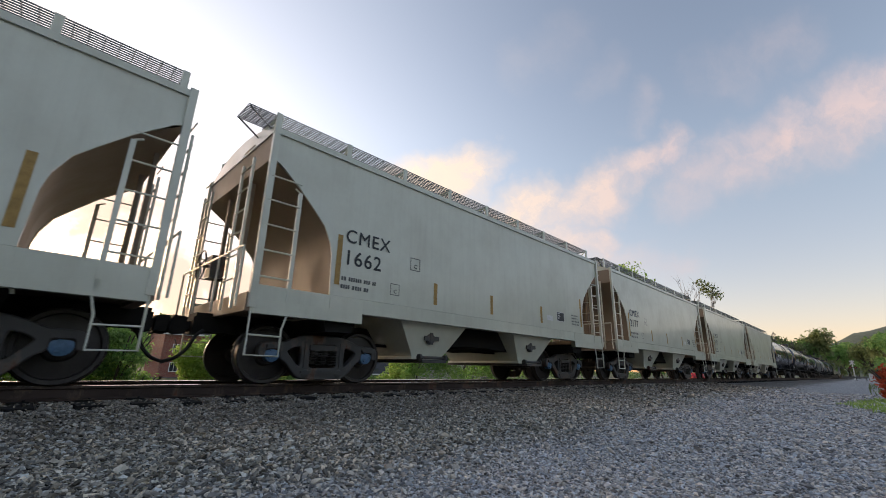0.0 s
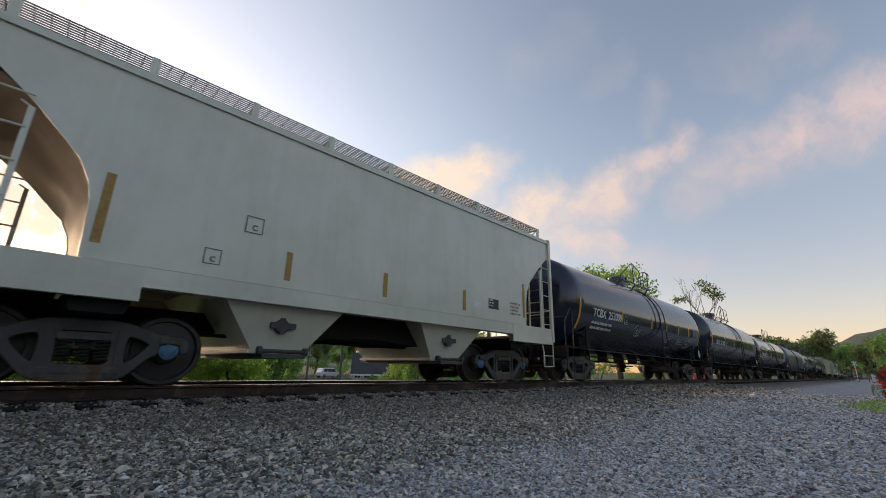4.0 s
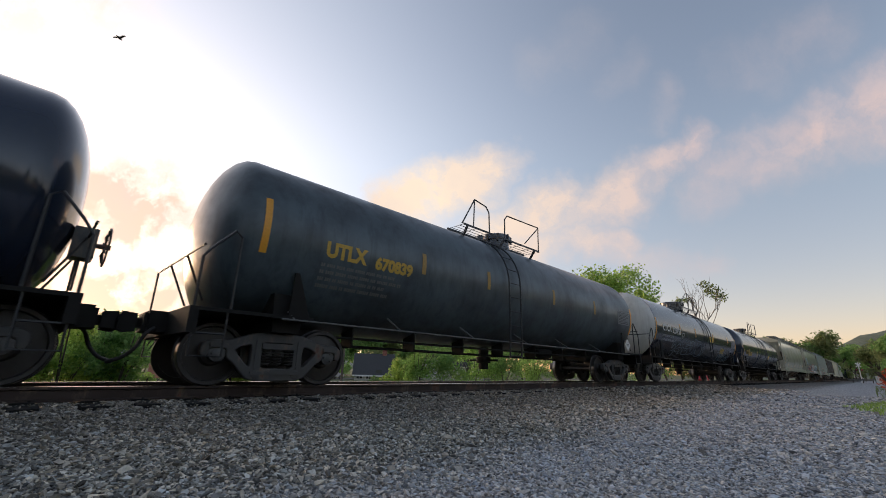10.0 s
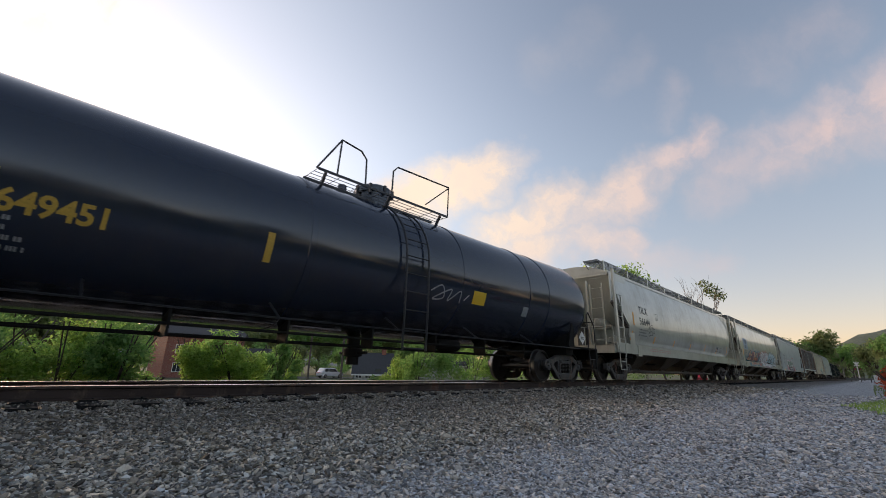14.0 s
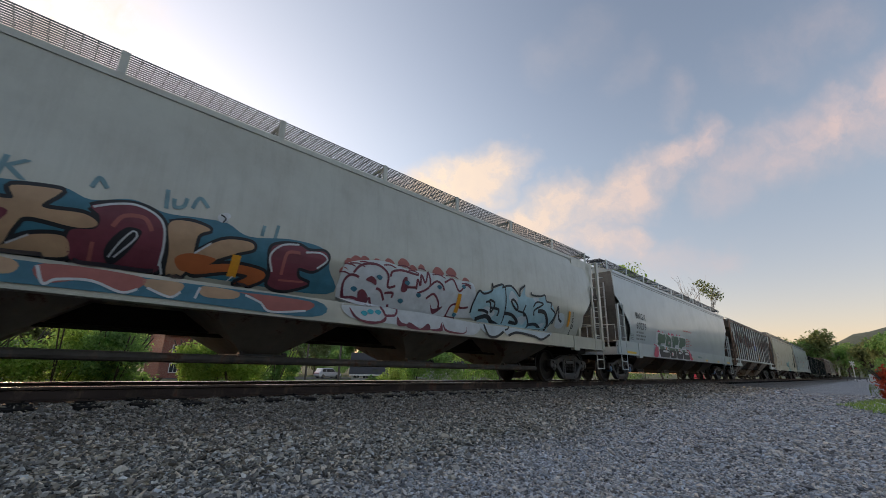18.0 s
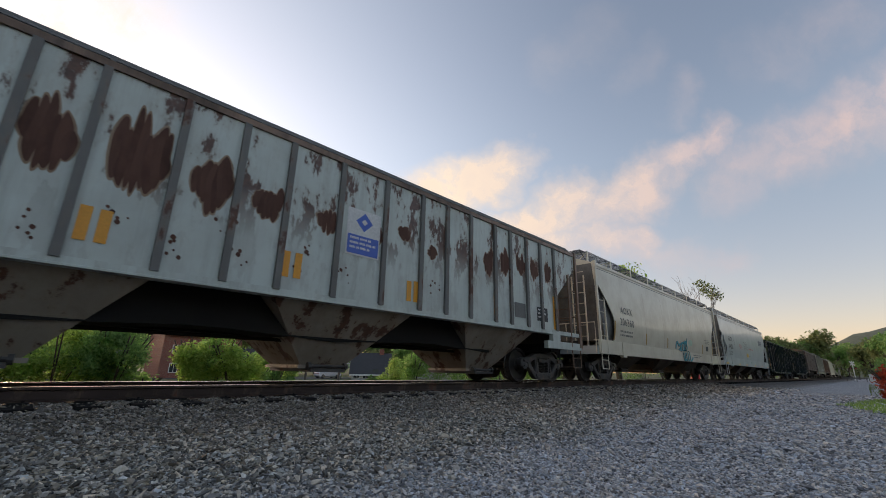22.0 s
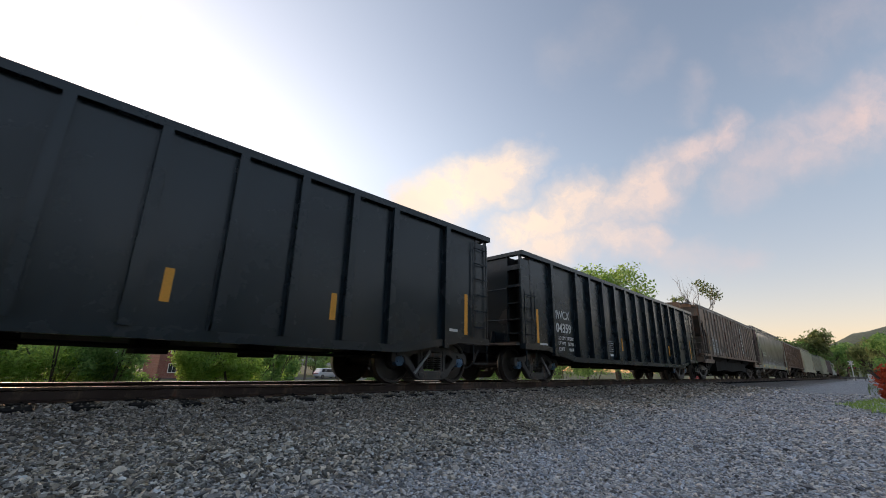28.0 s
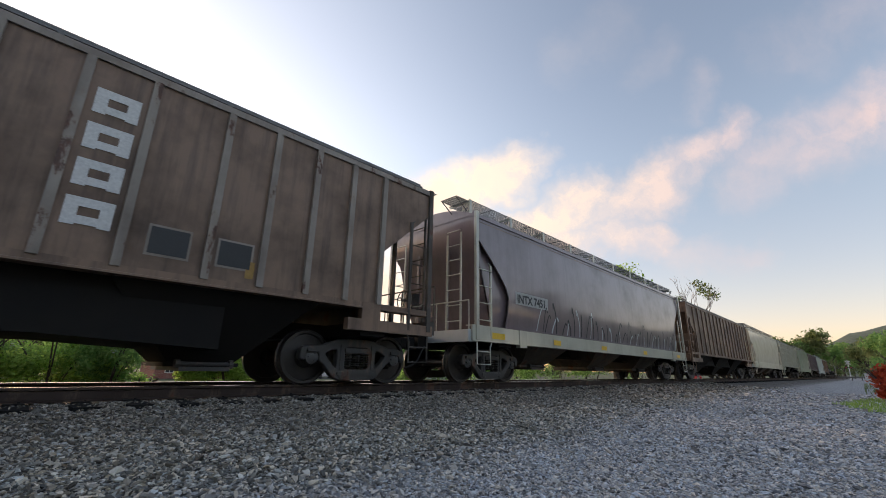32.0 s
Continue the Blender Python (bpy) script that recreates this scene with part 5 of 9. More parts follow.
for k, x in enumerate(frange(3.75, 6.0, 6)):
    h = .10 * math.sin(k * 2.1)
    scrawl(car, M["soft_white"], [(x - .12, 1.42 + h), (x + .02, 1.66 + h), (x + .25, 1.68 - h), (x + .32, 1.50), (x + .08, 1.44), (x + .02, 1.28 - h * .5), (x + .30, 1.22), (x + .44, 1.38)], .022, surf)
    scrawl(car, M["graf_teal"], [(x - .02, 1.40), (x + .15, 1.58 + h), (x + .36, 1.40), (x + .2, 1.24)], .03, surf)

car, surf, L = tank(137.27, 13.91, "black banded tank car with amber lettering", gap=2.25, hoop=1, lad=(.05, .65), R=1.49, zc=2.41, hoop_h=.80, bands=(-1.9, 1.9, 4.6, 5.6))
letters("UTLX", .27, M["utlx"], car, -6.65, 1.92, surf, .014)
letters("649451", .25, M["utlx"], car, -5.55, 1.84, surf, .012)
stripes(car, (-5.62, -7.5, -2.6), 1.82, 2.28, surf, M["utlx"])
marks(car, M["soft_white"], -6.7, -5.0, 1.40, 1.80, 4, surf, rng)
patch("warning_label", M["label_yellow"], car, 2.25, 2.70, 1.78, 2.08, surf); patch("wheel_stencil", M["soft_white"], car, 4.3, 4.55, 1.7, 1.95, surf)
scrawl(car, M["soft_white"], [(.9, 1.9), (1.2, 2.05), (1.3, 1.8), (1.0, 1.75), (1.5, 2.0), (1.45, 1.75), (1.8, 2.0), (1.85, 1.75), (2.1, 1.95)], .03, surf)
diamond(car, L - 1.05, 1.32, .21, lambda x, z: -1.56)

# two long weathered centre-flow hoppers
OLD_CUT = [(.06, 3.80), (.26, 3.47), (.45, 2.95), (.62, 2.52), (.90, 2.25), (1.18, 2.02), (1.22, 1.36)]


def long_hopper(first, tc, gap, label, key, **more):
    spec = dict(half=half_of(tc, gap), tc=tc, label=label, **more)
    car, surf = hopper_car(spec, key)
    place(car, first, tc)
    return car, surf


M["cream_seam"] = paint("rust_stained_seam", (.50, .44, .33), .5, (.30, .20, .11), .5, 0, .5)
M["seam"] = plain("grimy_weld_seam", (.30, .295, .265), .6, 0, .4, 9)


def seams(car, xs, surf, z0=1.45, z1=3.5):
    for x in xs:
        patch("weld_seam", M["seam"], car, x - .010, x + .010, z0, z1, surf, .003, rows=10)


old = dict(body=9.0, eave=3.92, cut=OLD_CUT, sill=(1.02, 1.34), mat=M["weathered"], dark=M["weathered"], trim=M["weathered"], bulge=.20, round_bay=True,
           bays=(-5.2, -1.75, 1.75, 5.2), bay_top=1.56, bay_bot=.30, bay_z=.46, bay_y=.48, bay_mat=M["bay_dust"], blow_pipe=True, brackets=9, tank_on_deck=True, bulkhead=2.0, brace=((.05, 2.80), (1.25, 1.95)), brace_mat=M["shade_grime"], post_w=.07, board_z=4.36, board_y=1.30, wid=1.62)
car, surf = long_hopper(155.21, 15.50, 2.25, "long weathered grey-beige centre-flow hopper", "old_hopper", **old)
letters("TILX", .28, M["black"], car, -6.72, 2.60, surf, .006, spacing=1.15)
letters("56644", .29, M["black"], car, -6.80, 2.15, surf, .006, spacing=1.15)
marks(car, M["faded_black"], -6.85, -5.9, 1.66, 1.98, 3, surf, rng)
for x, z0, z1 in ((-7.38, 2.07, 2.56), (-7.5, 1.5, 1.85), (-5.1, 1.5, 1.78), (-2.6, 1.5, 1.78), (-.1, 1.5, 1.78), (2.5, 1.5, 1.85), (4.9, 1.5, 1.8), (7.3, 1.55, 2.0)):
    patch("reflector_strip", YEL, car, x - .06, x + .06, z0, z1, surf)
for pts in ([(-5.66, 2.12), (-5.61, 2.19), (-5.48, 2.23), (-5.38, 2.19), (-5.38, 2.08)], [(-5.44, 2), (-5.37, 2.08), (-5.25, 2.09), (-5.2, 2), (-5.24, 1.9), (-5.34, 1.89), (-5.41, 1.96)], [(-5.83, 1.86), (-5.76, 1.96), (-5.61, 1.98), (-5.49, 1.91), (-5.49, 1.83), (-5.62, 1.82), (-5.73, 1.77), (-5.81, 1.79), (-5.84, 1.87), (-5.86, 1.97)], [(-5.49, 1.83), (-5.41, 1.82), (-5.34, 1.86)], [(-5.86, 2.03), (-5.83, 2.13), (-5.69, 2.1)], [(-5.85, 1.99), (-5.77, 2.07), (-5.68, 2.04)], [(-5.74, 1.86), (-5.63, 1.94)]):
    scrawl(car, M["black"], pts, .022, surf)
blob(car, M["black"], [(-5.52, 2.11), (-5.5, 2.15), (-5.46, 2.15), (-5.46, 2.08)], surf)
boxed_mark(car, M["faded_black"], -4.93, 2.48, .27, surf)
patch("consolidated_stencil", M["black"], car, 4.75, 5.2, 1.62, 1.9, surf); marks(car, M["white"], 4.8, 5.15, 1.66, 1.86, 3, surf, rng, lift=.010)
seams(car, (-5.9, -3.9, -1.95, 0, 1.95, 3.9, 5.9), surf)
marks(car, M["faded_black"], 5.5, 6.3, 1.55, 1.85, 4, surf, rng); marks(car, M["faded_red"], -6.1, -2.9, 1.12, 1.26, 2, lambda x, z: -1.655, rng)
patch("placard_board", M["weathered"], car, -7.95, -7.55, .98, 1.75, lambda x, z: -1.66)

car, surf = long_hopper(174.74, 15.46, 2.25, "long grey hopper with broad painted graffiti along its side", "old_hopper", **old)
patch("repaint_patch", M["blue_patch"], car, -6.93, -5.60, 2.16, 2.92, surf)
letters("MQRX", .25, M["navy"], car, -6.68, 2.56, surf, .014, spacing=1.12, lift=.012, squash=.86)
letters("90011", .27, M["navy"], car, -6.72, 2.20, surf, .012, spacing=1.12, lift=.012, squash=.76)
marks(car, M["faded_black"], -6.85, -5.9, 1.85, 2.1, 2, surf, rng)
GS = lambda x, z: surf(x, z) - .002 if z > 1.36 else -1.66
for pts in ([(-7.0, 1.55), (-6.8, 1.75), (-6.6, 1.5), (-6.4, 1.78), (-6.3, 1.5), (-6.1, 1.7), (-5.9, 1.5)], [(-6.9, 1.9), (-6.5, 1.7), (-6.1, 1.85)], [(-6.95, 1.62), (-6.6, 1.66), (-6.2, 1.60)]):
    scrawl(car, M["graf_haze"], pts, .05, surf, lift=.004)
for txt, x in (("F", -5.90), ("I", -5.45), ("K", -5.22)):
    letters(txt, .24, M["graf_haze"], car, x, 2.16, surf, .006, .1, "graffiti", lift=.008, squash=1.2)
# broad letters in tan and maroon on teal
blob(car, M["graf_teal"], [(-5.81, 1.37), (-5.86, 1.7), (-5.72, 1.94), (-5.48, 2.05), (-5.18, 2.11), (-4.67, 2.18), (-4.39, 2.11), (-4.02, 2.23), (-3.65, 2.16), (-3.27, 2.2), (-2.91, 2.22), (-2.58, 2.1), (-1.94, 2.21), (-1.36, 2.17), (-1.23, 1.86), (-1.15, 1.47), (-3.15, 1.44), (-4.83, 1.39)], GS, lift=0.008)
blob(car, M["graf_teal"], [(-5.92, 1.24), (-4.98, 1.29), (-3.35, 1.29), (-1.44, 1.3), (-1.48, 1.04), (-3.33, 1.06), (-4.95, 1.05), (-5.89, 1.04)], GS, lift=0.008)
scrawl(car, M["graf_black"], [(-5.63, 1.95), (-5.48, 2.01), (-5.31, 1.93), (-5.01, 1.93), (-5.04, 2.07), (-4.69, 2.14), (-4.67, 2.09), (-4.77, 1.91), (-4.44, 1.93), (-4.29, 1.87), (-4.31, 1.8), (-4.48, 1.76), (-4.85, 1.78), (-4.94, 1.66), (-5.02, 1.42), (-5.32, 1.4), (-5.32, 1.47), (-5.69, 1.44), (-5.73, 1.51), (-5.66, 1.58), (-5.36, 1.68), (-5.38, 1.78), (-5.51, 1.85), (-5.63, 1.95)], 0.09, GS, lift=0.011)
scrawl(car, M["graf_black"], [(-4.97, 1.47), (-4.81, 1.6), (-4.56, 1.65), (-4.47, 1.57), (-4.47, 1.44), (-4.72, 1.4), (-5.04, 1.39), (-4.97, 1.47)], 0.09, GS, lift=0.011)
scrawl(car, M["graf_black"], [(-4.38, 2.03), (-4.26, 2.1), (-4.01, 2.17), (-3.79, 2.14), (-3.64, 2), (-3.59, 1.77), (-3.59, 1.56), (-3.61, 1.41), (-4.12, 1.39), (-4.42, 1.41), (-4.5, 1.71), (-4.29, 1.79), (-4.28, 1.94), (-4.38, 2.03)], 0.09, GS, lift=0.011)
scrawl(car, M["graf_black"], [(-3.59, 2.04), (-3.36, 2.12), (-3.11, 2.07), (-3.24, 1.95), (-3.24, 1.61), (-3.31, 1.41), (-3.47, 1.4), (-3.52, 1.71), (-3.59, 2.04)], 0.09, GS, lift=0.011)
scrawl(car, M["graf_black"], [(-3.3, 1.64), (-2.94, 1.96), (-2.57, 2.02), (-2.5, 1.93), (-2.7, 1.83), (-3.05, 1.63), (-3.19, 1.51), (-3.3, 1.64)], 0.09, GS, lift=0.011)
scrawl(car, M["graf_black"], [(-3.25, 1.53), (-2.75, 1.67), (-2.3, 1.65), (-2.25, 1.54), (-2.46, 1.41), (-2.63, 1.42), (-2.48, 1.55), (-2.8, 1.55), (-3.16, 1.46), (-3.25, 1.53)], 0.09, GS, lift=0.011)
scrawl(car, M["graf_black"], [(-2.17, 1.62), (-2.25, 1.97), (-2.12, 2.09), (-1.82, 2.14), (-1.63, 2.09), (-1.36, 2.13), (-1.29, 2), (-1.5, 1.79), (-1.76, 1.79), (-1.73, 1.64), (-1.54, 1.57), (-1.89, 1.43), (-2.15, 1.47), (-2.17, 1.62)], 0.09, GS, lift=0.011)
blob(car, M["graf_tan"], [(-5.63, 1.95), (-5.48, 2.01), (-5.31, 1.93), (-5.01, 1.93), (-5.04, 2.07), (-4.69, 2.14), (-4.67, 2.09), (-4.77, 1.91), (-4.44, 1.93), (-4.29, 1.87), (-4.31, 1.8), (-4.48, 1.76), (-4.85, 1.78), (-4.94, 1.66), (-5.02, 1.42), (-5.32, 1.4), (-5.32, 1.47), (-5.69, 1.44), (-5.73, 1.51), (-5.66, 1.58), (-5.36, 1.68), (-5.38, 1.78), (-5.51, 1.85)], GS, lift=0.014)
blob(car, M["graf_tan"], [(-4.97, 1.47), (-4.81, 1.6), (-4.56, 1.65), (-4.47, 1.57), (-4.47, 1.44), (-4.72, 1.4), (-5.04, 1.39)], GS, lift=0.014)
blob(car, M["graf_maroon"], [(-4.38, 2.03), (-4.26, 2.1), (-4.01, 2.17), (-3.79, 2.14), (-3.64, 2), (-3.59, 1.77), (-3.59, 1.56), (-3.61, 1.41), (-4.12, 1.39), (-4.42, 1.41), (-4.5, 1.71), (-4.29, 1.79), (-4.28, 1.94)], GS, lift=0.014)
blob(car, M["graf_tan"], [(-3.59, 2.04), (-3.36, 2.12), (-3.11, 2.07), (-3.24, 1.95), (-3.24, 1.61), (-3.31, 1.41), (-3.47, 1.4), (-3.52, 1.71)], GS, lift=0.014)
blob(car, M["graf_tan"], [(-3.3, 1.64), (-2.94, 1.96), (-2.57, 2.02), (-2.5, 1.93), (-2.7, 1.83), (-3.05, 1.63), (-3.19, 1.51)], GS, lift=0.014)
blob(car, M["graf_orange"], [(-3.25, 1.53), (-2.75, 1.67), (-2.3, 1.65), (-2.25, 1.54), (-2.46, 1.41), (-2.63, 1.42), (-2.48, 1.55), (-2.8, 1.55), (-3.16, 1.46)], GS, lift=0.014)
blob(car, M["graf_maroon"], [(-2.17, 1.62), (-2.25, 1.97), (-2.12, 2.09), (-1.82, 2.14), (-1.63, 2.09), (-1.36, 2.13), (-1.29, 2), (-1.5, 1.79), (-1.76, 1.79), (-1.73, 1.64), (-1.54, 1.57), (-1.89, 1.43), (-2.15, 1.47)], GS, lift=0.014)
blob(car, M["graf_orange"], [(-5.39, 1.78), (-5.28, 1.81), (-5.19, 1.59), (-5.32, 1.48), (-5.36, 1.64)], GS, lift=0.016)
blob(car, M["graf_maroon"], [(-5.26, 1.8), (-5.01, 1.8), (-5.15, 1.56), (-5.23, 1.59)], GS, lift=0.017)
blob(car, M["graf_orange"], [(-3.43, 1.62), (-3.28, 1.71), (-2.97, 1.7), (-3.03, 1.6), (-3.18, 1.49), (-3.35, 1.49)], GS, lift=0.017)
blob(car, M["graf_black"], [(-4.15, 1.53), (-4.13, 1.69), (-4.01, 1.87), (-3.86, 1.87), (-3.86, 1.77), (-3.95, 1.55), (-4.06, 1.42)], GS, lift=0.016)
blob(car, M["graf_maroon"], [(-5.65, 1.85), (-5.5, 1.84), (-5.38, 1.69), (-5.49, 1.67), (-5.56, 1.77)], GS, lift=0.012)
scrawl(car, M["graf_white"], [(-5.68, 1.83), (-5.58, 1.75), (-5.52, 1.67)], 0.03, GS, lift=0.018)
scrawl(car, M["graf_white"], [(-4.36, 2.03), (-4.18, 2.12), (-3.97, 2.17), (-3.76, 2.11), (-3.64, 1.98), (-3.59, 1.74), (-3.58, 1.49)], 0.028, GS, lift=0.018)
scrawl(car, M["graf_white"], [(-4.1, 1.5), (-4.04, 1.67), (-3.94, 1.84), (-3.89, 1.77), (-4.05, 1.51)], 0.02, GS, lift=0.019)
scrawl(car, M["graf_red"], [(-4.14, 1.85), (-4.06, 2), (-3.86, 2.03), (-3.75, 1.89)], 0.05, GS, lift=0.017)
scrawl(car, M["graf_red"], [(-4.26, 1.41), (-4.28, 1.64)], 0.04, GS, lift=0.017)
scrawl(car, M["graf_white"], [(-2.16, 1.66), (-2.24, 1.89), (-2.09, 2.08), (-1.82, 2.15)], 0.03, GS, lift=0.018)
scrawl(car, M["graf_white"], [(-1.69, 2.05), (-1.43, 2.09), (-1.3, 2), (-1.46, 1.83)], 0.03, GS, lift=0.018)
scrawl(car, M["graf_red"], [(-2.01, 1.64), (-1.99, 1.97), (-1.78, 2.02)], 0.05, GS, lift=0.017)
scrawl(car, M["graf_red"], [(-2.03, 1.56), (-1.62, 1.59)], 0.03, GS, lift=0.017)
scrawl(car, M["graf_white"], [(-3.59, 1.56), (-3.52, 1.4)], 0.025, GS, lift=0.018)
scrawl(car, M["graf_white"], [(-3.23, 1.72), (-3.06, 1.89)], 0.025, GS, lift=0.018)
scrawl(car, M["graf_white"], [(-2.74, 1.43), (-2.68, 1.51)], 0.02, GS, lift=0.018)
scrawl(car, M["graf_white"], [(-4.96, 1.48), (-4.81, 1.6)], 0.02, GS, lift=0.018)
blob(car, M["graf_white"], [(-3.04, 2.3), (-2.94, 2.37), (-2.88, 2.33), (-2.94, 2.22), (-3.02, 2.22)], GS, lift=0.012)
scrawl(car, M["graf_black"], [(-3.01, 2.32), (-2.94, 2.28), (-2.97, 2.21)], 0.02, GS, lift=0.014)
blob(car, M["graf_tan"], [(-5.49, 1.3), (-4.87, 1.29), (-4.86, 1.14), (-5.25, 1.12), (-5.38, 1.16)], GS, lift=0.012)
blob(car, M["graf_red"], [(-4.63, 1.29), (-3.76, 1.29), (-3.77, 1.14), (-3.92, 1.08), (-4.21, 1.18), (-4.59, 1.09)], GS, lift=0.012)
blob(car, M["graf_tan"], [(-3.71, 1.27), (-3.32, 1.28), (-3.34, 1.15), (-3.43, 1.1), (-3.68, 1.17)], GS, lift=0.012)
blob(car, M["graf_tan"], [(-3.08, 1.28), (-2.64, 1.27), (-2.67, 1.17), (-3.05, 1.15)], GS, lift=0.012)
blob(car, M["graf_red"], [(-2.59, 1.27), (-1.54, 1.27), (-1.6, 1.12), (-2.14, 1.06), (-2.42, 1.23)], GS, lift=0.012)
scrawl(car, M["graf_white"], [(-4.67, 1.26), (-4.59, 1.08), (-4.49, 1.14), (-4.21, 1.17), (-3.92, 1.08), (-3.77, 1.14)], 0.03, GS, lift=0.016)
scrawl(car, M["graf_white"], [(-3.15, 1.11), (-3.11, 1.26)], 0.03, GS, lift=0.016)
scrawl(car, M["graf_white"], [(-2.53, 1.24), (-2.31, 1.16), (-2.14, 1.05), (-1.6, 1.12)], 0.03, GS, lift=0.016)
scrawl(car, M["graf_white"], [(-5.41, 1.17), (-5.28, 1.1), (-5.16, 1.12)], 0.03, GS, lift=0.016)
scrawl(car, M["graf_white"], [(-3.68, 1.17), (-3.43, 1.09), (-3.32, 1.17)], 0.03, GS, lift=0.016)
scrawl(car, M["graf_haze"], [(-3.68, 2.48), (-3.66, 2.22)], 0.05, GS, lift=0.007)
scrawl(car, M["graf_haze"], [(-3.59, 2.38), (-3.57, 2.27), (-3.47, 2.31), (-3.45, 2.43)], 0.05, GS, lift=0.007)
scrawl(car, M["graf_haze"], [(-3.37, 2.31), (-3.3, 2.48), (-3.18, 2.37)], 0.05, GS, lift=0.007)
scrawl(car, M["graf_haze"], [(-4.42, 2.26), (-4.37, 2.4), (-4.28, 2.29)], 0.05, GS, lift=0.007)
scrawl(car, M["graf_haze"], [(-2.41, 2.15), (-2.39, 2.32)], 0.05, GS, lift=0.007)
scrawl(car, M["graf_haze"], [(-2.21, 2.16), (-2.18, 2.38)], 0.05, GS, lift=0.007)
scrawl(car, M["graf_haze"], [(-5.69, 1.44), (-5.85, 1.62), (-5.79, 1.83)], 0.05, GS, lift=0.007)
# pale letters edged in red
blob(car, M["graf_white"], [(-.99, 1.87), (-.81, 2.08), (-.15, 2.22), (.49, 2.17), (1.07, 2.21), (1.93, 2.2), (2.46, 2.17), (2.55, 1.63), (2.47, 1.43), (.38, 1.37), (-.87, 1.37)], GS, lift=.008)
blob(car, M["graf_white"], [(-.89, 1.35), (.38, 1.35), (2.47, 1.35), (2.42, 1.04), (1.4, 1.06), (.13, 1.07), (-.76, 1.1)], GS, lift=.008)
for x, z, w in ((-.72, 2.11, .14), (-.87, 2.06, .10), (-.55, 2.16, .11), (0, 2.21, .13), (.35, 2.27, .15), (1.3, 2.26, .17), (1.7, 2.32, .17), (-.95, 1.9, .09), (.82, 2.28, .09), (2.18, 2.2, .14), (-.28, 2.16, .12), (.59, 2.2, .12)):
    blob(car, M["graf_red"], [(x - w, z - .02), (x - w * .4, z + w * .62), (x + w * .5, z + w * .5), (x + w, z - .01), (x + w * .3, z - w * .5), (x - w * .5, z - w * .4)], GS, lift=.007)
    scrawl(car, M["graf_maroon"], [(x - w, z - w * .5), (x + w * .2, z - w * .3), (x + w * 1.3, z - w * .55)], .025, GS, lift=.011)
EDGES = [[(-.81, 1.37), (-.9, 1.57), (-.91, 1.73), (-.82, 1.84), (-.71, 1.85), (-.63, 1.83)], [(-.76, 1.89), (-.65, 2.03), (-.41, 2.12), (-.18, 2.1), (-.01, 1.98), (.03, 1.76), (.2, 1.8)],
         [(-.83, 1.46), (-.68, 1.48), (-.55, 1.46), (-.46, 1.36), (-.37, 1.39), (-.31, 1.51), (-.24, 1.42), (-.1, 1.27), (-.04, 1.21), (.16, 1.23)], [(-.22, 1.7), (-.1, 1.66), (.02, 1.51)], [(-.01, 1.64), (.17, 1.67), (.18, 1.58)],
         [(.05, 1.95), (.09, 2.06), (.3, 2.12), (.54, 2.11), (.75, 2.1)], [(.49, 1.82), (.72, 1.85)], [(.14, 1.46), (.2, 1.32), (.16, 1.23)]]
EDGES += [[(.73, 1.81), (.73, 2.01), (.82, 1.91), (.82, 2.12), (.95, 1.98), (1, 2.21), (1.08, 1.93), (.78, 1.74)], [(1.08, 1.93), (1.26, 2.06), (1.43, 2.01), (1.51, 1.9)], [(1.04, 1.67), (1.22, 1.79), (1.4, 1.66), (1.45, 1.54)],
          [(1.5, 2.07), (1.75, 2.18), (1.97, 1.95), (2.19, 2.13), (2.35, 2.07)], [(1.74, 1.33), (1.79, 1.6), (1.96, 1.67), (2.11, 1.61), (2.35, 1.65)]]
for pts in EDGES:
    scrawl(car, M["graf_maroon"], pts, .045, GS, lift=.013)
for pts in ([(-.58, 1.58), (-.49, 1.64), (-.37, 1.56), (-.33, 1.47), (-.38, 1.38), (-.49, 1.38)], [(-.48, 1.81), (-.39, 1.89), (-.27, 1.85), (-.24, 1.75), (-.34, 1.78)], [(.36, 1.96), (.46, 2), (.5, 1.76), (.36, 1.73)], [(1.16, 1.65), (1.3, 1.5), (1.57, 1.58), (1.35, 1.4)], [(-.93, 1.69), (-.91, 1.51), (-.83, 1.37), (-.77, 1.38), (-.85, 1.52)],
            [(-.82, 1.27), (-.71, 1.11), (-.39, 1.03), (-.07, 1.09), (-.04, 1.2), (-.2, 1.09), (-.6, 1.1)], [(.22, 1.22), (.33, 1.12), (.55, 1.09), (.25, 1.05)], [(.51, 1.14), (.72, 1.07), (.82, 1.04), (1.01, 1.16), (1.04, 1.03), (.5, 1.03)], [(1.03, 1.04), (1.32, 1.09), (1.38, 1.21), (1.41, 1.04)], [(1.42, 1.24), (1.56, 1.08), (2.08, 1.06), (2.16, 1.19), (2.1, 1.04), (1.53, 1.04)]):
    blob(car, M["graf_maroon"], pts, GS, lift=.015)
for x, z in ((-.68, 1.62), (-.2, 1.9), (.41, 1.55), (.82, 1.71), (1.35, 1.95), (2.1, 2.07), (1.99, 1.45), (.47, 1.9), (-.39, 1.24), (-.52, 1.2), (-.23, 1.25)):
    blob(car, M["graf_cyan" if z < 1.3 else "graf_teal"], [(x - .07, z), (x - .01, z + .045), (x + .07, z + .01), (x + .02, z - .045)], GS, lift=.018)
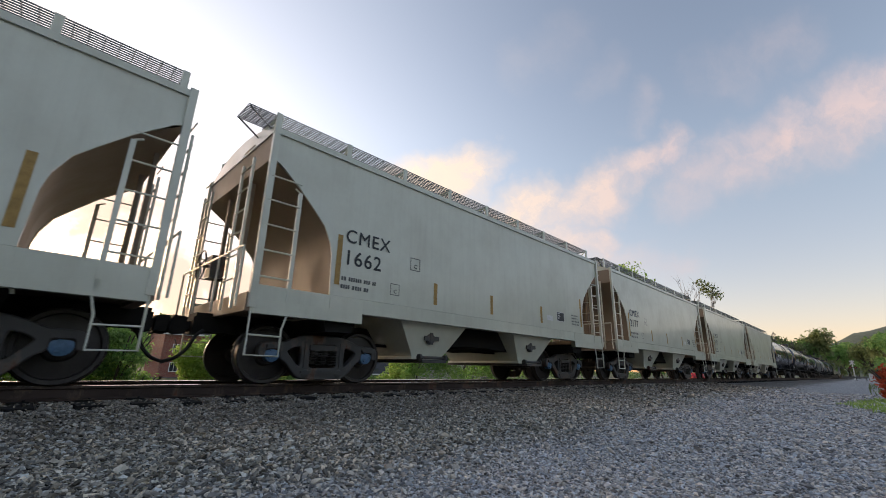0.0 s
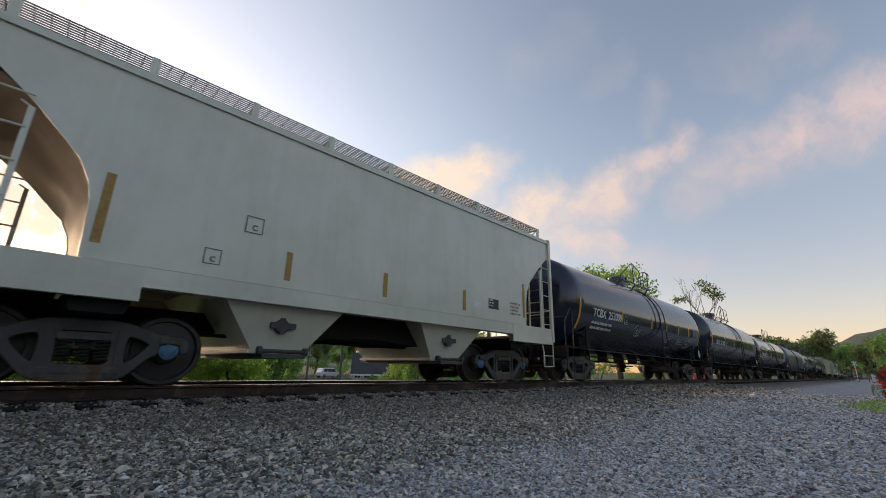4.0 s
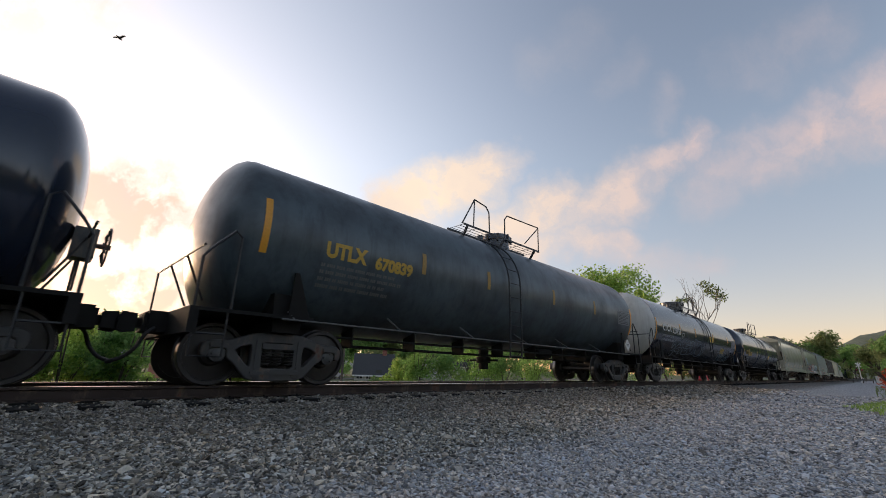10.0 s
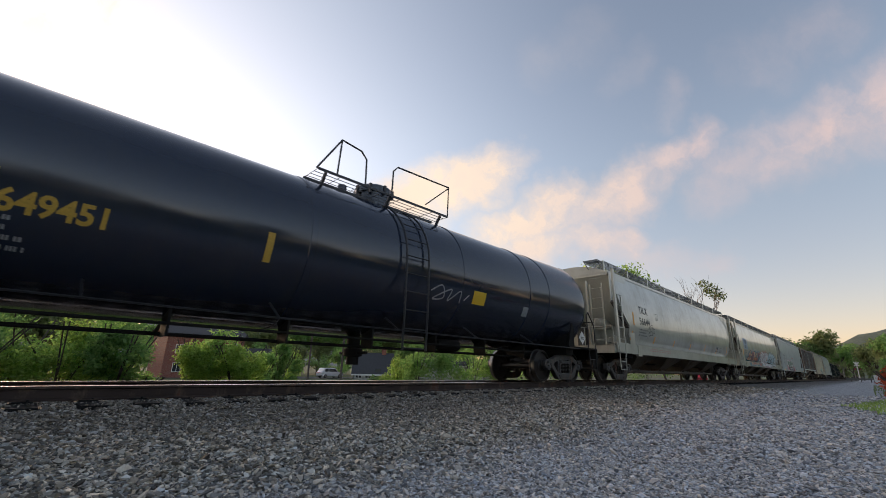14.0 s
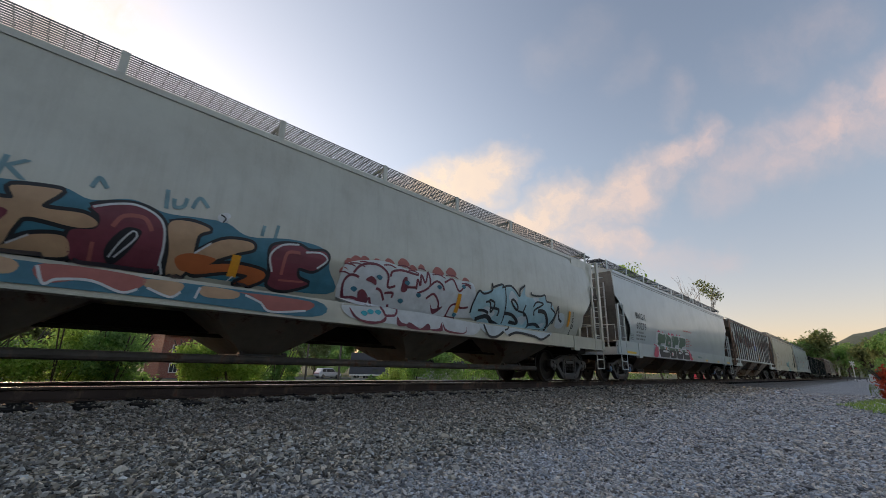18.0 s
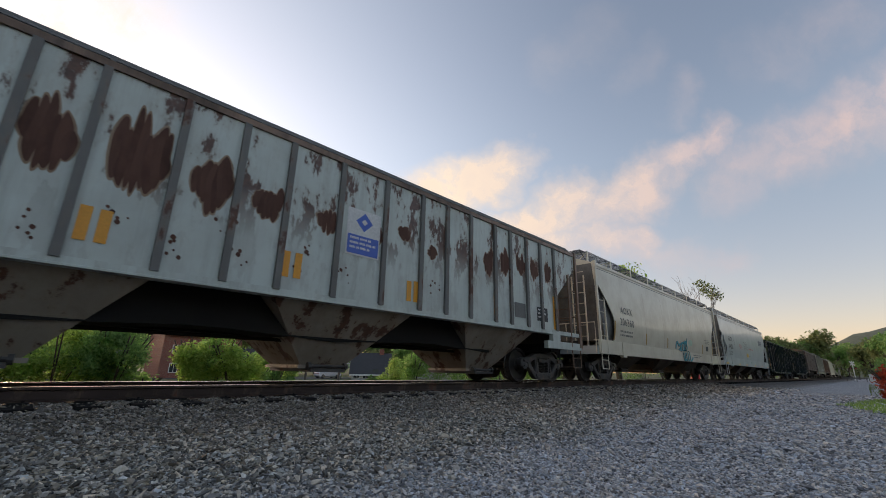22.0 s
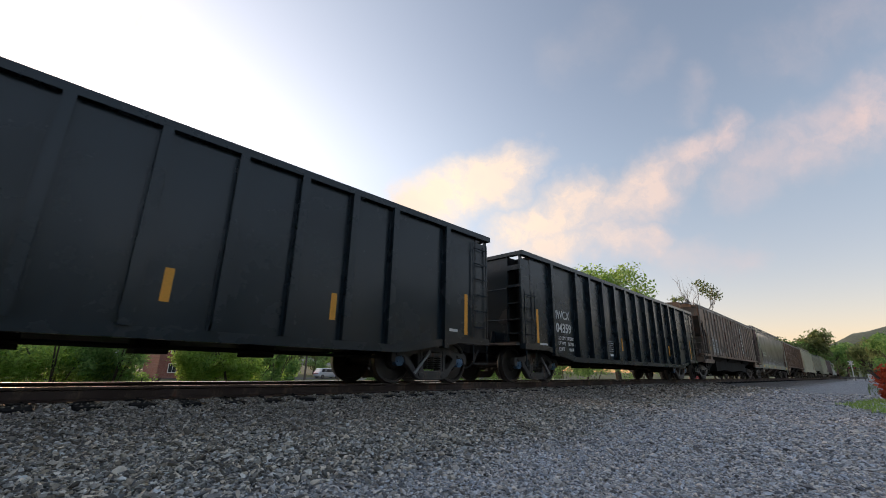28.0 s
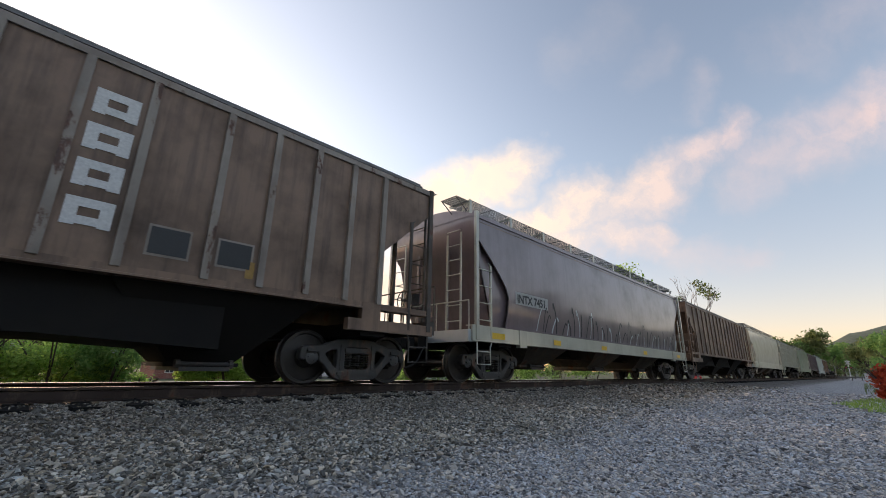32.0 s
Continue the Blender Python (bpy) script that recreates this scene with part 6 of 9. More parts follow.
# ice blue letters edged in black
blob(car, M["graf_ice"], [(2.47, 1.54), (2.5, 1.81), (2.65, 2.02), (3.13, 2.16), (3.56, 2.33), (3.86, 2.34), (4.07, 2.3), (4.27, 2.14), (4.55, 2.44), (4.59, 2.19), (5.24, 2.25), (5.54, 2.32), (5.59, 2.17), (5.87, 2.15), (6.06, 1.87), (5.88, 1.5), (5.61, 1.37), (3.31, 1.37), (2.75, 1.4)], GS, lift=.012)
blob(car, M["graf_pale"], [(2.75, 1.35), (5.61, 1.35), (5.19, 1.11), (4.8, 1.17), (4.07, 1.21), (3.69, 1.11), (3.5, 1.19), (3.21, 1.05), (2.93, 1.06)], GS, lift=.012)
for pts in ([(2.85, 1.6), (3.0, 1.75), (3.35, 1.62), (3.1, 1.45)], [(3.8, 2.05), (3.95, 2.25), (4.2, 2.05), (4.0, 1.95)], [(4.3, 1.6), (4.7, 1.7), (4.6, 1.45)], [(4.9, 2.2), (5.2, 2.22), (5.1, 2.08)], [(5.3, 1.5), (5.6, 1.6), (5.5, 1.42)]):
    blob(car, M["graf_pale"], pts, GS, lift=.014)
for w, pts in ((.05, [(2.47, 1.54), (2.48, 1.76), (2.64, 2.06), (2.83, 2.02), (3.13, 2.14), (3.14, 2.33)]), (.05, [(3.15, 2.22), (3.52, 2.35), (3.62, 2.29)]), (.055, [(3.53, 2.27), (3.86, 2.37), (4.07, 2.3), (4.27, 2.16), (4.31, 2.33), (4.5, 2.45), (4.54, 2.5)]),
               (.05, [(2.93, 1.84), (3.08, 1.85), (3.18, 1.63), (3.26, 1.85), (3.04, 1.91)]), (.06, [(2.71, 1.63), (2.93, 1.64), (3.1, 1.6)]), (.10, [(2.71, 1.42), (2.89, 1.49), (3.11, 1.52), (3.37, 1.38)]), (.06, [(3.15, 1.73), (3.45, 1.72), (3.46, 1.57)]), (.04, [(3.66, 2.3), (3.73, 1.4), (3.55, 1.23)])):
    scrawl(car, M["graf_black"], pts, w, GS, lift=.017)
for w, pts in ((.06, [(3.91, 1.99), (4.02, 2.03), (4.2, 1.9), (4.2, 1.79), (4.03, 1.87), (3.91, 1.99)]), (.08, [(3.71, 1.66), (4.04, 1.65), (4.36, 1.48), (3.99, 1.48)]), (.05, [(4.25, 1.77), (4.59, 1.73), (4.86, 1.48), (4.79, 1.38)]), (.05, [(4.82, 2.34), (4.87, 2.27), (5.27, 2.29), (5.53, 2.35), (5.59, 2.19), (5.87, 2.17), (5.82, 2.03), (6.06, 1.87), (5.82, 1.51)]),
               (.05, [(4.57, 1.96), (4.49, 1.77), (4.59, 1.67)]), (.05, [(4.92, 1.95), (5.08, 2.1), (5.42, 2.09), (5, 1.88), (5.01, 1.73)]), (.11, [(5.17, 1.87), (5.51, 1.86), (5.75, 1.58), (5.7, 1.4)]), (.08, [(4.81, 1.47), (5.18, 1.52), (5.52, 1.4)]), (.06, [(2.75, 1.3), (2.93, 1.06), (3.21, 1.05), (3.5, 1.19)]), (.06, [(3.69, 1.11), (4.07, 1.21), (4.8, 1.17), (5.19, 1.11), (5.61, 1.27)])):
    scrawl(car, M["graf_black"], pts, w, GS, lift=.017)
for txt, z in (("I", 1.92), ("S", 1.74), ("U", 1.56), ("L", 1.38)):
    letters(txt, .14, M["graf_black"], car, 7.1, z, surf, .008, 0, "graffiti", lift=.012)
blob(car, M["graf_pale"], [(6.2, 1.55), (6.2, 1.9), (6.6, 1.92), (6.62, 1.56)], surf, lift=.006)
scrawl(car, M["graf_black"], [(6.0, 1.6), (6.15, 1.95), (6.25, 2.1), (6.3, 1.8), (6.5, 1.7)], .07, surf, lift=.010)
for x, z0, z1 in ((-7.43, 1.66, 2.18), (-2.7, 1.5, 1.8), (2.0, 1.5, 1.9), (6.9, 1.6, 2.05)):
    patch("reflector_strip", YEL, car, x - .06, x + .06, z0, z1, surf, .02)
patch("placard_board", M["weathered"], car, -7.95, -7.55, .98, 1.75, lambda x, z: -1.66)
scrawl(car, M["graf_red"], [(-8.242, 2.89), (-8.3, 2.992), (-8.242, 3.06), (-8.17, 2.975), (-8.214, 2.873), (-8.271, 2.907)], .018, surf)
scrawl(car, M["graf_red"], [(-8.098, 3.009), (-8.142, 2.856), (-8.07, 2.771), (-8.012, 2.839), (-8.084, 2.873)], .018, surf)
scrawl(car, M["graf_red"], [(-8.012, 2.788), (-7.983, 2.652), (-7.926, 2.72), (-7.882, 2.618), (-7.839, 2.754), (-7.782, 2.584), (-7.695, 2.652), (-7.767, 2.703), (-7.796, 2.55), (-7.666, 2.499)], .018, surf)

# light grey hopper with green and black lettering graffiti
NEW_CUT = [(.06, 3.06), (.34, 2.86), (.40, 2.70), (.76, 2.47), (1.02, 2.20), (1.18, 1.99), (1.18, 1.75), (1.10, 1.43)]
# darker than the sides: the shade on the ends is put into this grey
M["end_shade"] = plain("shade_grey_end_paint", (.20, .198, .185), .7, 0, .45, 5)
newer = dict(eave=4.0, cut=NEW_CUT, sill=(.97, 1.42), mat=M["light_grey"], dark=M["end_shade"], trim=M["light_grey"], cheek=.80, sill_mat=M["light_grey"], bulge=.06, round_bay=True, bay_top=1.45, bay_bot=.62, bay_z=.45, bay_y=.62,
             bay_mat=M["shade_grime"], board_cross=.9, board_depth=.024, grooves=(3.56, 3.70, 3.84), groove_mat=M["faded_black"], board=M["grate_dark"], post_top=2.72, board_z=4.46, board_y=1.34, wid=1.60, rungs=4, lad_top=2.75)
car, surf = long_hopper(194.19, 14.95, 2.25, "light grey hopper with green and black graffiti low down", "new_hopper", body=8.70, bays=(-4.9, -1.6, 1.6, 4.9), brackets=10, cap="cap_blue", **newer)
letters("BNGX", .25, M["black"], car, -6.92, 2.38, surf, .004, spacing=1.15)
letters("60279", .27, M["black"], car, -6.92, 1.98, surf, .004, spacing=1.15)
marks(car, M["faded_black"], -6.95, -5.9, 1.50, 1.88, 3, surf, rng)
GS2 = lambda x, z: surf(x, z) - .002 if z > 1.45 else -1.64
blob(car, M["graf_white"], [(-4.95, .98), (-4.85, 1.5), (-4.75, 1.97), (-4.3, 2.03), (-3.6, 2.02), (-2.9, 1.99), (-1.7, 2.05), (-.65, 2.03), (-.55, 1.6), (-.45, .975), (-2.7, .975)], GS2, lift=.006)
for pts in ([(-4.62, 1.75), (-4.45, 1.98), (-3.98, 1.95), (-3.62, 1.97), (-3.62, 1.68), (-3.8, 1.56), (-4.12, 1.52), (-4.1, 1.31), (-4.66, 1.31), (-4.55, 1.62)],
            [(-3.52, 1.98), (-3.1, 1.94), (-2.87, 1.82), (-2.86, 1.58), (-2.72, 1.31), (-3.55, 1.31), (-3.55, 1.6)],
            [(-2.75, 1.95), (-2.3, 1.98), (-1.82, 1.98), (-1.82, 1.66), (-2.24, 1.57), (-2.22, 1.31), (-2.62, 1.31), (-2.74, 1.55)],
            [(-1.68, 1.94), (-1.2, 1.98), (-.70, 1.94), (-.72, 1.64), (-1.18, 1.55), (-1.2, 1.31), (-1.6, 1.31), (-1.7, 1.5)]):
    blob(car, M["graf_green"], pts, GS2, lift=.012)
for x0, x1, hole in ((-4.70, -3.50, 0), (-3.46, -2.56, 1), (-2.50, -1.62, 0), (-1.55, -.50, 0)):
    blob(car, M["graf_black"], [(x0, 1.30), (x0 + .02, 1.04), (x0 + .15, .985), (x1 - .15, .985), (x1, 1.04), (x1 - .04, 1.30)], GS2, lift=.012)
    if hole:
        blob(car, M["graf_white"], [(-3.17, 1.22), (-3.15, 1.08), (-2.92, 1.12), (-2.95, 1.22)], GS2, lift=.016)
        blob(car, M["graf_pink"], [(-3.15, 1.20), (-3.13, 1.10), (-3.03, 1.15)], GS2, lift=.018)
        blob(car, M["graf_white"], [(-3.22, 1.72), (-3.2, 1.55), (-3.08, 1.6), (-3.1, 1.72)], GS2, lift=.016)
        blob(car, M["graf_pink"], [(-3.19, 1.68), (-3.17, 1.58), (-3.11, 1.63)], GS2, lift=.018)
    else:
        xm = x0 + (x1 - x0) * .38
        blob(car, M["graf_white"], [(xm, 1.27), (xm, 1.20), (x1 - .2, 1.20), (x1 - .18, 1.27)], GS2, lift=.016)
        blob(car, M["graf_white"], [(xm + .05, 1.56), (xm + .05, 1.50), (x1 - .25, 1.52), (x1 - .15, 1.58)], GS2, lift=.016)
        blob(car, M["graf_orange"], [(x1 - .40, 1.46), (x1 - .42, 1.30), (x1 - .32, 1.30), (x1 - .30, 1.46)], GS2, lift=.016, smooth_line=False)
for x in (-3.50, -2.55, -1.6):
    scrawl(car, M["graf_white"], [(x - .12, 2.0), (x - .04, 1.85), (x - .14, 1.6), (x - .04, 1.35), (x + .03, 1.15), (x - .06, .985)], .045, GS2, lift=.020)
for x, w in ((-4.4, .40), (-3.9, .16), (-3.1, .24), (-2.6, .42), (-1.95, .2), (-1.5, .34)):
    blob(car, M["graf_pink"], [(x - w / 2, 2.0), (x - w * .2, 2.10), (x + w * .3, 2.07), (x + w / 2, 2.0)], GS2, lift=.004)
blob(car, M["graf_pink"], [(-5.45, .99), (-5.25, 1.30), (-4.92, 1.50), (-4.86, 1.3), (-4.98, .99)], GS2, lift=.012)
blob(car, M["graf_pink"], [(-.56, 1.3), (-.62, 1.48), (-.45, 1.40), (-.2, 1.2), (-.05, .99), (-.44, .99)], GS2, lift=.012)
scrawl(car, M["graf_black"], [(-.42, 1.24), (-.30, 1.18), (-.34, 1.26), (-.16, 1.20), (-.24, 1.28), (-.06, 1.20)], .03, GS2)
marks(car, M["red"], -1.05, .36, 1.58, 1.98, 5, surf, rng); letters("DO NOT HAMMER ON CAR", .085, M["red"], car, -.92, 2.32, surf, .004, lift=.008)
for x0, x1 in ((-8.2, -7.33), (-.40, .09), (2.37, 2.82), (4.94, 5.36), (7.3, 8.1)):
    patch("reflector_strip", M["label_yellow"], car, x0, x1, .99, 1.07, lambda x, z: -1.64)
marks(car, M["green_ink"], .97, 1.80, 1.10, 1.20, 1, lambda x, z: -1.64, rng, fill=.95, solid=.9)
marks(car, M["faded_black"], -7.5, -7.2, 1.5, 1.75, 4, surf, rng)

# pale rusty rib-sided hopper
RIB_CUT = [(.06, 3.47), (1.22, 2.44), (1.24, 1.42)]
ribbed = dict(body=8.16, centre_plate=True, eave=3.95, cut=RIB_CUT, sill=(1.34, 1.42), deck=1.0, boards=False, bays=(-4.4, 0, 4.4), bay_top=1.48, bay_bot=.45, bay_z=.32, bay_y=.62, wid=1.56, slope_on=[(5.4, 1.3)], fill=(.82, 1.0),
              board=M["grate"], wheel_end=True, rungs=4, lad_top=3.2, tank_on_deck=True, pad_in=1.62, pad_out=1.22, bulkhead=1.75)
# the end sheets take the dark tone, with their shade in the colour
car, surf = long_hopper(213.22, 13.62, 2.22, "pale blue-grey rib-sided hopper with heavy rust patches", "rusty_hopper", mat=M["rusty"], dark=M["shade_grime"], trim=M["rusty"], gear=M["brown_grey"], rib_mat=M["rib_dark"], bay_mat=M["bay_rust"], ribs=(18, -6.80), rib_xs=[-6.8, -6.05, -5.35, -4.6, -3.95, -3.02, -2.22, -1.46, -.5, .5, 1.46, 2.22, 3.02, 3.95, 4.6, 5.35, 6.05, 6.8], chord=M["brown_grey"], **ribbed)
RS = lambda x, z: surf(x, z) - .004
for txt, x, z in (("DJ", -6.60, 2.49), ("TX", -5.94, 2.49), ("475", -6.69, 2.21), ("501", -5.96, 2.21)):
    letters(txt, .22, M["green_ink"], car, x, z, RS, .022, squash=.88)
letters("KR", .20, M["faded_black"], car, -6.62, 2.74, RS, .004)
marks(car, M["green_ink"], -6.7, -6.2, 1.75, 1.95, 3, RS, rng)
for x, z0, z1 in ((-6.86, 1.55, 2.35), (-3.79, 1.63, 2.05), (-3.60, 1.63, 2.04), (-1.35, 1.62, 2.03), (-1.15, 1.62, 2.03), (1.18, 1.56, 1.96), (1.36, 1.56, 1.98), (3.95, 1.6, 2.04), (6.72, 1.45, 2.4)):
    patch("reflector_strip", YEL, car, x - .06, x + .06, z0, z1, surf, .012)
patch("sign_panel", M["white"], car, -.33, .40, 2.22, 3.10, RS)
patch("sign_field", M["sign_blue"], car, -.30, .37, 2.25, 2.60, RS, .010)
blob(car, M["sign_blue"], [(-.15, 2.87), (.035, 3.05), (.22, 2.87), (.035, 2.69)], RS, "sign_diamond", .010, False)
blob(car, M["white"], [(-.03, 2.87), (.035, 2.93), (.10, 2.87), (.035, 2.81)], RS, "sign_diamond", .013, False)
marks(car, M["white"], -.25, .32, 2.30, 2.56, 3, RS, rng, lift=.013)
patch("repair_patch", M["faded_black"], car, 4.75, 5.25, 1.62, 2.0, RS); patch("consolidated_stencil", M["black"], car, 5.8, 6.35, 1.62, 2.0, RS); marks(car, M["white"], 5.85, 6.3, 1.66, 1.95, 3, RS, rng, lift=.010)
for x in (-7.6, -7.35, -7.1):
    scrawl(car, M["faded_black"], [(x - .2, 3.55), (x, 3.8), (x + .15, 3.45), (x + .2, 3.85), (x + .35, 3.5)], .05, RS)

# rust patches where the paint has come off, one to a panel
M["rust"] = paint("flaking_brown_rust", (.115, .052, .034), .8, (.040, .020, .015), .8, 0, .6)
M["rust_edge"] = paint("thin_rust_bloom", (.30, .22, .15), .7, (.20, .12, .07), .6, 0, .5)


def rust_patch(x, z0, z1, w):
    """Ragged streaks of unequal length side by side, over a thin bloom."""
    n = max(4, round(w / .06))
    for k in range(n):
        mid = 1 - abs(2 * (k + .5) / n - 1) ** 4
        xx, h = x + w * (k / (n - 1) - .5), z1 - z0
        a, b = z0 + h * (.22 * (1 - mid) + rng.uniform(0, .20)), z1 - h * (.22 * (1 - mid) + rng.uniform(0, .40))
        r = rng.uniform(.048, .078)
        ring = []
        for side, order in ((-1, range(5)), (1, range(4, -1, -1))):
            for j in order:
                ring.append((xx + side * r * (.35 if j in (0, 4) else rng.uniform(.6, 1.3)), a + (b - a) * (j / 4) + rng.uniform(-.02, .02)))
        blob(car, M["rust_edge"], [(xx + (p - xx) * 1.35, (a + b) / 2 + (q - (a + b) / 2) * 1.08) for p, q in ring], surf, "rust_bloom", .003)
        blob(car, M["rust"], ring, surf, "rust_patch", .006 + .0004 * k)


for x, z0, z1, w in ((-6.42, 2.7, 3.5, .34), (-5.72, 2.3, 3.3, .40), (-4.98, 2.45, 3.4, .42), (-4.28, 2.35, 3.45, .36), (-3.40, 2.30, 3.55, .50), (-2.56, 2.30, 3.30, .40), (-1.76, 2.42, 3.15, .36), (-.72, 2.45, 3.0, .24), (.20, 2.38, 3.05, .38),
                     (1.02, 2.75, 3.05, .22), (1.80, 2.50, 2.9, .12), (3.70, 2.5, 3.3, .22), (4.40, 2.6, 3.4, .28), (5.10, 2.7, 3.45, .30), (5.75, 2.65, 3.45, .26), (6.46, 2.7, 3.4, .22)):
    rust_patch(x, z0, z1, w)
for x, z in ((-2.05, 1.72), (-1.2, 1.9), (-.3, 1.8), (-.95, 2.1), (-2.9, 1.75), (-4.3, 1.7), (1.9, 1.95), (-3.5, 2.0), (-2.3, 2.15)):
    for k in range(6):
        a, b, r = x + rng.uniform(-.14, .14), z + rng.uniform(-.16, .16), rng.uniform(.012, .035)
        blob(car, M["rust"], [(a - r, b), (a - r * .3, b + r * 1.2), (a + r, b + r * .4), (a + r * .4, b - r)], surf, "rust_chip", .006)

# cream hopper with a cyan tag
# its ends use the shade-darkened grey instead of cream
creamy = dict(newer, post_top=4.06, mat=M["cream"], dark=M["end_shade"], trim=M["cream"], sill=(.93, 1.36), cut=[(.05, 3.42), (.55, 2.98), (.95, 2.60), (1.20, 2.35), (1.33, 2.15), (1.36, 1.80), (1.30, 1.38)])
car, surf = long_hopper(230.83, 13.44, 2.22, "cream dusty hopper with a cyan tag on its sill", "cream_hopper", body=8.00, bays=(-4.2, 0, 4.2), brackets=9, **creamy)
letters("AOKX", .26, M["faded_black"], car, -6.08, 2.42, surf, .006, spacing=1.15)
letters("206360", .28, M["faded_black"], car, -6.20, 1.98, surf, .006, spacing=1.15)
marks(car, M["faded_black"], -6.2, -5.0, 1.52, 1.80, 2, surf, rng)
for x, z0, z1, le in ((-6.62, 1.42, 2.10, -.1), (-3.6, 1.42, 1.85, 0), (-1.0, 1.42, 1.85, 0), (4.7, 1.38, 1.85, 0), (6.76, 1.38, 2.25, 0)):
    patch("reflector_strip", M["reflector_old"], car, x - .06, x + .06, z0, z1, surf, lean=le)
patch("consolidated_stencil", M["black"], car, 5.37, 5.86, 1.55, 1.80, surf); marks(car, M["faded_black"], 5.2, 6.2, 1.9, 2.15, 3, surf, rng); marks(car, M["faded_black"], 2.5, 4.0, 1.05, 1.25, 2, lambda x, z: -1.64, rng)
GS3 = lambda x, z: surf(x, z) - .002 if z > 1.38 else -1.64
TAG = [[(.17, 1.45), (.22, 1.68), (.35, 1.76), (.6, 1.62), (.82, 1.70)], [(.4, 1.42), (.62, 1.40), (.85, 1.52), (.95, 1.75), (.95, 1.36)], [(1.05, 1.72), (1.21, 1.76), (1.2, 1.38)], [(1.3, 1.74), (1.45, 1.84), (1.44, 1.40)], [(1.55, 1.76), (1.66, 1.82), (1.65, 1.42)],
       [(1.93, 2.03), (1.78, 1.75), (1.9, 1.6), (1.82, 1.42)], [(.87, 1.30), (.92, .98), (1.05, .97)], [(1.12, 1.30), (1.12, .98), (1.22, .97)], [(1.35, 1.32), (1.36, .98), (1.45, .97)], [(1.6, 1.34), (1.6, 1.0), (1.72, .98)], [(1.9, 1.38), (1.92, 1.0), (2.1, .97), (2.4, 1.12)]]
for pts in TAG:
    scrawl(car, M["graf_black"], [(x - .035, z - .02) for x, z in pts], .11, GS3, lift=.008)
    scrawl(car, M["graf_cyan"], pts, .085, GS3, lift=.012)
blob(car, M["graf_purple"], [(.08, 1.45), (.1, 1.66), (.22, 1.72), (.2, 1.5)], GS3, lift=.006)
blob(car, M["graf_mint"], [(2.1, 1.75), (2.2, 1.95), (2.7, 1.95), (2.75, 1.75), (2.4, 1.68)], GS3, lift=.006)
for x in (-3.6, -1.4, .8, 2.9, 5.0):
    patch("weld_seam", M["cream_seam"], car, x - .016, x + .016, 1.42, 3.5, surf, .003, rows=10)
    z = rng.uniform(2.0, 2.6)
    blob(car, M["cream_seam"], [(x - .03, 1.40), (x - .018, z), (x, z + .3), (x + .02, z - .1), (x + .045, 1.40)], surf, "rust_run", .002)

# light grey leasing-company hopper
car, surf = long_hopper(248.22, 13.44, 2.30, "clean light grey hopper with yellow sill marks", "grey_hopper", body=7.98, bays=(-4.2, 0, 4.2), brackets=9, **newer)
letters("GACX", .27, M["black"], car, -6.19, 2.50, surf, .016, spacing=1.15)
letters("64581", .30, M["black"], car, -6.22, 2.00, surf, .016, spacing=1.15)
marks(car, M["faded_black"], -6.25, -5.0, 1.52, 1.82, 2, surf, rng)
# the owner's mark as plain slanting blocks
for k in range(4):
    x = 4.97 + k * .37
    patch("sign_block", M["navy"], car, x, x + .13, 2.72, 3.12, surf, .010, -.05, rows=2)
    patch("sign_block", M["navy"], car, x + .17, x + .31, 2.72, 3.12, surf, .010, -.05, rows=2)
marks(car, M["faded_black"], -1.35, .05, 2.08, 2.72, 9, surf, rng, solid=.5); letters("DO NOT HAMMER ON CAR", .10, M["red"], car, .22, 2.18, surf, .003, lift=.008)
patch("warning_label", M["label_yellow"], car, -.72, .01, 1.60, 1.86, surf); marks(car, M["faded_black"], -.62, -.08, 1.64, 1.82, 2, surf, rng, lift=.009)
marks(car, M["faded_black"], .2, 1.1, 1.62, 1.75, 2, surf, rng); marks(car, M["red"], -2.98, -1.95, 2.08, 2.42, 5, surf, rng)
marks(car, M["green_ink"], .0, .75, 1.12, 1.26, 1, lambda x, z: -1.64, rng, fill=.98, solid=.9)
for x0, x1 in ((-8.1, -7.2), (-4.2, -3.75), (-1.9, -1.45), (1.32, 1.77), (4.25, 4.7), (7.0, 7.6)):
    patch("reflector_strip", M["label_yellow"], car, x0, x1, .99, 1.07, lambda x, z: -1.64)
    if -5 < x0 < 5:
        diamond(car, (x0 + x1) / 2, 1.15, .06, lambda x, z: -1.64, "dot")
boxed_mark(car, M["faded_black"], -4.68, 2.30, .29, surf)

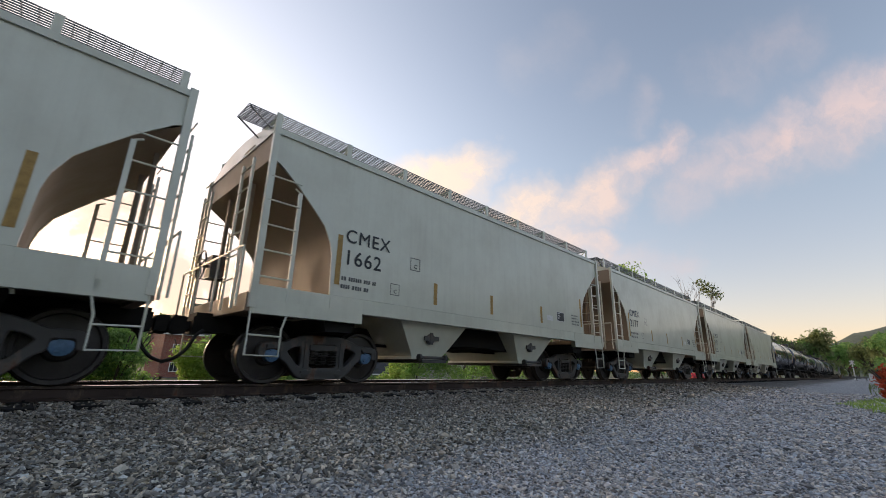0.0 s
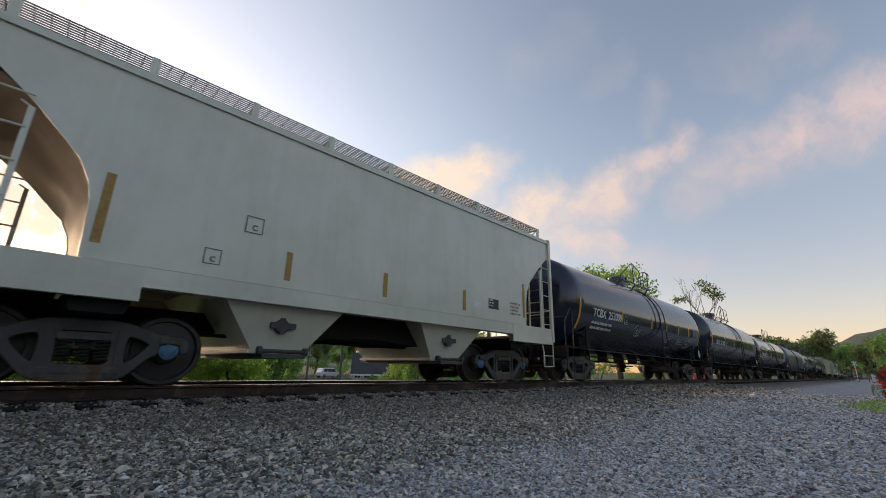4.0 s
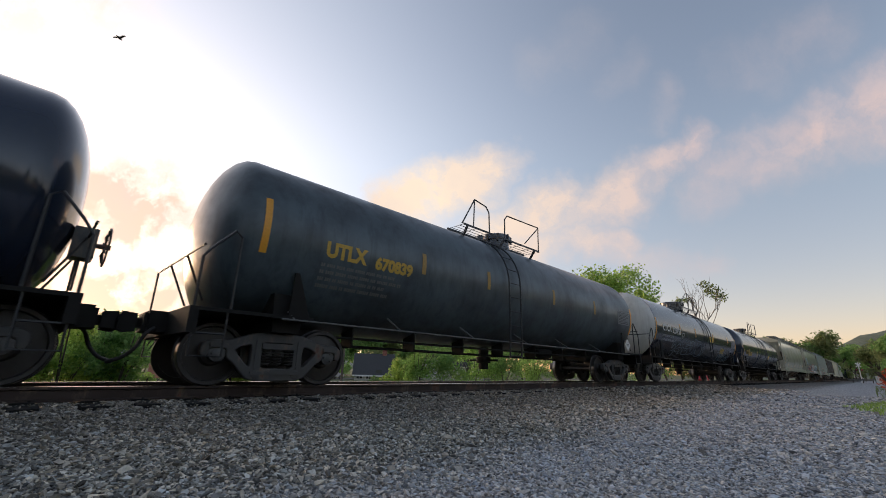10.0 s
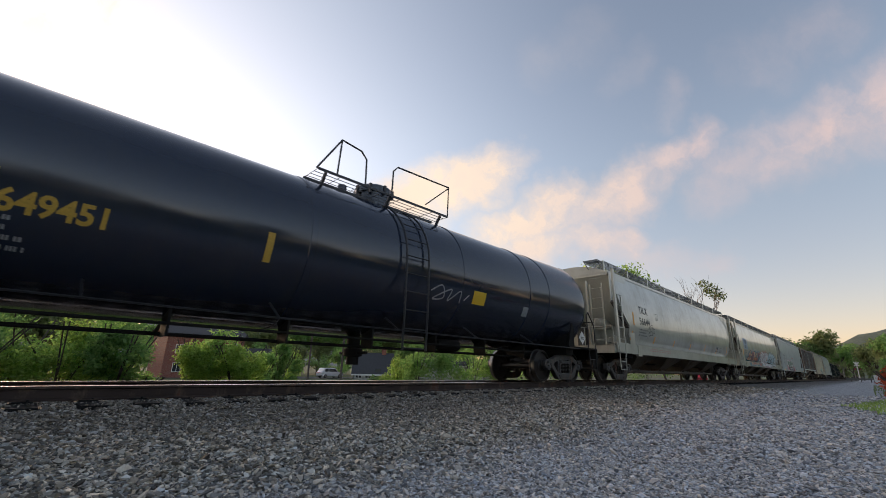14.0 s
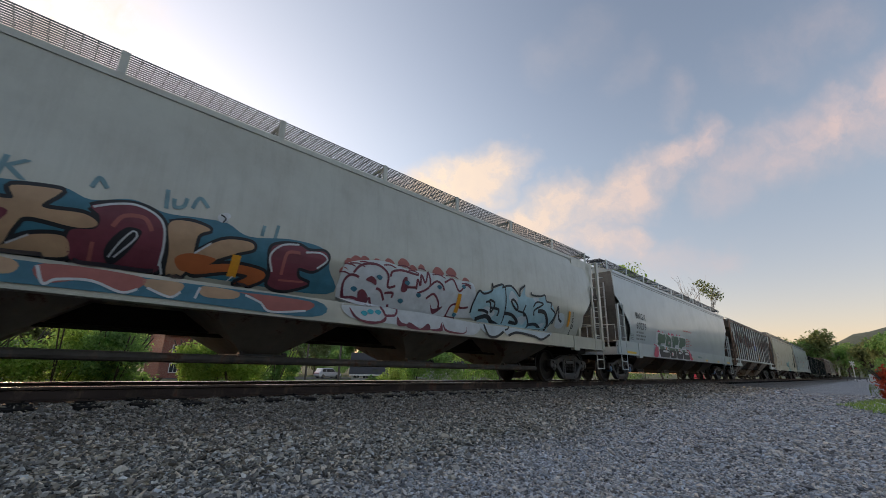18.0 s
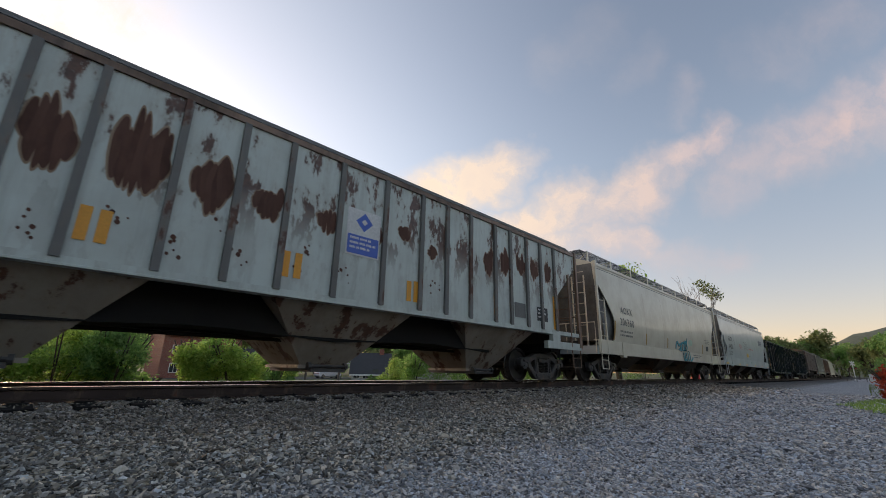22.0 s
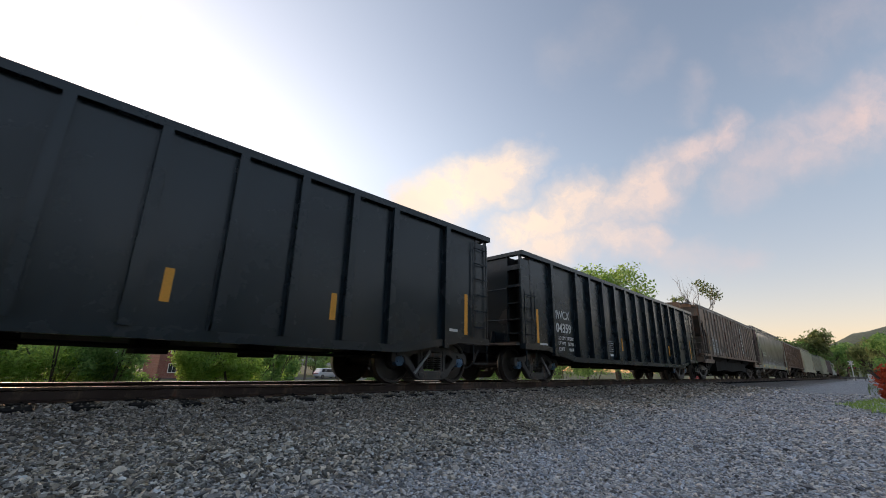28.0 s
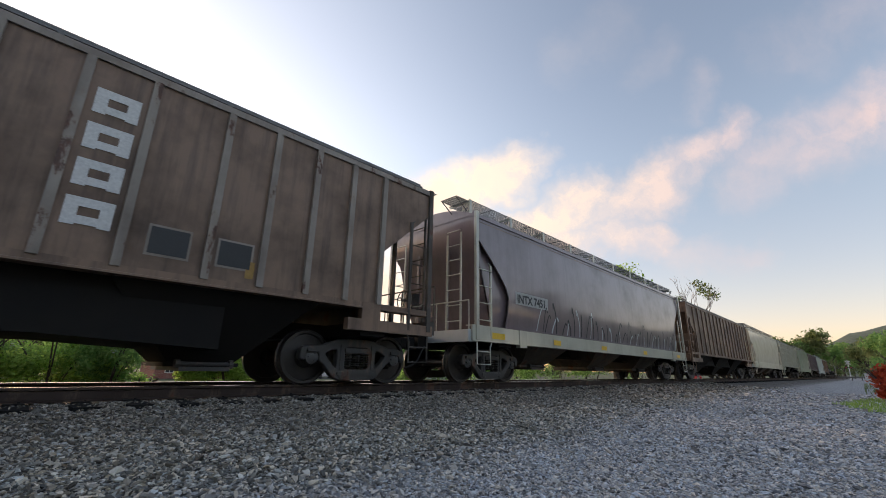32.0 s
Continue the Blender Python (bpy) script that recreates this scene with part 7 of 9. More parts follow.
# two black gondolas
for first, tc, number, mark in ((265.80, 13.13, "204191", "MWCX"), (283.11, 13.16, "204359", "MWCX")):
    spec = dict(half=half_of(tc, 2.42), tc=tc, body=7.91, mat=M["gon"], end_mat=M["gon"], label="tall black ribbed gondola car with amber stripes", bw=True, cap="cap_blue")
    car, surf = gondola_car(spec, "gondola")
    letters(mark, .25, M["white"], car, -6.36, 1.80, surf, .014, squash=.86)
    letters(number, .27, M["white"], car, -6.38, 1.41, surf, .012, squash=.96)
    for row, (word, figure) in enumerate((("LD LMT", "209300"), ("LT WT", "76700"), ("CUFT", "4014"))):
        letters(word, .10, M["white"], car, -6.1, 1.20 - row * .16, surf, .004)
        letters(figure, .10, M["white"], car, -5.62 + .06 * row, 1.20 - row * .16, surf, .004)
    for x, z0, z1 in ((-7.18, 1.03, 1.95), (-3.86, 1.05, 1.51), (-1.49, 1.06, 1.51), (1.38, 1.05, 1.49), (3.8, 1.05, 1.50), (7.17, 1.04, 1.95)):
        patch("reflector_strip", YEL, car, x - .055, x + .055, z0, z1, surf)
    marks(car, M["soft_white"], -2.72, -2.2, .96, 1.36, 6, surf, rng); patch("small_label", M["white"], car, -2.6, -2.35, .84, .92, surf); patch("small_label", M["white"], car, 6.4, 6.9, 1.08, 1.14, surf); patch("small_label", M["white"], car, -7.1, -6.7, .98, 1.04, surf)
    for q in (-1, 1):
        g = Geo().bar((q * (tc / 2 - .55), -1.13, .20), (q * (tc / 2 - .12), -1.13, .66), .035, .05)
        part("brake_lever", g, M["soft_white"], car, "pale worn brake lever")
    place(car, first, tc)

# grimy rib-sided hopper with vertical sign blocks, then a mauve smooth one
# ends and bays are coloured dark to stand for the shade on them
car, surf = long_hopper(300.48, 13.71, 2.26, "grimy brown-grey rib-sided hopper with white sign panels", "grimy_hopper", mat=M["brown_grey"], dark=M["shade_grime"], trim=M["brown_grey"], gear=M["shade_grime"], bay_mat=M["under"], rib_mat=M["rib_pale"], chord=M["rib_pale"], ribs=(19, -6.88), rib_xs=[-6.88, -6.16, -5.40, -4.66, -3.92, -3.0, -2.29, -1.5, -.75, 0, .75, 1.5, 2.29, 3.0, 3.96, 4.70, 5.43, 6.16, 6.88], **dict(ribbed, fill=(.60, 1.25), eave=4.02, cut=[(.05, 3.48), (1.22, 2.42), (1.24, 1.42)]))
RS = lambda x, z: surf(x, z) - .004
for x0, x1, z0, z1 in ((-6.08, -5.46, 1.52, 2.50), (-5.34, -4.70, 1.50, 2.36), (-4.60, -4.02, 1.52, 1.86)):
    w = x1 - x0
    blob(car, M["rib_pale"], [(x0, z0), (x0 - .02, z1 - .12), (x0 + w * .25, z1), (x1 - w * .2, z1 - .06), (x1, z1 - .2), (x1 + .01, z0)], RS, "pale_patch", .004)
for x0, x1, z0, z1 in ((-6.02, -5.48, 1.94, 2.32), (-5.30, -4.74, 1.94, 2.32), (-6.02, -5.48, 1.56, 1.86), (-5.28, -4.76, 1.56, 1.86)):
    patch("sign_panel", M["panel_white"], car, x0, x1, z0, z1, RS)
for txt, x, z in (("IN", -5.93, 2.00), ("TX", -5.24, 1.98)):
    letters(txt, .25, M["black"], car, x, z, RS, .022, lift=.014)
for txt, x, z in (("76", -5.90, 1.60), ("17", -5.16, 1.60)):
    letters(txt, .22, M["faded_black"], car, x, z, RS, .012, lift=.014)
letters("5", .2, M["faded_black"], car, -4.4, 1.64, RS, .01, lift=.014)
# tall vertical sign as plain hollow blocks
for k in range(4):
    z1, z0 = 3.58 - k * .48, 3.58 - k * .48 - .34
    for a, b, c0, d in ((2.42, 2.55, z0, z1), (2.75, 2.88, z0, z1), (2.55, 2.75, z1 - .11, z1), (2.55, 2.75, z0 + .02, z0 + .12)):
        patch("sign_block", M["white"], car, a, b, c0, d, surf, .012, rows=1)
patch("dark_panel", M["black"], car, -6.62, -6.34, 1.86, 2.0, RS, .012)
patch("reflector_strip", M["reflector_old"], car, -6.925, -6.835, 1.5, 2.45, lambda x, z: -1.56, .063)
for x, z0, z1 in ((-4.56, 1.44, 1.78), (.6, 1.5, 1.85), (4.55, 1.5, 1.75), (6.9, 1.5, 2.3)):
    patch("reflector_strip", M["reflector_old"], car, x - .06, x + .06, z0, z1, surf, .012)
for x0, rim, fill in ((-3.72, "brown_grey", "shade_grime"), (-2.85, "brown_grey", "shade_grime"), (3.28, "rib_pale", "black"), (4.10, "rib_pale", "black")):
    patch("panel_rim", M[rim], car, x0 - .03, x0 + .47, 1.60, 2.01, RS)
    patch("dark_panel", M[fill], car, x0, x0 + .44, 1.63, 1.98, RS, .012)
mauve = dict(newer, post_top=4.06, mat=M["mauve"], dark=M["mauve"], trim=M["weathered"], groove_mat=M["brown_grey"], sill=(.95, 1.28), cut=[(.05, 3.45), (.55, 3.0), (.95, 2.6), (1.22, 2.3), (1.32, 2.05), (1.25, 1.30)])
car, surf = long_hopper(318.22, 13.40, 2.26, "grimy mauve-grey hopper with a scrawled lower side", "mauve_hopper", body=7.95, bays=(-4.2, 0, 4.2), brackets=10, **mauve)
patch("sign_panel", M["panel_white"], car, -6.35, -4.75, 1.95, 2.28, surf); letters("INTX 7451", .22, M["black"], car, -6.28, 2.0, surf, .014, lift=.012)
tuft = random.Random(17)
for k in range(46):
    x = -5.3 + k * .27 + tuft.uniform(-.1, .1)
    h, lean = tuft.uniform(.25, .85), tuft.uniform(-.25, .3)
    scrawl(car, M["graf_black" if k % 3 else "graf_pale"], [(x, 1.34), (x + lean * .3, 1.34 + h * .5), (x + lean, 1.34 + h), (x + lean * 1.3 + .05, 1.34 + h * .8)], tuft.uniform(.03, .06), surf, lift=.006 + .0012 * (k % 5))
for x0, x1 in ((-7.4, -6.9), (-4.6, -4.2), (-1.5, -1.1), (2.3, 2.7), (6.6, 7.0)):
    patch("reflector_strip", M["label_yellow"], car, x0, x1, 1.0, 1.14, lambda x, z: -1.64)

# the rest of the train, far off
u = 318.22 + 13.40 + WB + 2.26
FAR = [("ribbed", "brown_grey"), ("new", "cream"), ("ribbed", "weathered"), ("new", "weathered"), ("ribbed", "mauve"), ("new", "light_grey"), ("ribbed", "brown_grey"),
       ("tank", "tank"), ("tank", "tank"), ("new", "weathered"), ("ribbed", "weathered"), ("tank", "tank"), ("new", "cream"), ("ribbed", "brown_grey")]
for kind, m in FAR:
    tc = 13.5
    if kind == "tank":
        car, surf = tank_car(dict(half=half_of(tc, 2.26), tc=tc, mat=M[m], label="black tank car far along the train"), "far_tank")
        place(car, u, tc)
    elif kind == "new":
        car, surf = long_hopper(u, tc, 2.26, "smooth-sided hopper far along the train", "far_new_" + m, body=8.0, bays=(-4.2, 0, 4.2), **dict(newer, mat=M[m], dark=M[m], trim=M[m]))
    else:
        car, surf = long_hopper(u, tc, 2.26, "rib-sided hopper far along the train", "far_rib_" + m, mat=M[m], dark=M[m], trim=M[m], bay_mat=M["under"], ribs=(16, -6.8), **ribbed)
    u += tc + WB + 2.26


# ---- ground, track ----
PROFILE = [(-4000, 6), (-60, .2), (-30, -.3), (-16, -.38), (-3.4, -.36), (-2.6, -.34), (-1.9, -.265), (-1.45, -.232), (1.45, -.232), (2.2, -.34), (4.0, -.62), (10, -.95), (30, -1.6), (55, -1.75), (140, -1.9), (4000, 6)]


def ground_z(y):
    for (a, za), (b, zb) in zip(PROFILE, PROFILE[1:]):
        if a <= y <= b:
            return za + (zb - za) * (y - a) / (b - a)
    return 0


def lot_edge(x):
    """Where the coarse ballast gives way to the fine gravel of the lot."""
    return -5.75 + 1.0 * np.clip(x / 14.0, 0, 1) + .16 * np.sin(x * 1.1) + .10 * np.sin(2.7 * x + 1)


def shoulder_tone(n, v):
    """0 on the lot, 1 on the ballast, with a worn edge; and a second one close to the track."""
    sep = n.add("SeparateXYZ")
    n.link(v, sep.inputs[0])
    slope = n.add("MapRange")
    slope.inputs["From Max"].default_value, slope.inputs["To Max"].default_value = 14.0, -1.0
    n.link(sep.outputs["X"], slope.inputs["Value"])
    wob = n.add("Math", operation="ADD")
    n.link(sep.outputs["Y"], wob.inputs[0])
    n.link(n.mul(n.noise(v, .5, 5, .6), 2.2), wob.inputs[1])
    rel = n.add("Math", operation="ADD")
    n.link(wob.outputs[0], rel.inputs[0])
    n.link(slope.outputs[0], rel.inputs[1])
    out = []
    for a, lo, hi in ((rel, -6.1 + 1.1, -4.9 + 1.1), (wob, -4.2 + 1.1, -2.4 + 1.1), (wob, 3.2 + 1.1, 4.2 + 1.1), (wob, -13.0 + 1.1, -14.5 + 1.1)):
        m = n.add("MapRange")
        m.inputs["From Min"].default_value, m.inputs["From Max"].default_value = lo, hi
        n.link(a.outputs[0], m.inputs["Value"])
        out.append(m.outputs[0])
    return out


def ground_material():
    n = Nodes("gravel_and_grass_ground")
    n.coord = n.add("TexCoord")
    v = n.object_coord((1, 1, 1), False)
    ballast, brown, far, near = shoulder_tone(n, v)
    vor = n.add("TexVoronoi")
    vor.inputs["Scale"].default_value = 55.0
    n.link(v, vor.inputs["Vector"])
    tone = n.add("SeparateColor")
    n.link(vor.outputs["Color"], tone.inputs[0])
    fine = n.mix(tone.outputs[0], (.17, .172, .178), (.62, .62, .625))
    fine = n.mix(n.noise(v, 9, 6, .75, .35, .65), n.mix(.28, fine, (.14, .14, .15)), fine)
    # wheel ruts along the lot, and patches of washed-in earth
    fine = n.mix(n.noise(n.object_coord((.05, 1.6, 1), False), 1.0, 5, .65, .38, .68), fine, n.mix(.30, fine, (.24, .24, .255)))
    fine = n.mix(n.noise(v, 1.3, 5, .65, .56, .72), fine, n.mix(.40, fine, (.32, .26, .20)))
    bed = n.mix(tone.outputs[0], (.05, .049, .046), (.26, .255, .245))
    c = n.mix(ballast, fine, bed)
    c = n.mix(n.mul(brown, .6), c, (.085, .070, .058))
    grass = n.mix(n.noise(v, 3, 6, .7, .3, .7), (.035, .055, .015), (.10, .12, .04))
    c = n.mix(far, c, grass)
    c = n.mix(near, c, grass)
    n.colour(c)
    n.rough(.85)
    n.bump(vor.outputs["Distance"], .8, .02)
    return n.mat


def build_ground():
    g = Geo()
    xs = [-4000, -200, -40, -10, 0, 10, 20, 40, 80, 160, 400, 4000]
    g.grid([[(x, y, z) for x in xs] for y, z in PROFILE])
    return tagged(part("ground", g, ground_material()), "grey gravel lot and ballast shoulder with grass beyond", "ground", kind="structure")


build_ground()


def stone_material():
    n = Nodes("crushed_limestone")
    geo = n.add("NewGeometry")
    v = n.object_coord((1, 1, 1), False)
    ballast, brown, far, near = shoulder_tone(n, v)
    ramps = []
    for stops in (((0, (.065, .062, .052)), (.4, (.31, .297, .250)), (.8, (.57, .545, .465)), (1, (.88, .86, .76))),
                  ((0, (.14, .14, .142)), (.4, (.50, .50, .495)), (.8, (.75, .745, .72)), (1, (.92, .91, .88)))):
        c = n.add("ValToRGB")
        for i, (p, col) in enumerate(stops):
            e = c.color_ramp.elements[i] if i < 2 else c.color_ramp.elements.new(p)
            e.position, e.color = p, (*col, 1)
        n.link(geo.outputs["Random Per Island"], c.inputs[0])
        ramps.append(c.outputs[0])
    col = n.mix(ballast, ramps[1], ramps[0])
    # some stones are rusty or bluish
    odd = n.add("Math", operation="FRACT")
    n.link(n.mul(geo.outputs["Random Per Island"], 57.0), odd.inputs[0])
    hue = n.add("ValToRGB")
    hue.color_ramp.elements[0].color, hue.color_ramp.elements[1].color = (.82, .90, 1.05, 1), (1.14, .98, .82, 1)
    n.link(odd.outputs[0], hue.inputs[0])
    col = n.mix(.8, col, hue.outputs[0], "MULTIPLY")
    col = n.mix(n.mul(brown, .42), col, (.15, .122, .098))
    col = n.mix(n.noise(v, 70, 4, .65, .3, .8), col, n.mix(.35, col, (.03, .03, .03)))
    n.colour(col)
    n.rough(.85)
    return n.mat


def stone_shape(rng):
    """A broken stone: the hull of a few points in a flat box."""
    bm = bmesh.new()
    for k in range(9):
        d = Vector((rng.gauss(0, 1), rng.gauss(0, 1), rng.gauss(0, 1))).normalized() * rng.uniform(.8, 1.05)
        bm.verts.new((d.x * 1.45, d.y * .85, d.z * .60))
    bmesh.ops.convex_hull(bm, input=bm.verts[:])
    bmesh.ops.delete(bm, geom=[v for v in bm.verts if not v.link_faces], context="VERTS")
    bmesh.ops.triangulate(bm, faces=bm.faces[:])
    bm.verts.index_update()
    out = np.array([v.co[:] for v in bm.verts]), np.array([[v.index for v in f.verts] for f in bm.faces])
    bm.free()
    return out


def build_stones():
    """Crushed stone: angular lumps on the shoulder and in the track, finer chips on the lot."""
    r, rng = np.random.RandomState(5), random.Random(5)
    shapes = [stone_shape(rng) for _ in range(14)]
    octo = np.array([(1.3, 0, 0), (-1.3, .1, 0), (0, .9, 0), (.2, -.9, 0), (0, 0, .6), (0, 0, -.6)]), np.array([(0, 2, 4), (2, 1, 4), (1, 3, 4), (3, 0, 4), (2, 0, 5), (1, 2, 5), (3, 1, 5), (0, 3, 5)])
    V, F, base = [], [], 0
    a0, a1 = radians(-6), radians(97)
    # from, to, stones to the square metre, radius, on the lot
    for lo, hi, per, size, lot in ((1.6, 8.0, 1850, .0158, False), (8.0, 14.0, 900, .022, False), (14.0, 30.0, 260, .036, False), (1.6, 4.5, 4200, .0098, True), (4.5, 8.0, 1500, .0135, True), (8.0, 13.0, 420, .017, True), (13.0, 24.0, 130, .024, True)):
        count = int(.5 * (a1 - a0) * (hi * hi - lo * lo) * per)
        rad = np.sqrt(r.uniform(lo * lo, hi * hi, count))
        ang = r.uniform(a0, a1, count)
        x, y = rad * np.cos(ang), EYE[1] + rad * np.sin(ang)
        edge = lot_edge(x) + r.normal(0, .28, count)
        keep = (y < 2.6) & ~((np.abs(np.abs(y) - .7535) < .13)) & ((y < edge) if lot else (y > edge))
        near_tie = np.abs((x + 10) / .535 - np.round((x + 10) / .535)) * .535 < .15
        keep &= ~(near_tie & (np.abs(y) < 1.56) & (r.uniform(0, 1, count) < .93))
        x, y = x[keep], y[keep]
        z = np.interp(y, [p[0] for p in PROFILE], [p[1] for p in PROFILE])
        kind = r.randint(0, 1 if lot else len(shapes), len(x))
        s = size * np.exp(r.normal(0, .30, len(x)))
        z = z + r.uniform(-.25, .75, len(x)) * s + np.where((np.abs(y) < 1.9), .012, 0) + .045 * np.exp(-((np.abs(y) - 1.22) / .26) ** 2)
        yaw, tilt, roll = r.uniform(0, 2 * np.pi, len(x)), r.normal(0, .38, len(x)), r.normal(0, .38, len(x))
        for q in range(1 if lot else len(shapes)):
            verts, faces = octo if lot else shapes[q]
            m = kind == q
            k = int(m.sum())
            p = verts[None] * (s[m][:, None, None] * r.uniform(.75, 1.25, (k, 1, 3)))
            if lot:
                p = p * (1 + r.uniform(-.3, .3, (k, len(verts), 1)))
            ct, st, cr, sr, cy, sy = (f(w[m])[:, None] for w in (tilt, roll, yaw) for f in (np.cos, np.sin))
            X, Y, Z = p[..., 0] * ct + p[..., 2] * st, p[..., 1], -p[..., 0] * st + p[..., 2] * ct
            Y, Z = Y * cr - Z * sr, Y * sr + Z * cr
            pts = np.stack([X * cy - Y * sy + x[m][:, None], X * sy + Y * cy + y[m][:, None], Z + z[m][:, None]], -1)
            V.append(pts.reshape(-1, 3))
            F.append((faces[None] + (np.arange(k) * len(verts))[:, None, None] + base).reshape(-1, 3))
            base += k * len(verts)
    V, F = np.concatenate(V), np.concatenate(F)
    me = bpy.data.meshes.new("ballast_stones")
    me.vertices.add(len(V))
    me.vertices.foreach_set("co", V.ravel())
    me.loops.add(F.size)
    me.loops.foreach_set("vertex_index", F.ravel().astype(np.int32))
    me.polygons.add(len(F))
    me.polygons.foreach_set("loop_start", np.arange(len(F), dtype=np.int32) * 3)
    me.update(calc_edges=True)
    me.validate()
    me.shade_flat()
    me.materials.append(stone_material())
    return tagged(new("ballast_stones", me), "loose crushed grey limestone ballast", "gravel", kind="stuff")


build_stones()

M["rail_side"] = paint("rusty_rail_steel", (.040, .024, .018), .75, (.025, .018, .014), .6, .1, .1)
M["rail_top"] = plain("polished_rail_head", (.85, .84, .82), .26, 1.0, .15, 3)
M["tie"] = paint("creosoted_tie_wood", (.007, .006, .0055), .95, (.014, .012, .010), .4, 0, .1)
track = thing("railway_track", "steel rails on dark wooden ties in ballast", "railway track", kind="structure")
for s in (-1, 1):
    y = s * .7535
    g = Geo()
    sec = [(-.07, -.172), (.07, -.172), (.07, -.160), (.012, -.140), (.010, -.045), (.036, -.035), (.036, -.004), (-.036, -.004), (-.036, -.035), (-.010, -.045), (-.012, -.140), (-.07, -.160)]
    for x0, x1 in ((-80, 0), (0, 20), (20, 60), (60, 500)):
        i = len(g.v)
        g.v += [(x0, y + a, b) for a, b in sec] + [(x1, y + a, b) for a, b in sec]
        n = len(sec)
        g.f += [(i + j, i + (j + 1) % n, i + n + (j + 1) % n, i + n + j) for j in range(n)]
    part("rail", g, M["rail_side"], track)
    g = Geo()
    sec = [(-.033, -.0065), (.033, -.0065), (.033, -.0030), (.008, .0), (-.033 + .025, .0), (-.033, -.0030)]
    g.v += [(x, y + a, b) for x in (-80, 500) for a, b in sec]
    g.f += [(j, (j + 1) % 6, 6 + (j + 1) % 6, 6 + j) for j in range(6)]
    part("running_surface", g, M["rail_top"], track, "polished top of the rail")


def tie_geo():
    g = Geo()
    g.box(-.125, .125, -1.46, 1.46, -.36, -.185)
    for s in (-1, 1):
        for q in (-1, 1):
            g.box(-.09, .09, s * .7535 + q * .09 - .05, s * .7535 + q * .09 + .05, -.176, -.162)
            g.cyl((.04, s * .7535 + q * .085, -.17), (.04, s * .7535 + q * .085, -.145), .014, 6)
    return g


tm = mesh("tie", tie_geo(), M["tie"])
tr = random.Random(11)
for k in range(150):
    x = -10 + k * .535 + tr.uniform(-.02, .02)
    part("tie", tm, None, track, at=pose(x, tr.uniform(-.05, .05), tr.uniform(-.01, .008), rz=tr.uniform(-.8, .8)))
g = Geo()
for k in range(600):
    x = 70.3 + k * .535
    g.box(x - .115, x + .115, -1.3, 1.3, -.36, -.178)
tagged(part("far_ties", g, M["tie"], track), kind="stuff")

# ---- drifting clouds, far off on the dome of the sky ----
# bearings across the picture of the sky: middle, right and up
SKY_MID, SKY_RIGHT, SKY_UP = Vector((.6739, .6823, .2834)), Vector((.7065, -.7073, .0229)), Vector((-.2161, -.1848, .9587))
# each bank of cloud: two ends, half width (tenths of the distance), density
CLOUDS = [((-1.2, 1.05), (1.15, 1.85), .95, 1.1), ((.9, .35), (2.9, 1.0), .95, 1.0), ((2.9, .75), (4.4, 1.45), .95, .80), ((4.4, 1.55), (6.1, 2.4), .75, .68), ((1.6, .0), (4.2, .2), .75, .75),
          ((6.2, 1.5), (7.8, 2.1), 1.0, .40), ((7.6, 2.1), (9.2, 2.9), 1.3, .62), ((9.2, 2.9), (11.6, 4.0), 1.5, .70), ((2.2, 4.6), (3.4, 5.1), .9, .08), ((7.0, 4.4), (9.2, 5.2), 1.0, .16),
          ((5.1, 3.0), (5.4, 3.6), .55, .16), ((4.4, -.1), (6.6, -.4), .6, .30), ((-12, 1.0), (-7.2, 1.1), 2.1, 1.05), ((-13.5, 5.2), (-8.2, 6.2), 1.9, .42), ((-12, -1.1), (-1.5, -.9), 1.6, 1.15), ((4.0, 4.1), (4.6, 4.4), .7, .08)]


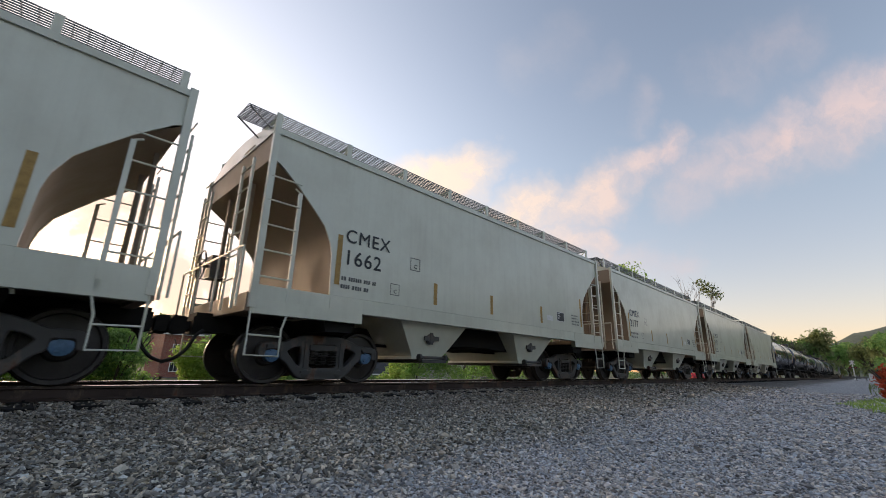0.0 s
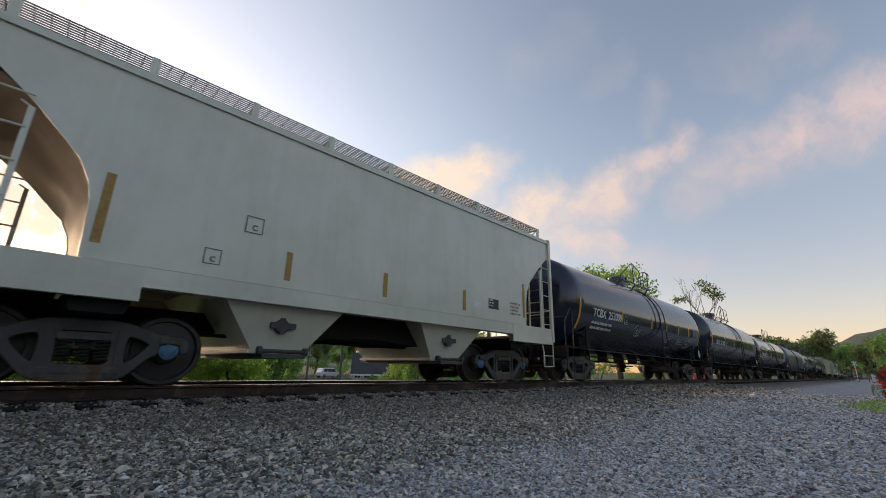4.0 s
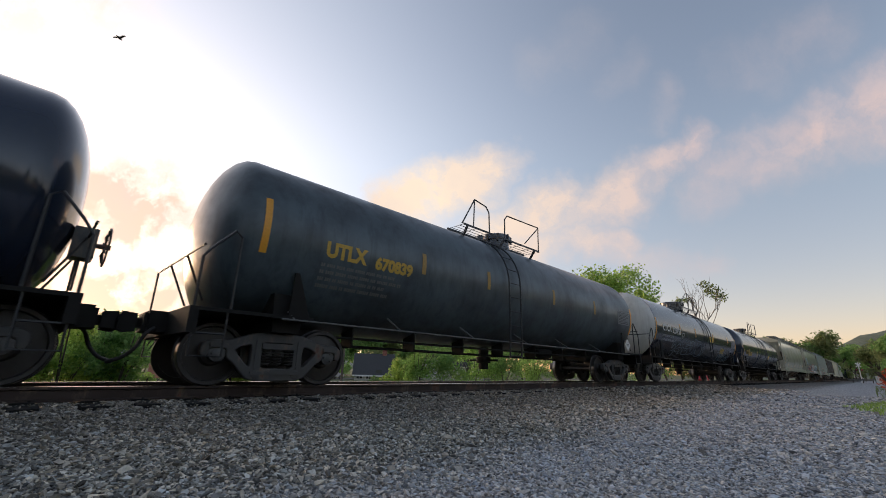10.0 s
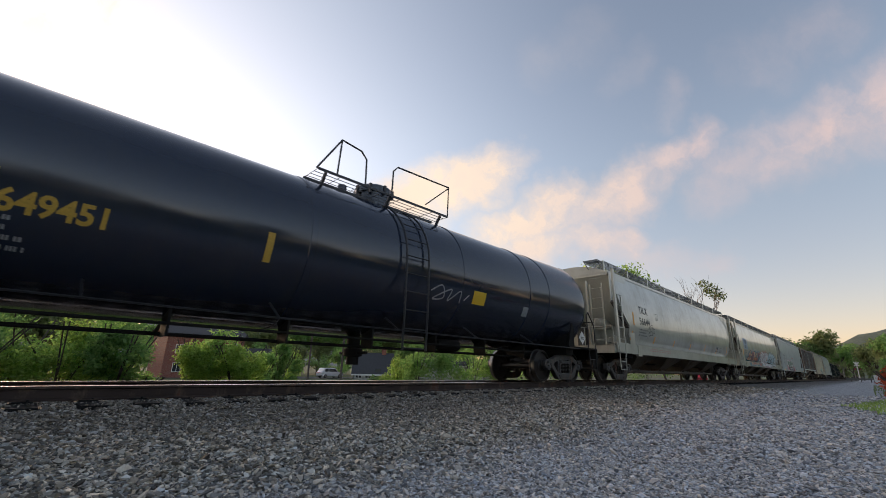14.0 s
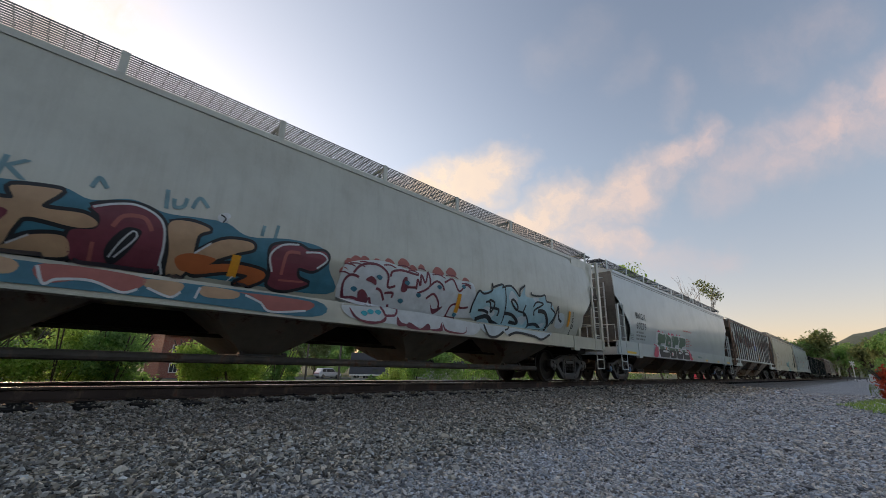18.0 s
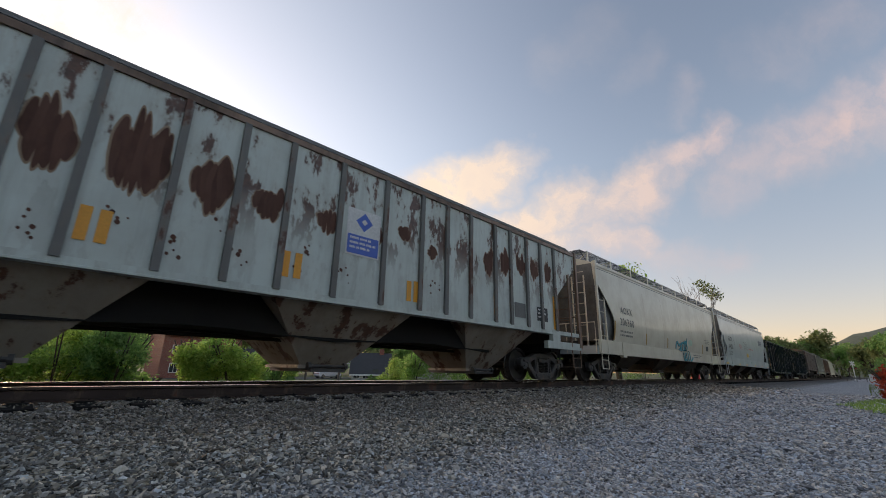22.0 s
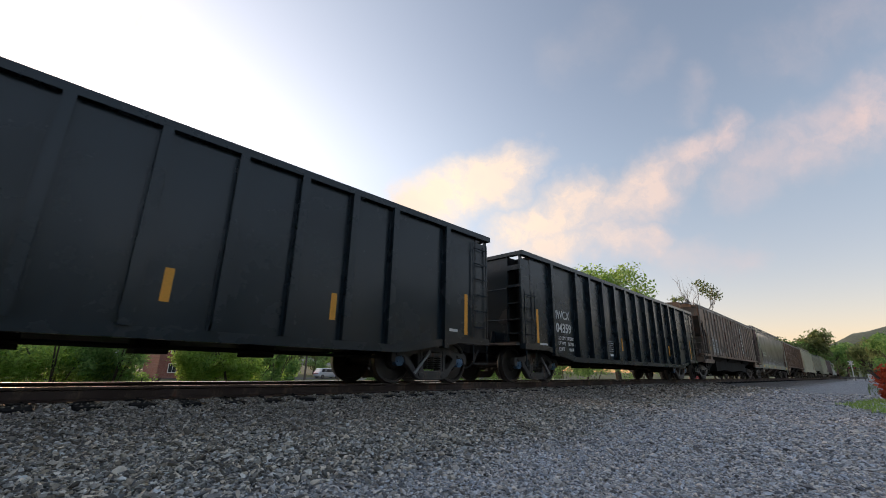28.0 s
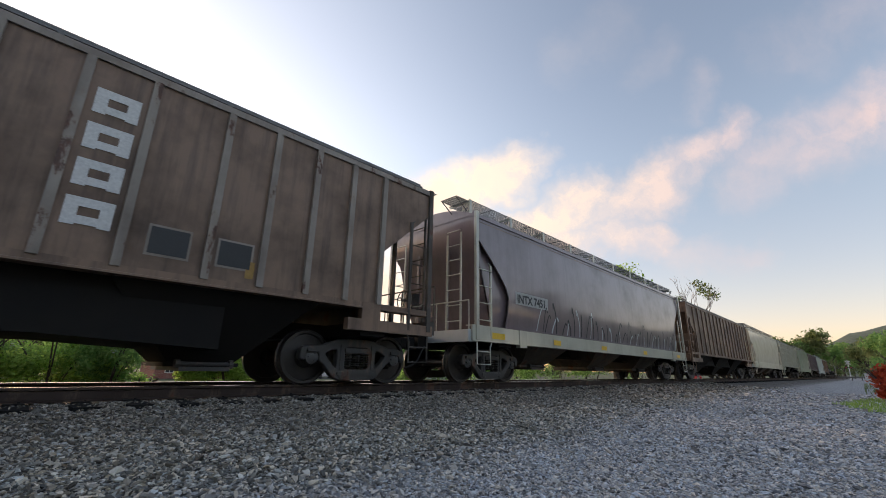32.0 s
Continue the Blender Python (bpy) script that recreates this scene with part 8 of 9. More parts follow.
def cloud_material():
    n = Nodes("evening_clouds")
    nt = n.t
    nt.nodes.remove(n.bsdf)
    out = [q for q in nt.nodes if q.bl_idname == "ShaderNodeOutputMaterial"][0]
    pos = n.add("TexCoord")
    way = n.add("VectorMath", operation="NORMALIZE")
    n.link(pos.outputs["Object"], way.inputs[0])

    def along(axis):
        d = n.add("VectorMath", operation="DOT_PRODUCT")
        d.inputs[1].default_value = axis
        n.link(way.outputs[0], d.inputs[0])
        return d.outputs["Value"]

    def math2(op, a, b):
        m = n.add("Math", operation=op)
        for s, v in ((m.inputs[0], a), (m.inputs[1], b)):
            if isinstance(v, (int, float)):
                s.default_value = v
            else:
                n.link(v, s)
        return m.outputs[0]
    ahead = along(SKY_MID)
    safe = math2("MAXIMUM", ahead, .12)
    flat = n.add("CombineXYZ")
    n.link(n.mul(math2("DIVIDE", along(SKY_RIGHT), safe), 10.0), flat.inputs[0])
    n.link(n.mul(math2("DIVIDE", along(SKY_UP), safe), 10.0), flat.inputs[1])
    v = flat.outputs[0]
    warp = n.add("TexNoise")
    warp.inputs["Scale"].default_value, warp.inputs["Detail"].default_value, warp.inputs["Roughness"].default_value = .55, 7, .62
    n.link(v, warp.inputs["Vector"])
    off = n.add("VectorMath", operation="SUBTRACT")
    off.inputs[1].default_value = (.5, .5, .5)
    n.link(warp.outputs["Color"], off.inputs[0])
    sc = n.add("VectorMath", operation="SCALE")
    sc.inputs["Scale"].default_value = 1.9
    n.link(off.outputs[0], sc.inputs[0])
    wv = n.add("VectorMath", operation="ADD")
    n.link(v, wv.inputs[0])
    n.link(sc.outputs[0], wv.inputs[1])
    total = None
    for (ax, ay), (bx, by), width, dens in CLOUDS:
        a, b = Vector((ax, ay, 0)), Vector((bx, by, 0))
        d = b - a
        pa = n.add("VectorMath", operation="SUBTRACT")
        n.link(wv.outputs[0], pa.inputs[0])
        pa.inputs[1].default_value = a
        fl = n.add("VectorMath", operation="MULTIPLY")
        fl.inputs[1].default_value = (1, 1, 0)
        n.link(pa.outputs[0], fl.inputs[0])
        dt = n.add("VectorMath", operation="DOT_PRODUCT")
        n.link(fl.outputs[0], dt.inputs[0])
        dt.inputs[1].default_value = d / max(d.length_squared, 1e-6)
        cl = n.add("Clamp")
        n.link(dt.outputs["Value"], cl.inputs[0])
        run = n.add("VectorMath", operation="SCALE")
        run.inputs[0].default_value = d
        n.link(cl.outputs[0], run.inputs["Scale"])
        gap = n.add("VectorMath", operation="DISTANCE")
        n.link(fl.outputs[0], gap.inputs[0])
        n.link(run.outputs[0], gap.inputs[1])
        mr = n.add("MapRange")
        mr.interpolation_type = "SMOOTHSTEP"
        mr.inputs["From Min"].default_value, mr.inputs["From Max"].default_value = width, 0
        mr.inputs["To Max"].default_value = dens
        n.link(gap.outputs["Value"], mr.inputs["Value"])
        total = mr.outputs[0] if total is None else math2("MAXIMUM", total, mr.outputs[0])
    puff = n.noise(wv.outputs[0], .8, 9, .62, .24, .62)
    fac = n.mul(math2("MINIMUM", n.mul(total, math2("ADD", n.mul(puff, 1.15), .14)), .88), math2("GREATER_THAN", ahead, .125))
    # cream towards the sun, dull pink away from it
    dot = n.add("VectorMath", operation="DOT_PRODUCT")
    n.link(way.outputs[0], dot.inputs[0])
    dot.inputs[1].default_value = SUN_DIR
    wm = n.add("MapRange")
    wm.inputs["From Min"].default_value, wm.inputs["From Max"].default_value = .15, .72
    n.link(dot.outputs["Value"], wm.inputs["Value"])
    col = n.mix(wm.outputs[0], (.320, .245, .232), (.52, .405, .285))
    near = n.add("MapRange")
    near.inputs["From Min"].default_value, near.inputs["From Max"].default_value = .66, .93
    n.link(dot.outputs["Value"], near.inputs["Value"])
    part_z = n.add("SeparateXYZ")
    n.link(way.outputs[0], part_z.inputs[0])
    low = n.add("MapRange")
    low.inputs["From Min"].default_value, low.inputs["From Max"].default_value = .62, .36
    n.link(part_z.outputs["Z"], low.inputs["Value"])
    col = n.mix(n.mul(near.outputs[0], low.outputs[0]), col, (.39, .275, .20))
    col = n.mix(n.noise(wv.outputs[0], .45, 5, .6, .35, .7), col, n.mix(.35, col, (.27, .24, .26)))
    em = n.add("Emission")
    n.link(col, em.inputs[0])
    tr = n.add("BsdfTransparent")
    ms = n.add("MixShader")
    n.link(fac, ms.inputs[0])
    n.link(tr.outputs[0], ms.inputs[1])
    n.link(em.outputs[0], ms.inputs[2])
    n.link(ms.outputs[0], out.inputs[0])
    return n.mat


g = Geo()
g.grid([[(3400 * math.cos(a) * math.cos(e), 3400 * math.sin(a) * math.cos(e), 3400 * math.sin(e)) for a in frange(0, 2 * math.pi, 48)] for e in frange(-.01, 1.55, 14)])
clouds = tagged(part("cloud_layer", g, cloud_material()), "thin pink and cream evening clouds", "clouds", kind="structure")
clouds.visible_shadow = False


# ---- plants, houses and vehicles round the line ----
def polar(az, d):
    return d * math.cos(radians(az)), EYE[1] + d * math.sin(radians(az))


def leaf_material(name, dark, light, glow=.45):
    n = Nodes(name)
    geo = n.add("NewGeometry")
    v = n.object_coord()
    c = n.mix(geo.outputs["Random Per Island"], dark, light)
    c = n.mix(n.noise(v, .8, 3, .6, .35, .7), c, n.mix(.5, c, dark))
    n.colour(c)
    n.rough(.6)
    tr = n.add("BsdfTranslucent")
    n.link(c, tr.inputs[0])
    ms = n.add("MixShader")
    ms.inputs[0].default_value = glow
    out = [q for q in n.t.nodes if q.bl_idname == "ShaderNodeOutputMaterial"][0]
    n.link(n.bsdf.outputs[0], ms.inputs[1])
    n.link(tr.outputs[0], ms.inputs[2])
    n.link(ms.outputs[0], out.inputs[0])
    return n.mat


M["leaf"] = leaf_material("fresh_green_leaves", (.17, .33, .07), (.44, .62, .19), .66)
M["leaf_dark"] = leaf_material("dark_green_leaves", (.12, .25, .065), (.34, .50, .16), .64)
M["leaf_far"] = leaf_material("summer_tree_leaves", (.12, .165, .06), (.29, .33, .13), .6)
M["leaf_warm"] = leaf_material("yellow_green_leaves", (.22, .36, .06), (.54, .68, .18), .66)
M["leaf_orange"] = leaf_material("orange_red_leaves", (.40, .04, .015), (.75, .14, .04), .3)
M["bark"] = plain("grey_brown_bark", (.10, .08, .065), .9, 0, .5, 6, 0, .5)
M["bark_pale"] = plain("bleached_bare_wood", (.22, .19, .17), .85, 0, .4, 6, 0, .4)


def leaf_mesh(name, clumps, count, size, mat, seed):
    """Many small leaves round the clumps: (centre, radii)."""
    r = np.random.RandomState(seed)
    C = np.array([c for c, _ in clumps], float)
    Rr = np.array([q for _, q in clumps], float)
    w = Rr.prod(1) ** .66
    idx = r.choice(len(clumps), count, p=w / w.sum())
    d = r.normal(0, 1, (count, 3))
    d /= np.linalg.norm(d, axis=1)[:, None]
    p = C[idx] + d * Rr[idx] * (r.uniform(.15, 1, (count, 1)) ** .45) * (1 + .22 * r.normal(0, 1, (count, 1)).clip(-1.2, 1.6))
    a = r.normal(0, 1, (count, 3))
    a /= np.linalg.norm(a, axis=1)[:, None]
    b = np.cross(a, r.normal(0, 1, (count, 3)))
    b /= np.linalg.norm(b, axis=1)[:, None]
    s = size * np.exp(r.normal(0, .3, (count, 1)))
    q = np.stack([p - a * s, p + b * s * .45, p + a * s, p - b * s * .45], 1).reshape(-1, 3)
    f = np.arange(count * 4, dtype=np.int32)
    me = bpy.data.meshes.new(name)
    me.vertices.add(len(q))
    me.vertices.foreach_set("co", q.ravel())
    me.loops.add(len(f))
    me.loops.foreach_set("vertex_index", f)
    me.polygons.add(count)
    me.polygons.foreach_set("loop_start", np.arange(count, dtype=np.int32) * 4)
    me.update(calc_edges=True)
    me.materials.append(mat)
    return me


def limbs(g, base, height, rng, spread, depth=3, r0=.18, tips=None, lean=0.0):
    """Tapered trunk that forks into limbs; returns the ends."""
    tips = [] if tips is None else tips

    def grow(p, d, length, r, level):
        pts, q = [Vector(p)], Vector(p)
        dd = Vector(d)
        for k in range(4):
            dd = (dd + Vector((rng.uniform(-.18, .18), rng.uniform(-.18, .18), rng.uniform(-.02, .12)))).normalized()
            q = q + dd * length / 4
            pts.append(q.copy())
        for k in range(4):
            ra = r * (1 - .14 * k)
            g.tube([pts[k], pts[k + 1]], ra, 7 if level == 0 else 5, False)
        if level >= depth:
            tips.append(q)
            return
        for k in range(rng.choice((2, 3)) if level else 4):
            t = Vector((rng.uniform(-1, 1), rng.uniform(-1, 1), rng.uniform(.15, .8))).normalized()
            nd = (dd * (1 - spread) + t * spread).normalized()
            start = pts[rng.choice((2, 3, 4))] if level else pts[rng.choice((3, 4))]
            grow(start, nd, length * rng.uniform(.55, .75), r * .55, level + 1)

    grow(base, (lean, 0, 1), height * .42, r0, 0)
    return tips


def tree(name, label, at, height, width, leaves, size, mat, seed, bark="bark", group="", crown_low=.3, depth=3, clump=.20, girth=.022, spread=.62):
    rng = random.Random(seed)
    t = thing(name, label, "tree", group, at)
    g = Geo()
    tips = limbs(g, (0, 0, -.1), height, rng, spread, depth, height * girth)
    part("trunk", g, M[bark], t)
    if leaves:
        cl = []
        for p in tips:
            k = min(1, height / max(p.z, .1))
            cl.append(((p.x * width / height * 1.1, p.y * width / height * 1.1, max(crown_low * height, min(p.z, height * .9))), (width * clump * rng.uniform(.7, 1.3), width * clump * rng.uniform(.7, 1.3), height * clump * .62 * rng.uniform(.6, 1.2))))
        for k in range(10):
            a = rng.uniform(0, 6.28)
            q = rng.uniform(.1, .42) * width
            cl.append(((q * math.cos(a), q * math.sin(a), height * rng.uniform(crown_low + .05, .92)), (width * clump * .8, width * clump * .8, height * clump * .5)))
        part("crown", leaf_mesh("crown", cl, leaves, size, mat, seed), None, t)
    return t


def bush(at, w, h, leaves, size, mat, seed, label="leafy green bush beside the track", name="bush"):
    rng = random.Random(seed)
    b = thing(name, label, "bush", "bushes beyond the track", at)
    g = Geo()
    for k in range(6):
        a = rng.uniform(0, 6.28)
        g.tube([(0, 0, -.05), (.3 * w * math.cos(a) * .5, .3 * w * math.sin(a) * .5, h * .4), (.4 * w * math.cos(a), .4 * w * math.sin(a), h * .8)], .02, 5)
    part("woody_base", g, M["bark"], b)
    cl = []
    for k in range(12):
        a, q = rng.uniform(0, 6.28), rng.uniform(0, .42) * w
        z = h * rng.uniform(.2, .9) * (1 - .45 * (q / (.5 * w)))
        cl.append(((q * math.cos(a), q * math.sin(a), z), (w * rng.uniform(.10, .22), w * rng.uniform(.10, .22), h * rng.uniform(.08, .2))))
    part("foliage", leaf_mesh("foliage", cl, leaves, size, mat, seed), None, b)
    return b


def ground_at(az, d, sink=0.0):
    x, y = polar(az, d)
    return pose(x, y, ground_z(y) - sink)


# bushes between track and street: bearing, distance, width, height, leaves
BUSHES = [(97, 18.5, 4.2, 3.2, 5200, "leaf"), (93.2, 17.5, 3.2, 3.1, 5200, "leaf_dark"), (90, 18.5, 3.4, 3.3, 5600, "leaf"), (86.8, 17.8, 3.2, 3.0, 5600, "leaf_warm"), (83.6, 18.5, 3.2, 3.1, 5600, "leaf"), (82.2, 17.5, 2.2, 2.6, 4600, "leaf_dark"),
          (79.4, 18, 1.3, 1.0, 2000, "leaf"), (74.9, 18, 1.9, 2.6, 4600, "leaf_warm"), (73.0, 18.5, 2.6, 3.0, 5200, "leaf"), (70.6, 18, 2.2, 2.4, 4200, "leaf_warm"), (68.2, 22, 2.4, 2.4, 3600, "leaf"), (65.8, 26, 2.4, 3.2, 3600, "leaf_dark"), (64.4, 30, 2.2, 3.3, 3600, "leaf_warm"),
          (60.8, 96, 5.6, 6.4, 4000, "leaf_dark"), (58.6, 98, 5.4, 6.2, 4000, "leaf"), (51.0, 36, 2.8, 2.6, 3000, "leaf_warm"), (48.5, 33, 3.4, 3.4, 3000, "leaf"), (45, 34, 4.0, 4.2, 3600, "leaf_dark"), (41, 36, 4.5, 4.4, 3600, "leaf"), (37, 38, 5.0, 4.6, 3600, "leaf_dark"), (33, 40, 5.2, 4.4, 3600, "leaf"),
          (29, 43, 5.5, 4.6, 3600, "leaf_dark"), (25, 46, 5.5, 4.6, 3000, "leaf_dark"), (19.5, 60, 6.0, 4.5, 3000, "leaf_dark"), (101, 19, 4.0, 3.0, 3600, "leaf"), (106, 20, 4.5, 3.2, 3600, "leaf_dark")]
for k, (az, d, w, h, nl, m) in enumerate(BUSHES):
    bush(ground_at(az, d, .05), w, h, nl, .055 if d < 22 else .085, M[m], 100 + k,
         {"leaf": "fresh green leafy bush beyond the track", "leaf_dark": "dense dark green bush beyond the track", "leaf_warm": "sunlit yellow-green bush beyond the track"}[m])

# weeds on the far shoulder
def weeds(name, label, count, xs, ys, height, mat, seed, keep=None):
    r = np.random.RandomState(seed)
    g = Geo()
    for k in range(count):
        x, y = r.uniform(*xs), r.uniform(*ys)
        if keep and not keep(x, y):
            continue
        z = ground_z(y)
        h = height * r.uniform(.4, 1.3)
        a = r.uniform(0, 6.28)
        dx, dy = math.cos(a) * h * .12, math.sin(a) * h * .12
        lx, ly = r.uniform(-.4, .4) * h, r.uniform(-.4, .4) * h
        i = len(g.v)
        g.v += [(x - dx, y - dy, z - .02), (x + dx, y + dy, z - .02), (x + lx * .5 + dx * .7, y + ly * .5 + dy * .7, z + h * .6), (x + lx * .5 - dx * .7, y + ly * .5 - dy * .7, z + h * .6), (x + lx, y + ly, z + h)]
        g.f += [(i, i + 1, i + 2, i + 3), (i + 3, i + 2, i + 4)]
    me = bpy.data.meshes.new(name)
    me.from_pydata(g.v, [], g.f)
    me.materials.append(mat)
    return tagged(new(name, me), label, "grass", kind="stuff")


weeds("tall_weeds", "tall green weeds along the far shoulder", 9000, (-6, 46), (4.5, 9.5), .36, M["leaf"], 21)
weeds("grass_verge", "low grass creeping over the gravel edge", 9000, (11.5, 24), (-9.0, -6.6), .07, M["leaf_warm"], 22,
      lambda x, y: y < -7.05 - (.15 if x > 14.6 else .27) * abs(x - 14.6) + .06 * math.sin(x * 5.3) and x < 19.5)
weeds("thin_weeds", "thin weeds in the gravel", 1200, (24, 60), (-9.5, -7.6), .14, M["leaf_far"], 23, lambda x, y: math.sin(x * .9) + math.sin(y * 3) > .7)

# single trees
tree("leafy_tree", "leafy tree rising behind the train", ground_at(22.3, 48), 13.6, 10.5, 17000, .15, M["leaf_warm"], 5, crown_low=.42, clump=.17)
dead = tree("bare_tree", "half-dead tree with bare pale limbs", ground_at(13.6, 64), 13.4, 5, 0, .1, M["leaf_far"], 14, bark="bark_pale", depth=4, girth=.0105, spread=.50)
part("sparse_leaves", leaf_mesh("sparse_leaves", [((2.6, -1.6, 12.2), (1.1, 1.1, .8)), ((3.2, -2.2, 11.4), (1.0, 1.0, .6)), ((1.6, -1.0, 13.0), (.8, .8, .5)), ((-1.6, 1.2, 10.6), (.9, .9, .5))], 520, .17, M["leaf_far"], 15), None, dead)

# stock of far trees, copied along the line
stock = []
for k in range(4):
    stock.append(tree("broadleaf_tree", "full summer tree in a row along the line", pose(0, -400 - 30 * k, 0), 10, 8.5, 3600, .30, M["leaf_far" if k % 2 else "leaf_dark"], 40 + k, group="trees along the line", crown_low=.16, clump=.2))
tr = random.Random(9)


def far_tree(az, d, scale, k=None):
    src = stock[tr.randrange(4) if k is None else k]
    x, y = polar(az, d)
    t = copy_thing(src, pose(x, y, ground_z(max(-60, min(140, y))) - .2, rz=tr.uniform(0, 360)))
    t.scale = (scale * tr.uniform(.9, 1.15), scale * tr.uniform(.9, 1.15), scale)
    return t


def scaled_rows(rows):
    for az, d, h in rows:
        far_tree(az, d, h / 10)


scaled_rows([(3.4, 150, 13.0), (2.6, 165, 10), (4.6, 150, 11.0), (5.6, 145, 11.5), (6.6, 140, 11.6), (7.6, 135, 11.8), (8.7, 130, 11.6), (9.8, 120, 11.0), (11, 112, 10.5), (12.2, 100, 9.5), (16, 90, 9), (17.5, 85, 8.5),
             (1.9, 190, 9), (1.2, 230, 10), (.6, 240, 11), (-.4, 120, 8.6), (-1.2, 105, 8.4), (-2.2, 95, 8.2), (-3.4, 85, 7.6), (-5, 80, 7.5), (-.1, 170, 11),
             (98, 118, 13), (94.5, 112, 12.5), (91, 122, 13.5), (87.5, 116, 12.5), (84, 125, 14), (80.6, 118, 13), (77.4, 126, 14), (74.2, 120, 13.5), (71, 128, 14), (67.8, 122, 13), (64.6, 130, 14), (61.4, 124, 13.5), (58.2, 128, 14),
             (55, 122, 13), (51.8, 128, 13.5), (48.6, 120, 13), (45.4, 124, 13), (42, 118, 12.5), (38.4, 112, 12), (34.6, 108, 12), (89.6, 62, 9.6), (87.0, 66, 8.6), (92.8, 60, 9.2), (96, 58, 9), (84, 95, 8), (80, 100, 7.5), (72, 110, 8.0), (68.5, 105, 7.5), (64, 100, 7.5), (61, 115, 8.5), (58.5, 108, 8), (54, 100, 7), (50, 95, 8), (46, 90, 8.5), (42, 85, 8.5), (38, 80, 8), (34, 78, 8), (30, 75, 8), (26, 80, 8)])
# the row of trees across the lot, behind the viewer, which the tanks mirror
for k in range(17):
    far_tree(-90 + (k - 8) * 9.5, 34 + 6 * math.sin(k * 2.1), tr.uniform(.75, 1.1))
for s in stock:
    s.matrix_basis = pose(-60 - 12 * stock.index(s), -40, .0)

# hills
def hill(name, label, az0, az1, d, el, mat, seed, depth=500):
    r = random.Random(seed)
    rows = []
    n = 40
    ph = [r.uniform(0, 6) for _ in range(4)]
    for j in range(7):
        t = j / 6
        row = []
        for k in range(n + 1):
            az = az0 + (az1 - az0) * k / n
            e = el * (.80 + .10 * math.sin(k * .21 + ph[0]) + .06 * math.sin(k * .63 + ph[1]) + .03 * math.sin(k * 1.7 + ph[2])) * min(1, 9 * k / n + .15, 2.2 * (1 - k / n) + .01)
            dd = d + depth * t
            x, y = polar(az, dd)
            row.append((x, y, -4 + (dd * math.tan(radians(e)) + 4 + 1.2 * math.sin(k * 2.9 + j)) * math.sin(min(1, t * 1.3) * math.pi / 2)))
        rows.append(row)
    return tagged(part(name, Geo().grid(rows), mat), label, "hill", kind="structure")


M["hill"] = plain("wooded_hillside", (.105, .135, .095), .9, 0, .6, .09, 0, 0)
# pale grey in place of wood green: the haze is in the colour
M["hill_far"] = plain("haze_pale_ridge", (.30, .30, .30), .9, 0, .3, .01)
hill("hill", "wooded hill beyond the crossing", -32, 12.5, 900, 7.0, M["hill"], 3)
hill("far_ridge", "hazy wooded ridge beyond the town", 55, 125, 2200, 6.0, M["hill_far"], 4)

M["bank"] = plain("dark_wooded_bank", (.035, .05, .025), .9, 0, .6, .5, 0, .3)
hill("wooded_bank", "dark wooded bank across the lot", -182, -2, 46, 6.5, M["bank"], 8, 25)

# ---- houses across the street ----
def brick_material():
    n = Nodes("red_brick_wall")
    v = n.object_coord((1, 1, 1), False)
    sw = n.add("SeparateXYZ")
    n.link(v, sw.inputs[0])
    cb = n.add("CombineXYZ")
    n.link(sw.outputs["X"], cb.inputs[0])
    n.link(sw.outputs["Z"], cb.inputs[1])
    b = n.add("TexBrick")
    b.inputs["Scale"].default_value = 4.5
    b.inputs["Color1"].default_value, b.inputs["Color2"].default_value, b.inputs["Mortar"].default_value = (.24, .075, .05, 1), (.17, .05, .035, 1), (.28, .22, .18, 1)
    n.link(cb.outputs[0], b.inputs["Vector"])
    n.colour(b.outputs["Color"])
    n.rough(.85)
    return n.mat


M["brick"] = brick_material()
M["roof_grey"] = plain("grey_asphalt_shingles", (.055, .057, .062), .9, 0, .35, 5, 0, .3)
M["siding"] = plain("pale_siding", (.48, .48, .46), .6, 0, .2, 3)
M["trim_white"] = plain("white_painted_trim", (.72, .72, .70), .5, 0, .15, 6)
M["pane"] = glassy("dark_window_glass", (.03, .035, .04))
M["door_paint"] = plain("dark_door_paint", (.05, .06, .05), .5)


